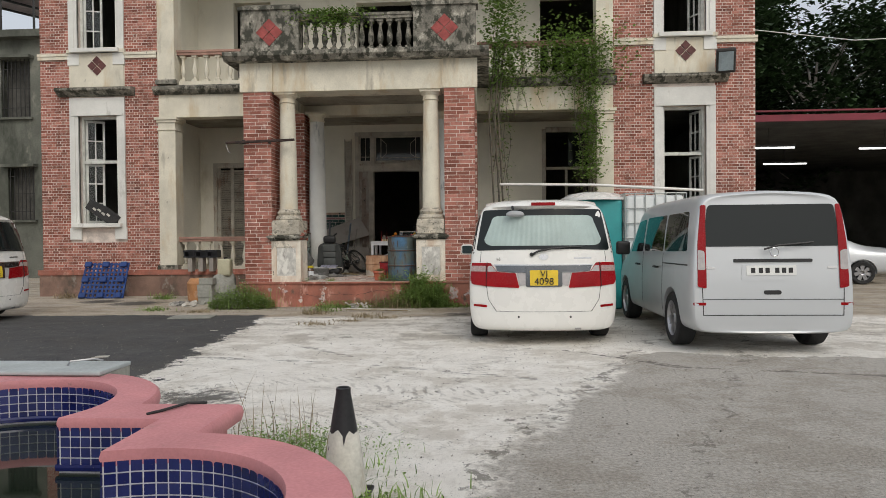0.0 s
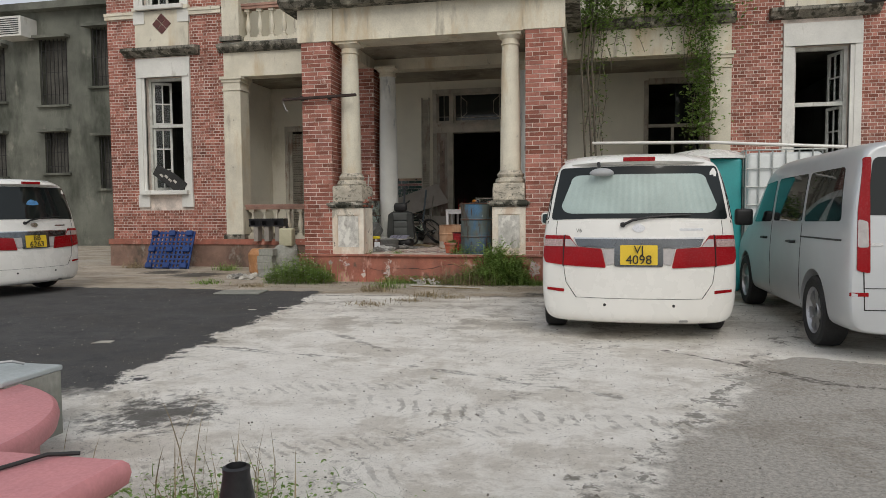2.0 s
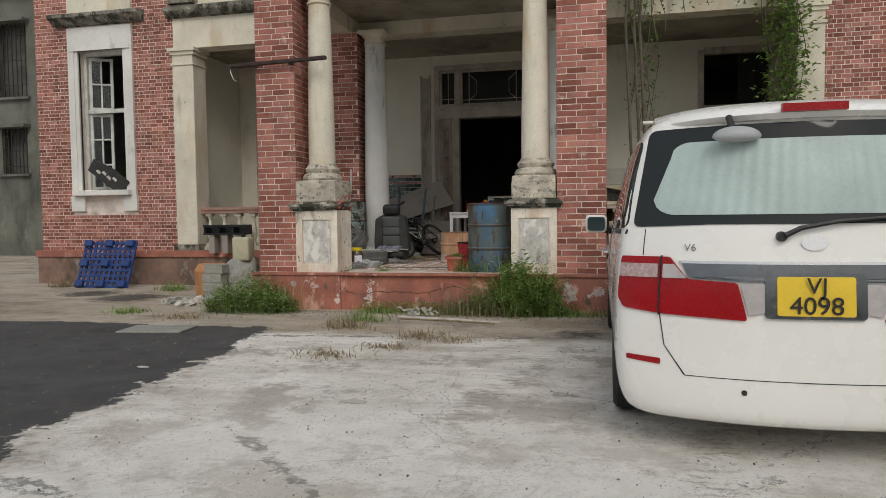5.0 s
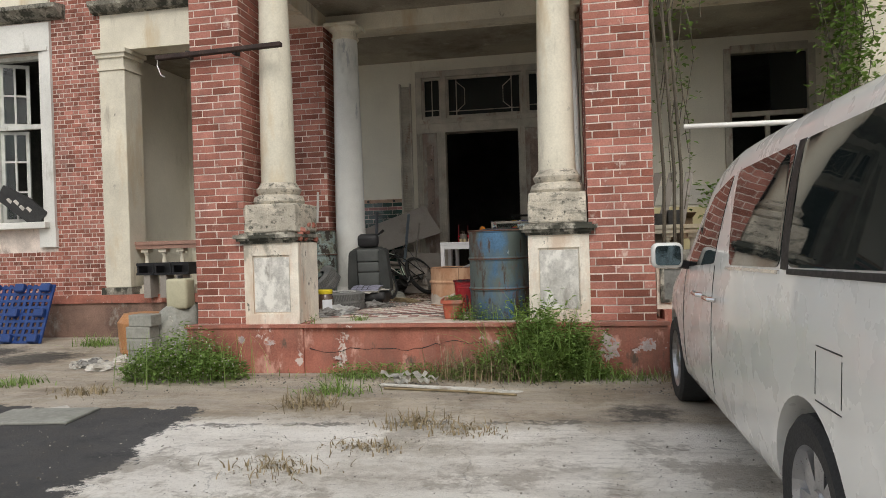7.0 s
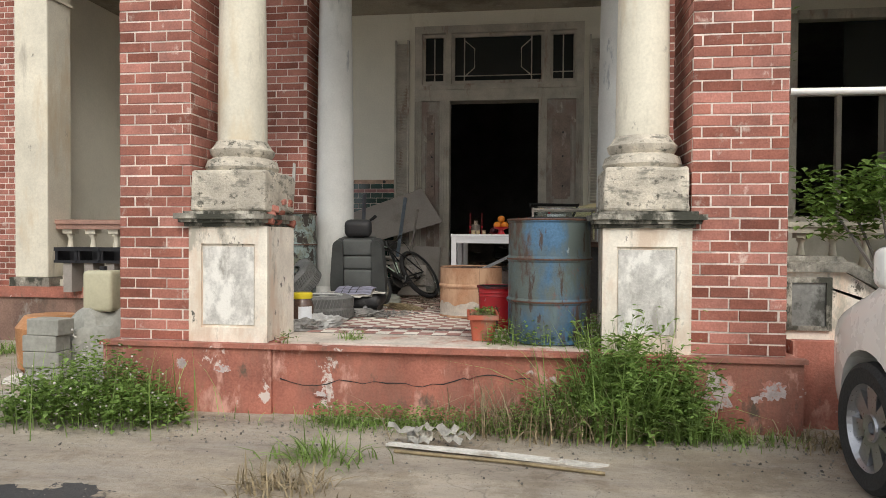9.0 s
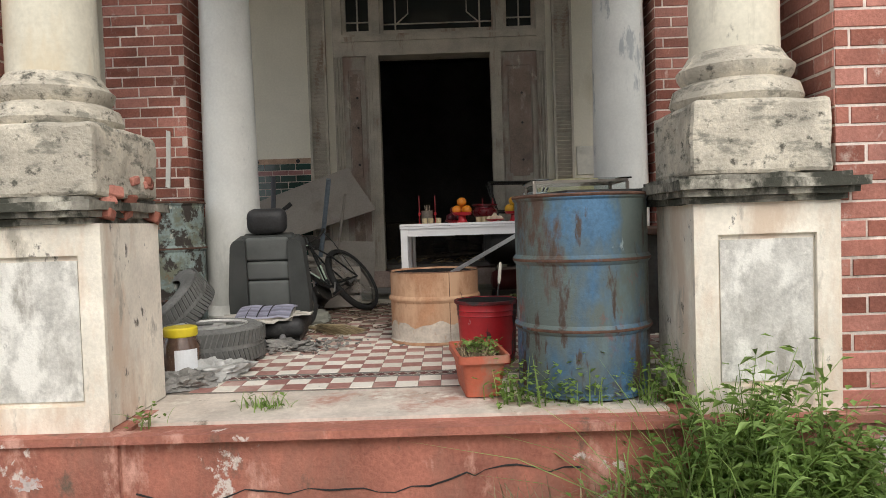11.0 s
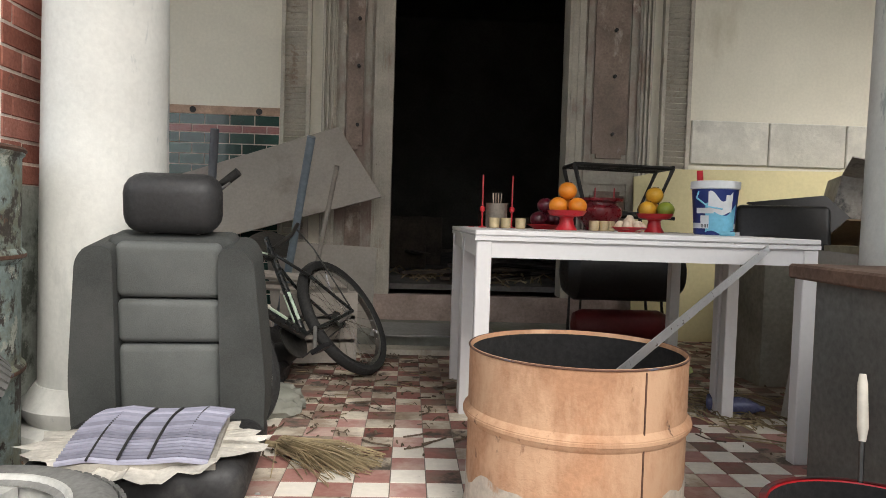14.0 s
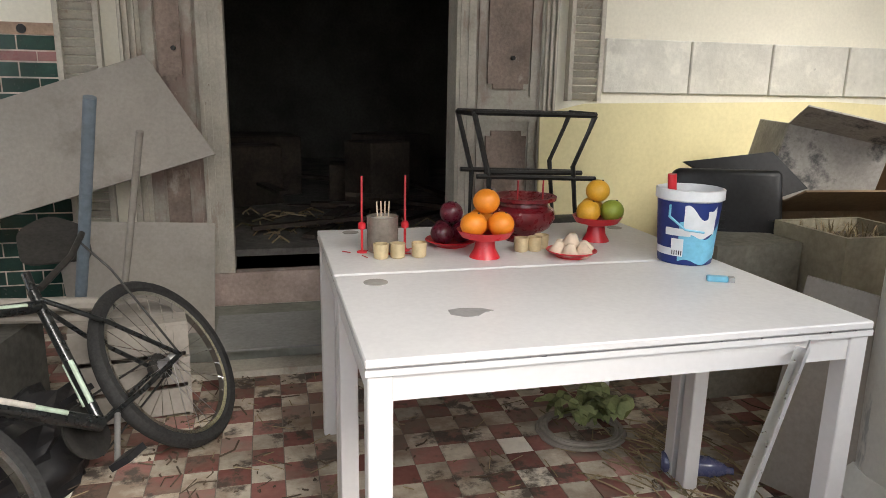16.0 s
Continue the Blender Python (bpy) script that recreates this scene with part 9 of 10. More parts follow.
part("arm", bm, M_DARKSTEEL, fl)

# broken shutter in the window
ds = thing("broken_shutter", pose(-9.05, 15.76, 1.98, 0, 28, 0), "dark broken shutter piece hanging in the window", "shutter")
bm = BM()
prism(bm, [(-.42, -.1), (.38, -.2), (.45, .1), (.1, .16), (-.4, .14)], -.02, .02, "y")
part("board", bm, M_DARKSTEEL, ds)
for k in range(4):
    bm = BM()
    prism(bm, rounded([(-.05, -.03), (.05, -.02), (.04, .03), (-.04, .02)], .01), -.026, -.021, "y", pose(-.2 + k * .12, 0, -.02 + .03 * (k % 2), 0, 20, 0))
    part("pale_gap", bm, M_PAPER, ds)

# vines over the right bay
rnd = random.Random(55)
vn = thing("hanging_vines", pose(0, 0, 0), "green creeper hanging from the balcony and wall", "vine")
strands = []
M_VINESTEM = mat("vine_stem", (0.13, 0.11, 0.08), 0.9, 0.25)
for k in range(30):
    x = rnd.choice((rnd.uniform(.1, .9), rnd.uniform(.3, 2.4), rnd.gauss(2.25, .15)))
    z1 = rnd.uniform(5.2, 6.0)
    z0 = z1 - (rnd.uniform(2.6, 3.8) if abs(x - 2.25) < .25 or x < .5 and rnd.random() < .6 else rnd.uniform(.5, 1.9))
    y = 15.55 + rnd.uniform(-.12, .12)
    pts = [(x + .06 * math.sin(i * 1.3 + k), y + .05 * math.cos(i * 1.7 + k), z1 + (z0 - z1) * i / 8) for i in range(9)]
    strands.append(pts)
bm = BM()
for p in strands:
    tube(bm, p, .006, 4)
for x in (.1, .22, .3):
    tube(bm, [(x, 15.3, 0), (x + .05, 15.4, 2), (x - .04, 15.45, 4), (x + .1, 15.5, 5.6)], .022, 6)
part("stem", bm, M_VINESTEM, vn, "bare dark stems")
bm = BM()
def on_strand():
    p = rnd.choice(strands)
    i = rnd.randrange(8)
    t = rnd.random()
    a, b = p[i], p[i + 1]
    sp_ = .12
    return tuple(u + (v - u) * t + rnd.gauss(0, sp_ * .6) for u, v in zip(a, b))
leaves(bm, 1900, on_strand, .07, .8, rnd)
def on_mass():
    g = rnd.random()
    if g < .42:
        return (rnd.gauss(.34, .22), 15.45 + rnd.gauss(0, .2), rnd.uniform(4.9, 7.6) - abs(rnd.gauss(0, .3)))
    if g < .8:
        return (rnd.gauss(1.9, .55), 15.5 + rnd.gauss(0, .14), rnd.gauss(5.35, .35))
    return (rnd.gauss(2.3, .17), 15.5 + rnd.gauss(0, .12), rnd.uniform(2.6, 5.2))
leaves(bm, 6600, on_mass, .085, .8, rnd)
part("foliage", bm, M_LEAFG, vn, "dense small green leaves")
pv = thing("parapet_vine", pose(0, 0, 0), "creeper growing over the porch balustrade", "vine")
bm = BM()
leaves(bm, 1100, lambda: (rnd.gauss(-2.95, .33), 13.2 + rnd.gauss(0, .08), 5.66 - abs(rnd.gauss(0, .18)) + .08 * rnd.random()), .07, .8, rnd)
part("foliage", bm, M_LEAFG, pv)
bm = BM()
tube(bm, [(-3.6, 13.2, 5.5), (-3.0, 13.18, 5.6), (-2.4, 13.2, 5.55)], .008, 5)
part("stem", bm, M_STRAW, pv)
sh = thing("shrub", pose(1.35, 15.1, 0), "leafy green shrub beside the stair parapet", "shrub")
bm = BM()
def blob():
    a, q, z = rnd.uniform(0, 6.28), rnd.random() ** .5, rnd.random()
    return (.95 * q * math.cos(a) + .1, .4 * q * math.sin(a), 1.35 + .55 * z * (1 - .4 * q) + .15 * math.sin(5 * a))
leaves(bm, 2600, blob, .085, .7, rnd)
part("foliage", bm, M_LEAFG, sh)
bm = BM()
for k in range(6):
    a = k * 1.05
    tube(bm, [(0, 0, 0), (.1 * math.cos(a), .1 * math.sin(a), .8), (.6 * math.cos(a), .3 * math.sin(a), 1.55)], [.03, .02, .008], 6)
part("stem", bm, M_PLY, sh)

# ---- neighbours ----
nb = thing("neighbour_house", pose(-14.0, 24.0, 0, 0, 0, 0), "weathered grey cement house next door", "house")
bm = BM()
NW = [(-5.6, -4.6, 2.7, 4.2), (-3.3, -2.3, 2.1, 4.0), (-5.7, -4.5, 5.2, 7.6), (-3.5, -2.4, 5.8, 7.9), (-8.5, -7.3, 2.6, 4.2), (-8.4, -7.2, 5.4, 7.4), (-1.2, -.3, 2.4, 4.0), (-1.2, -.3, 5.8, 7.6)]
wall(bm, -10, .6, 0, .3, 0, 8.6, NW)
box(bm, .3, .6, .3, 12, 0, 8.6)
part("wall", bm, M_NEIGHBOUR, nb, "stained cement wall")
# dark sheet added behind the windows in place of unlit rooms
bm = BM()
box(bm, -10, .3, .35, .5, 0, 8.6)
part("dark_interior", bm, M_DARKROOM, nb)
bm = BM()
box(bm, -10.3, .9, -.4, 12, 8.6, 8.85)
part("roof", bm, M_NEIGHBOUR, nb)
for x0, x1, z0, z1 in NW:
    w = new("window")
    w.parent = nb
    bm = BM()
    box(bm, x0 - .15, x1 + .15, -.3, 0, z1, z1 + .1)
    box(bm, x0 - .1, x1 + .1, -.12, 0, z0 - .08, z0)
    part("hood", bm, M_NEIGHBOUR, w)
    for k in range(7):
        x = x0 + (x1 - x0) * (k + .5) / 7
        bm = BM()
        box(bm, x - .012, x + .012, .02, .04, z0, z1)
        part("bar", bm, M_DARKSTEEL, w)
    for k in range(3):
        z = z0 + (z1 - z0) * (k + .5) / 3
        bm = BM()
        box(bm, x0, x1, .042, .06, z - .012, z + .012)
        part("crossbar", bm, M_DARKSTEEL, w)
ac = thing("air_conditioner", pose(-20.3, 23.7, 7.95), "boxy white air conditioner in the neighbour's wall", "air conditioner")
bm = BM()
box(bm, -.55, .55, -.45, .3, -.35, .35)
part("case", bm, M_WHITE, ac)
bm = BM()
for k in range(8):
    box(bm, -.45, .45, -.465, -.452, -.28 + k * .075, -.25 + k * .075)
part("grille", bm, M_DARKSTEEL, ac)
rf = thing("roof_shed", pose(-15.5, 27, 8.85), "light steel roof frame on the neighbour's house", "shed")
for k in range(5):
    bm = BM()
    tube(bm, [(-4 + k * 1.3, -2, 0), (-4 + k * 1.3, -2, 1.6), (-4 + k * 1.3, 3, 2.4)], .05, 6)
    part("rafter", bm, M_DARKSTEEL, rf)
bm = BM()
box(bm, -4.4, 2.2, -2.2, 3.2, 0, .06, pose(0, 0, 2.0, 9))
part("sheeting", bm, mat("pink_sheet", (0.55, 0.42, 0.42), 0.6), rf)

# open shed on the right
gs = thing("garage_shed", pose(0, 0, 0), "dark open vehicle shed with a red steel edge", "shed")
M_REDSTEEL = mat("dark_red_steel", (0.2, 0.015, 0.03), 0.5, 0.15)
bm = BM()
box(bm, 6.0, 22, 18.5, 18.62, 4.25, 4.42)
box(bm, 6.0, 22, 18.5, 18.6, 4.5, 4.54)
part("red_edge", bm, M_REDSTEEL, gs, "dark red steel edge beam")
bm = BM()
for x in (6.25, 14.0, 21.5):
    box(bm, x - .06, x + .06, 18.5, 18.62, 0, 6.2)
part("post", bm, M_REDSTEEL, gs)
# shed roof and walls coloured dark for the shade inside
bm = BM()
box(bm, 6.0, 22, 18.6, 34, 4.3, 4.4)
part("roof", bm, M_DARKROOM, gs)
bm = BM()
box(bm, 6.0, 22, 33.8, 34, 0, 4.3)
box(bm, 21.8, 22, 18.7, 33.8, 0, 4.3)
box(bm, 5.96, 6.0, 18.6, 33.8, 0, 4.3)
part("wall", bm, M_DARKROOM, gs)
M_TUBELIGHT = bpy.data.materials.new("tube_light")
M_TUBELIGHT.use_nodes = True
M_TUBELIGHT.node_tree.nodes["Principled BSDF"].inputs["Emission Color"].default_value = (1, 1, .95, 1)
M_TUBELIGHT.node_tree.nodes["Principled BSDF"].inputs["Emission Strength"].default_value = 2.5
for x, y, z in ((7.9, 20, 3.75), (11.3, 20.5, 3.75), (10.0, 24, 3.7), (8.8, 28, 3.7)):
    tl = thing("tube_lamp", pose(x, y, z), "lit fluorescent tube under the shed roof", "lamp", "shed lamps")
    bm = BM()
    tube(bm, [(-.7, 0, 0), (.7, 0, 0)], .025, 8)
    part("tube", bm, M_TUBELIGHT, tl)
    bm = BM()
    box(bm, -.72, .72, -.04, .04, .026, .08)
    tube(bm, [(0, 0, .08), (0, 0, 4.3 - z)], .008, 5)
    part("batten", bm, M_DARKSTEEL, tl)
# car parked in the shed
sc = thing("parked_car", pose(10.6, 19.2, 0, 0, 0, 80), "grey saloon car parked inside the dark shed", "car")
def sst(y, zb, w, belt, wr, roof):
    return [(.02, y, zb), (w * .9, y, zb), (w, y, zb + .12), (w, y, .6), (w * .97, y, belt), (wr, y, roof - .1), (wr - .08, y, roof - .02), (.02, y, roof)]
body = car_body([sst(0, .3, .7, .78, .6, .92), sst(.1, .25, .82, .82, .7, .96), sst(.8, .22, .85, .85, .72, 1.0), sst(1.3, .22, .86, .88, .62, 1.36), sst(2.3, .22, .86, .88, .62, 1.38), sst(3.1, .22, .86, .86, .68, 1.0), sst(4.1, .24, .82, .76, .62, .82), sst(4.3, .32, .66, .6, .5, .66)], (.8, 3.5), .3, M_SILVER, sc)
for y in (.8, 3.5):
    for s in (-1, 1):
        wheel(sc, s * .74, y, .3, s)
bvh = BVHTree.FromPolygons([v.co.copy() for v in body.data.vertices], [tuple(f.vertices) for f in body.data.polygons])
for s in (-1, 1):
    side_panel("side_window", [(1.15, .93), (2.9, .93), (2.4, 1.24), (1.4, 1.26)], .004, M_CARGLASS, sc, bvh, "", .05, s)
    panel("tail_light", [(s * .4, .66), (s * .7, .66), (s * .7, .8), (s * .4, .78)], .006, M_TAIL, sc, bvh, "", .02)


# trees behind the shed
def tree(x, y, h, r, seed, n, label):
    q = random.Random(seed)
    t = thing("tree", pose(x, y, 0), label, "tree", "trees behind the shed")
    bm = BM()
    tube(bm, [(0, 0, 0), (.15, .1, h * .3), (-.1, .2, h * .55), (.1, 0, h * .85)], [.32, .26, .18, .05], 10)
    clumps = []
    for k in range(26):
        a, e = q.uniform(0, 6.28), q.uniform(.3, 1.0)
        rr = r * q.uniform(.35, 1.0)
        c = Vector((rr * math.cos(a), rr * math.sin(a), h * e))
        clumps.append((c, q.uniform(.5, 1.1) * r * .38))
        tube(bm, [(0, .1, h * e * .7), tuple(c * .6 + Vector((0, 0, h * e * .3))), tuple(c)], [.09, .05, .02], 6)
    part("trunk", bm, M_PLY, t)
    bm = BM()
    def leafspot():
        c, s = q.choice(clumps)
        v = Vector((q.gauss(0, 1), q.gauss(0, 1), q.gauss(0, .7))).normalized() * s * q.uniform(.55, 1.05)
        return tuple(c + v)
    leaves(bm, n * 2, leafspot, .4, .7, q)
    part("crown", bm, M_TREELEAF, t)


M_TREELEAF = mat("tree_leaf", (0.035, 0.075, 0.02), 0.6, 0.3, 1, 20, 0.1, pieces=0.5)
tree(10.5, 37, 13, 5.0, 1, 5200, "tall dark green broadleaf tree behind the shed")
tree(16.5, 36, 12, 4.6, 2, 4600, "dark green broadleaf tree behind the shed")
tree(24, 37, 13, 5.0, 3, 4200, "dark green broadleaf tree behind the shed")
tree(7.0, 44, 15, 5.5, 4, 4200, "distant dark green tree above the shed")
tree(14, 45, 16, 6.0, 5, 4600, "distant dark green tree above the shed")
tree(19.5, 44, 15, 6.0, 6, 4600, "distant dark green tree above the shed")
tree(12.5, 39, 12, 5.5, 7, 5200, "bushy dark green tree above the shed")
tree(8.5, 38, 11, 4.5, 8, 5200, "bushy dark green tree above the shed")
# sagging cable before the trees
bm = BM()
tube(bm, [(5.95, 17, 6.25), (9, 17.6, 6.05), (13, 18.4, 6.35), (16, 19, 6.9)], .012, 5)
tagged(mesh_object("cable", bm, M_WHITE), "thin pale cable strung beside the house", "cable")
# boundary wall and trees behind the viewer
bm = BM()
box(bm, -30, 30, -14.3, -14, 0, 2.6)
structure("wall_boundary", bm, M_GREYWALL, "plain cement boundary wall of the yard", "wall")

# dirt and twigs trodden over the tiles by the door
rnd = random.Random(77)
bm = BM()
for k in range(420):
    x, y, a, l = rnd.uniform(-3.6, -.9), rnd.uniform(15.5, 17.7), rnd.uniform(0, 6.3), rnd.choice((.008, .012, .02, .02, .06, .12))
    if rnd.random() < .5:
        x = rnd.gauss(-3.1, .25)
    tube(bm, [(x, y, FLOOR + .004), (x + l * .5 * math.cos(a), y + l * .5 * math.sin(a), FLOOR + .004 + .01 * rnd.random()), (x + l * math.cos(a + .4), y + l * math.sin(a + .4), FLOOR + .004)], rnd.uniform(.0015, .004), 4)
tagged(mesh_object("floor_litter", bm, mat("twig_litter", (0.13, 0.095, 0.065), 0.95, 0.3)), "dark twigs and crumbs littering the tiles", "litter", kind="stuff")
# grey broken slabs and a dark sack under the bicycle
crumple("rubble_stone", pose(-3.42, 15.98, FLOOR, 0, 0, 30), .2, .13, .1, M_GREYWALL, "grey broken slab under the bicycle", "rubble", 81, .3)
crumple("dark_sack", pose(-3.62, 16.5, FLOOR, 0, 0, 70), .34, .2, .2, M_TUBE, "crumpled dark sack behind the bicycle", "sack", 83, .4)

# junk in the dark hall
# boxes and planks coloured near black to carry the hall's shade
M_HALLBOX = mat("shade_dark_junk", (0.07, 0.055, 0.042), 0.95, 0.35, 4, 40, 0.3)
rnd = random.Random(61)
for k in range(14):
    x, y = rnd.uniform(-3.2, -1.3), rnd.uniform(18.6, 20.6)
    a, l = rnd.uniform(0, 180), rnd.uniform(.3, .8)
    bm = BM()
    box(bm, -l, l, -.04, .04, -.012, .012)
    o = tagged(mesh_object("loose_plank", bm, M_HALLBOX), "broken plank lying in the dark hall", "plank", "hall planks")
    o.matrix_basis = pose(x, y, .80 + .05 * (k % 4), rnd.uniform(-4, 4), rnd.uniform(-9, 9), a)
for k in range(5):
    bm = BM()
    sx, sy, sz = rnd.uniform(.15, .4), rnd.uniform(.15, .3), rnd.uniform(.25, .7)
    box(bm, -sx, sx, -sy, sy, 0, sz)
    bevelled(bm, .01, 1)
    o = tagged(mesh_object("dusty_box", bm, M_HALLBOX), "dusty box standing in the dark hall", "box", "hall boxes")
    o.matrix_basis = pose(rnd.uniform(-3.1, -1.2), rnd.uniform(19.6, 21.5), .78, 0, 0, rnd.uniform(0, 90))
bm = BM()
for k in range(60):
    x, y, a, l = rnd.uniform(-2.95, -1.8), rnd.uniform(18.4, 19.6), rnd.uniform(0, 6.3), rnd.uniform(.05, .3)
    tube(bm, [(x, y, .79), (x + l * .5 * math.cos(a), y + l * .5 * math.sin(a), .79 + .05 * rnd.random()), (x + l * math.cos(a), y + l * math.sin(a), .79)], .006, 4)
tagged(mesh_object("hall_litter", bm, M_STRAW), "sticks and cables littering the hall floor", "litter", kind="stuff")

# ---- brick piers, brick faces, floor and wall tiles ----
BL, BH, JOINT = 0.2275, 0.0625, 0.0095


def brick_mesh(length, tall=BH, cache={}):
    key = round(length, 3), tall
    if key not in cache:
        bm = BM()
        a, h, d, e = key[0] / 2, tall / 2, .0045, .0022
        v = [bm.verts.new(p) for p in ((-a, 0, -h), (a, 0, -h), (a, 0, h), (-a, 0, h), (-a + e, -d, -h + e), (a - e, -d, -h + e), (a - e, -d, h - e), (-a + e, -d, h - e))]
        bm.faces.new((v[4], v[5], v[6], v[7]))
        for i in range(4):
            j = (i + 1) % 4
            bm.faces.new((v[i], v[j], v[4 + j], v[4 + i]))
        me = bpy.data.meshes.new("brick")
        bmesh.ops.recalc_face_normals(bm, faces=bm.faces)
        bm.to_mesh(me)
        bm.free()
        me.materials.append(M_BRICK)
        cache[key] = me
    return cache[key]


def lay(parent, face, width, z0, z1, holes=(), single=None, seed=0, tall=BH, bond=(BL,)):
    """Lays courses of bricks on a face: its pose has x along the face, -y outwards. single(x, z) tells which are pieces of their own.
    bond: the lengths that follow one another along a course."""
    r = random.Random(seed)
    rest = BM()
    n = int((z1 - z0) / (tall + JOINT))
    step = sum(bond) + JOINT * len(bond)
    count = 0
    for c in range(n):
        z = z0 + (c + .5) * (tall + JOINT)
        spans, x = [], 0.0
        for h in sorted(q for q in holes if q[2] < z + tall / 2 and q[3] > z - tall / 2):
            if h[0] > x:
                spans.append((x, h[0]))
            x = max(x, h[1])
        if x < width:
            spans.append((x, width))
        off = -(step / 2 if c % 2 else 0) - (step * .25 if c % 4 == 3 and len(bond) == 1 else 0)
        for s0, s1 in spans:
            k = math.floor((s0 - off) / step)
            laid, at, i = [], off + k * step, 0
            while at < s1:
                laid.append((max(s0, at), min(s1, at + bond[i])))
                at += bond[i] + JOINT
                i = (i + 1) % len(bond)
            for a, b in laid:
                if b - a < .03:
                    continue
                m = pose((a + b) / 2 + r.uniform(-.002, .002), r.uniform(-.002, .002), z + r.uniform(-.0016, .0016), r.uniform(-.8, .8), r.uniform(-.5, .5), r.uniform(-.5, .5))
                if single and count < 300 and single((a + b) / 2, z):
                    count += 1
                    o = new("brick", brick_mesh(b - a, tall))
                    o.parent = parent
                    o.matrix_basis = face @ m
                else:
                    q = BM()
                    me = brick_mesh(b - a, tall)
                    base = len(rest.verts)
                    vs = [rest.verts.new(face @ m @ v.co) for v in me.vertices]
                    for f in me.polygons:
                        rest.faces.new([vs[i] for i in f.vertices])
                    q.free()
    if len(rest.verts):
        o = part("brickwork", rest, M_BRICK, parent)
        tagged(o, "", "", "", "stuff")


def pier(name, x0, x1, y0, y1, z0, z1, label, faces, seed, rot=0):
    p = thing(name, Matrix.Identity(4), label, "pier", "porch piers")
    bm = BM()
    box(bm, x0, x1, y0, y1, z0, z1)
    part("core", bm, M_MORTAR, p, "pale mortar")
    for f in faces:
        if f == "front":
            lay(p, pose(x0, y0, 0), x1 - x0, z0, z1, (), (lambda x, z: z < 3.6) if y0 < 14 else None, seed)
        elif f == "east":
            lay(p, pose(x1, y0, 0, 0, 0, 90), y1 - y0, z0, z1, (), (lambda x, z: z < 2.6) if y0 < 14 else None, seed + 1)
        else:
            lay(p, pose(x0, y1, 0, 0, 0, -90), y1 - y0, z0, z1, (), None, seed + 2)
    return p


pier("brick_pier", PL0, PL1, 13.15, 13.76, FLOOR, 4.15, "red brick pier with pale joints at the porch", ("front", "east", "west"), 1)
pier("brick_pier", PR0, PR1, 13.15, 13.76, FLOOR, 4.15, "red brick pier with pale joints at the porch", ("front", "east", "west"), 5)
rp = pier("rear_pier", -4.68, -4.12, 15.45, 15.98, FLOOR + .86, 4.15, "red brick rear pier of the porch", ("front", "east", "west"), 9)
bm = BM()
box(bm, -4.69, -4.11, 15.44, 15.99, FLOOR, FLOOR + .86)
part("rendered_base", bm, mat("flaking_render", (0.42, 0.45, 0.4), 0.9, 0.2, 5, 50, 0.5, spots=[((0.1, 0.11, 0.09), 5, 0.48, 0.58, 1), ((0.62, 0.6, 0.52), 6, 0.58, 0.66, 1)]), rp, "flaking painted render at its foot")
bm = BM()
prism(bm, [(-4.285, 1.56), (-4.255, 1.55), (-4.24, 1.75), (-4.235, 1.95), (-4.262, 1.96), (-4.272, 1.75)], 15.432, 15.446, "y")
part("cement_smear", bm, M_GREYBLOCK, rp, "grey cement smear over the bricks")
pier("rear_pier", -.78, -.22, 15.45, 15.98, FLOOR, 4.15, "red brick rear pier of the porch", ("front", "east", "west"), 13)

TRIM_L = [(WIN_L[0] - .2, WIN_L[1] + .2, 1.3, 4.95), (WIN_L[0] - .2, WIN_L[1] + .2, 4.9, 8.7)]
TRIM_R = [(WIN_R[0] - .2, WIN_R[1] + .2, 1.3, 4.95), (WIN_R[0] - .2, WIN_R[1] + .2, 4.9, 8.7)]
ww, we = bpy.data.objects["wall_west_wing"], bpy.data.objects["wall_east_wing"]
lay(ww, pose(-10.55, FACADE, 0), 2.88, .62, TOP, [(a + 10.55, b + 10.55, c, d) for a, b, c, d in TRIM_L], lambda x, z: z < 3.4 and x > 1.4, 21, .0555, (.152, .066))
lay(we, pose(2.84, FACADE, 0), 3.11, .62, TOP, [(a - 2.84, b - 2.84, c, d) for a, b, c, d in TRIM_R], lambda x, z: 1.6 < z < 4.6 and x < 1.2, 22, .0555, (.152, .066))

# chequered floor of the porch
TS = 0.1085
M_TW = mat("white_floor_tile", (0.84, 0.79, 0.70), 0.6, 0.1, 1.5, 40, 0.15, pieces=0.1, spots=[((0.42, 0.35, 0.28), 2.2, 0.56, 0.78, 1), ((0.2, 0.16, 0.13), 16, 0.66, 0.72, 1)])
M_TR = mat("red_floor_tile", (0.42, 0.21, 0.18), 0.6, 0.12, 1.5, 40, 0.15, pieces=0.18, spots=[((0.26, 0.18, 0.14), 2.2, 0.56, 0.78, 1), ((0.54, 0.42, 0.36), 3.0, 0.52, 0.68, 1)])
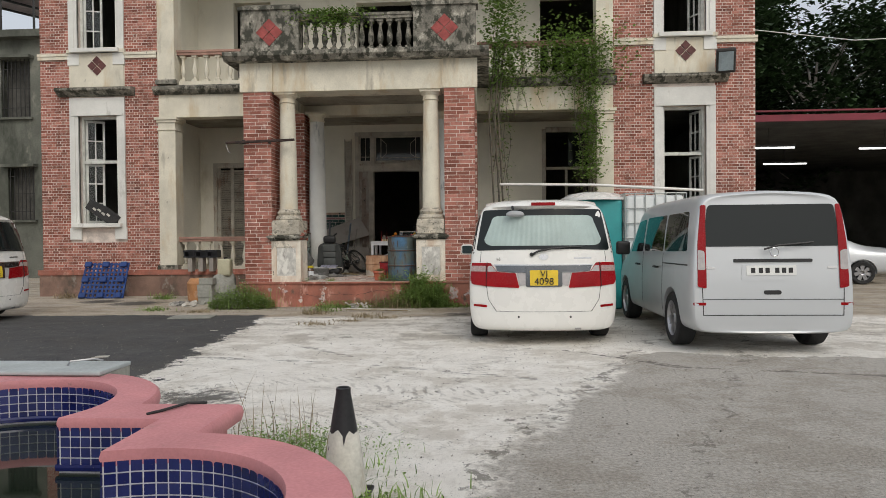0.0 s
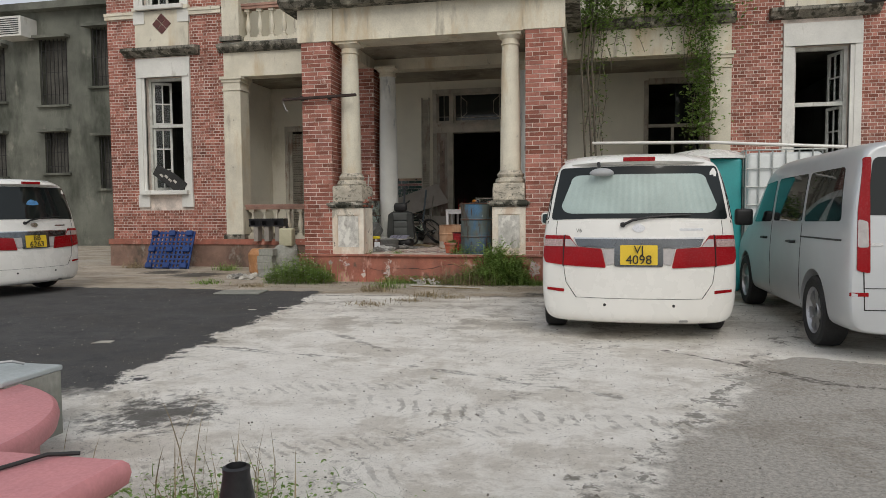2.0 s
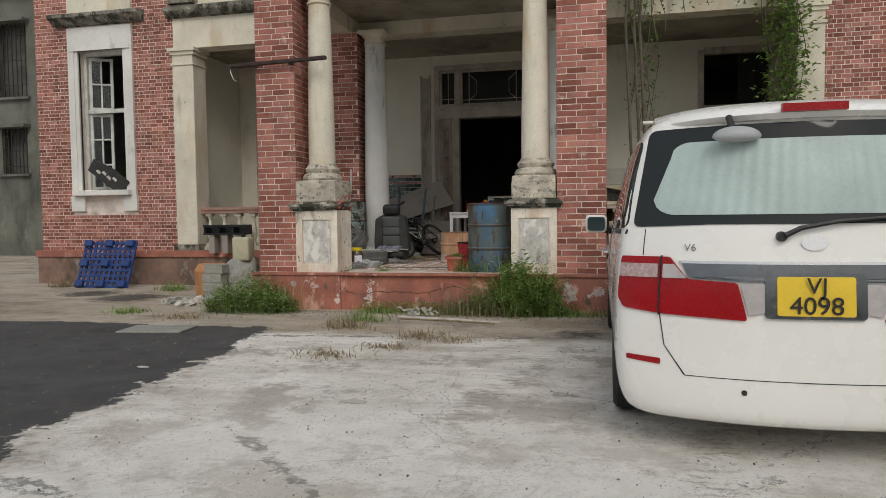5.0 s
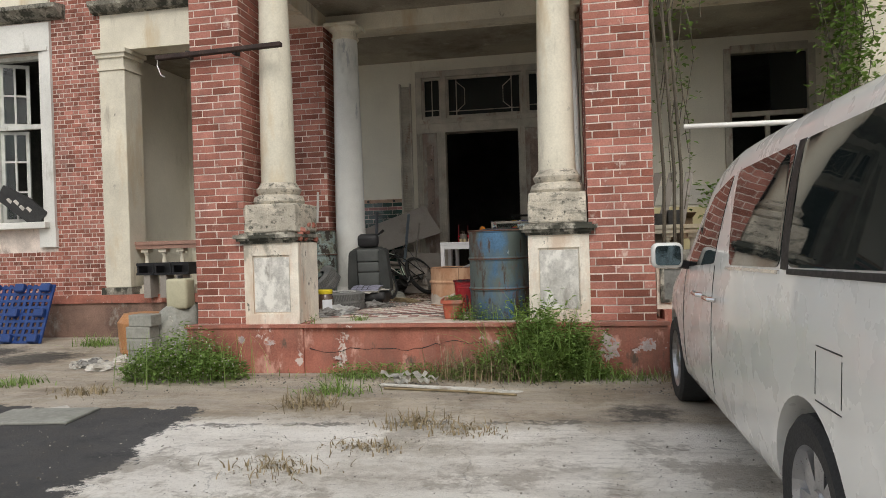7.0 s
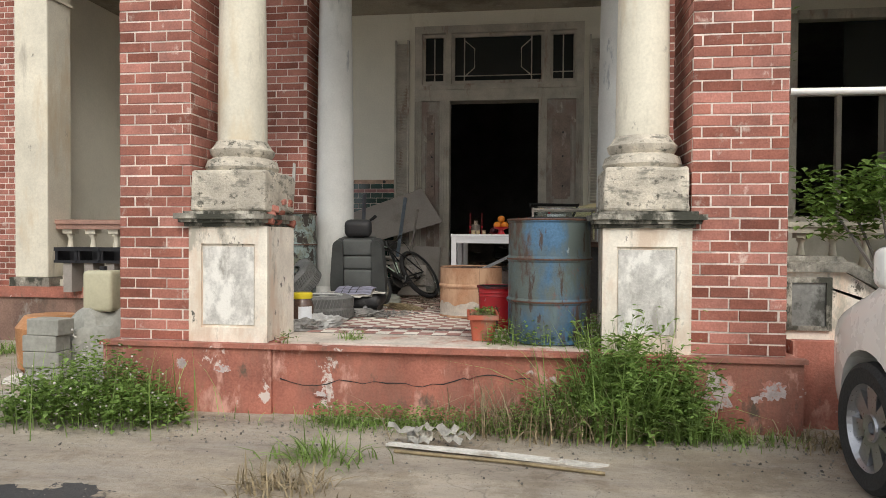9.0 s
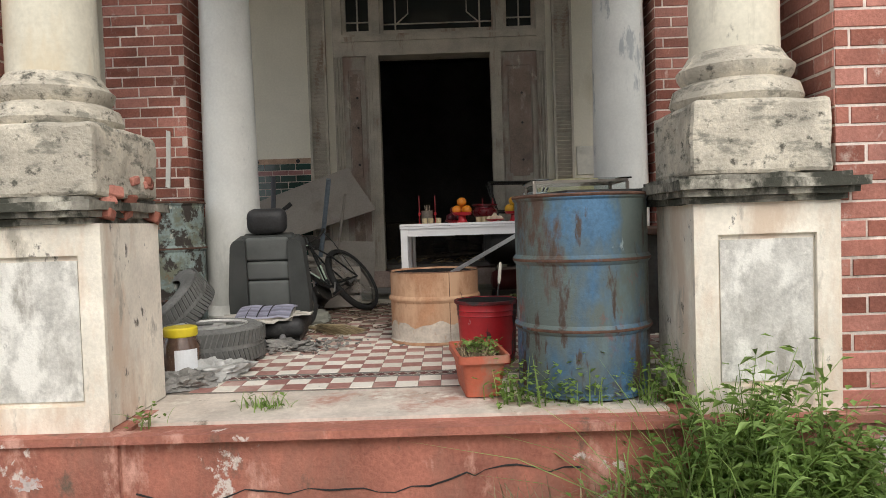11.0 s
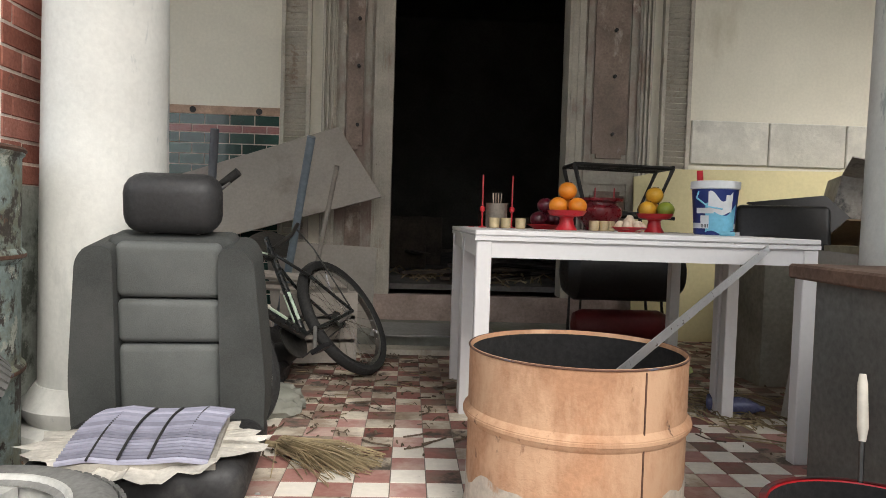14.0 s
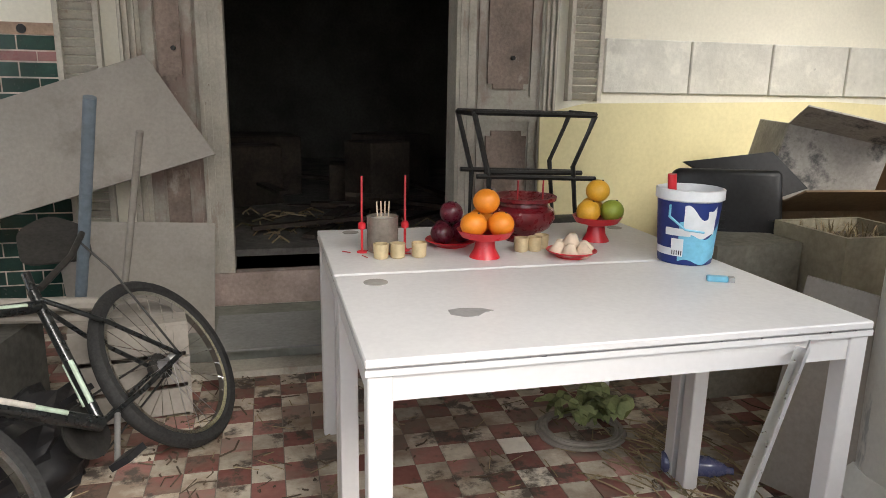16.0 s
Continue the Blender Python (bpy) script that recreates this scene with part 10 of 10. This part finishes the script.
# trodden mud and ash on the tiles nearest the door
M_TWM = mat("muddy_white_tile", (0.62, 0.56, 0.46), 0.75, 0.14, 3, 40, 0.2, pieces=0.3, spots=[((0.3, 0.23, 0.17), 4, 0.42, 0.6, 1), ((0.1, 0.08, 0.065), 7, 0.54, 0.62, 1)])
M_TRM = mat("muddy_red_tile", (0.29, 0.12, 0.1), 0.75, 0.14, 3, 40, 0.2, pieces=0.3, spots=[((0.2, 0.14, 0.11), 4, 0.45, 0.6, 1), ((0.09, 0.07, 0.055), 7, 0.54, 0.62, 1)])
floor = bpy.data.objects["veranda_floor"]
tile_mesh = {}
for key, mm in (("w", M_TW), ("r", M_TR), ("wm", M_TWM), ("rm", M_TRM)):
    bm = BM()
    g = TS / 2 - .0008
    v = [bm.verts.new(p) for p in ((-g, -g, -.012), (g, -g, -.012), (g, g, -.012), (-g, g, -.012), (-g + .001, -g + .001, 0), (g - .001, -g + .001, 0), (g - .001, g - .001, 0), (-g + .001, g - .001, 0))]
    bm.faces.new((v[4], v[5], v[6], v[7]))
    for i in range(4):
        j = (i + 1) % 4
        bm.faces.new((v[i], v[j], v[4 + j], v[4 + i]))
    me = bpy.data.meshes.new("tile")
    bm.to_mesh(me)
    bm.free()
    me.materials.append(mm)
    tile_mesh[key] = me
bm = BM()
box(bm, -4.78, -.15, 13.72, BACK, FLOOR - .02, FLOOR - .0035)
structure("tile_bed", bm, mat("tile_bed", (0.22, 0.19, 0.16), 0.9, 0.2), "dark cement bed under the tiles", "floor")
bm = BM()
box(bm, -4.7, -.2, 13.40, 13.72, FLOOR - .02, FLOOR - .006)
box(bm, -3.6, -1.4, 13.25, 13.40, FLOOR - .02, FLOOR - .006)
structure("porch_kerb", bm, mat("dirty_edge", (0.68, 0.6, 0.52), 0.9, 0.16, 4, 50, 0.6, 0.006, spots=[((0.46, 0.26, 0.2), 2.4, 0.54, 0.64, 1), ((0.2, 0.16, 0.12), 9, 0.62, 0.7, 1), ((0.42, 0.32, 0.25), 3, 0.54, 0.7, 1), ((0.74, 0.7, 0.62), 6, 0.56, 0.66, 1)]), "worn whitish step edge of the porch", "step")
X0, YA, YB = -2.99, 13.955, 14.075
rest = {"w": BM(), "r": BM(), "wm": BM(), "rm": BM()}
r = random.Random(90)
single = 0
rows = [YA - TS * (k + .5) for k in range(2)] + [YB + TS * (k + .5) for k in range(37)]
for j, y in enumerate(rows):
    jj = -1 - j if y < YA else j - 2
    for i in range(-16, 26):
        x = X0 + TS * (i + .5)
        if not -4.75 < x < -.2 or y > BACK - .06:
            continue
        if y < 13.8 and not -3.55 < x < -1.45:
            continue
        key = "w" if (i + jj) % 2 == 0 else "r"
        if y + r.gauss(0, .3) > 15.65:
            key += "m"
        m = pose(x, y, FLOOR + r.uniform(-.0012, .0008), r.uniform(-.25, .25), r.uniform(-.25, .25), 0)
        if single < 300 and -3.35 < x < -2.0 and 13.5 < y < 16.2:
            single += 1
            o = new("tile", tile_mesh[key])
            o.parent = floor
            o.matrix_basis = m
        else:
            vs = [rest[key].verts.new(m @ v.co) for v in tile_mesh[key].vertices]
            for f in tile_mesh[key].polygons:
                rest[key].faces.new([vs[k] for k in f.vertices])
for key, mm in (("w", M_TW), ("r", M_TR), ("wm", M_TWM), ("rm", M_TRM)):
    o = part("floor_tiles", rest[key], mm, floor)
    tagged(o, "", "", "", "stuff")
# border strip of white and red diamonds
M_TB = mat("dark_border", (0.2, 0.19, 0.17), 0.6, 0.15)
bm = BM()
box(bm, -3.55, -1.45, YA + .001, YA + .02, FLOOR - .012, FLOOR)
box(bm, -3.55, -1.45, YB - .02, YB - .001, FLOOR - .012, FLOOR)
part("border_line", bm, M_TB, floor)
bm = BM()
box(bm, -3.55, -1.45, YA + .021, YB - .021, FLOOR - .012, FLOOR - .001)
part("border_ground", bm, M_TW, floor)
bm = BM()
mid = (YA + YB) / 2
for k in range(38):
    x = -3.52 + k * .0545
    prism(bm, [(x - .027, mid), (x, mid - .033), (x + .027, mid), (x, mid + .033)], FLOOR - .002, FLOOR + .0005, "z")
o = part("border_diamonds", bm, M_DIAMOND_DARK, floor, "small dark red diamonds")
bm = BM()
for k in range(37):
    x = -3.52 + (k + .5) * .0545
    for s in (-1, 1):
        prism(bm, [(x - .02, mid + s * .036), (x + .02, mid + s * .036), (x, mid + s * .012)][::s], FLOOR - .002, FLOOR + .0004, "z")
part("border_triangles", bm, M_TB, floor)

# green dado left of the door
dw = bpy.data.objects["wall_veranda"]
M_GT = mat("green_glaze", (0.028, 0.075, 0.062), 0.2, 0.25, 4, 60, 0.05, pieces=0.35, coat=0.4)
M_PT = mat("pink_glaze", (0.34, 0.15, 0.14), 0.3, 0.2, 4, 60, 0.05, pieces=0.15)
M_OT = mat("orange_bed", (0.52, 0.36, 0.26), 0.9, 0.25, 8, 60, 0.5)
gm = {}
for key, (w, h, mm) in {"g": (.168, .072, M_GT), "p": (.168, .05, M_PT)}.items():
    bm = BM()
    box(bm, -w / 2 + .003, w / 2 - .003, -.006, 0, -h / 2 + .003, h / 2 - .003)
    me = bpy.data.meshes.new("dado_tile")
    bmesh.ops.recalc_face_normals(bm, faces=bm.faces)
    bm.to_mesh(me)
    bm.free()
    me.materials.append(mm)
    gm[key] = me
bm = BM()
box(bm, -4.98, -3.76, BACK - .016, BACK + .01, 1.945, 2.0)
structure("dado_top", bm, M_OT, "broken orange mortar edge over the green tiles", "trim")
bm = BM()
box(bm, -4.98, -3.76, BACK - .006, BACK + .01, FLOOR, 1.945)
structure("dado_bed", bm, M_MORTAR, "pale mortar behind the green wall tiles", "wall")
z = 1.945
row = 0
while z > FLOOR + .1:
    key = "p" if row == 1 else "g"
    h = .052 if key == "p" else .074
    z -= h
    for k in range(8):
        x = -3.845 - .17 * k - (.085 if row % 2 else 0)
        if x < -4.9:
            continue
        o = new("dado_tile", gm[key])
        o.parent = dw
        o.matrix_basis = pose(x, BACK - .006, z + h / 2)
    if row % 2:
        o = new("dado_tile", gm[key])
        o.parent = dw
        o.matrix_basis = pose(-3.8025, BACK - .006, z + h / 2) @ Matrix.Diagonal((.5, 1, 1, 1))
    row += 1
for x in (-4.35, -3.9):
    bm = BM()
    lathe(bm, [(.022, 0), (.022, .012)], m=pose(x, BACK - .008, 1.97, 90), seg=12)
    structure("bolt_hole", bm, M_BLACK, "dark bolt hole above the tiles", "hole")
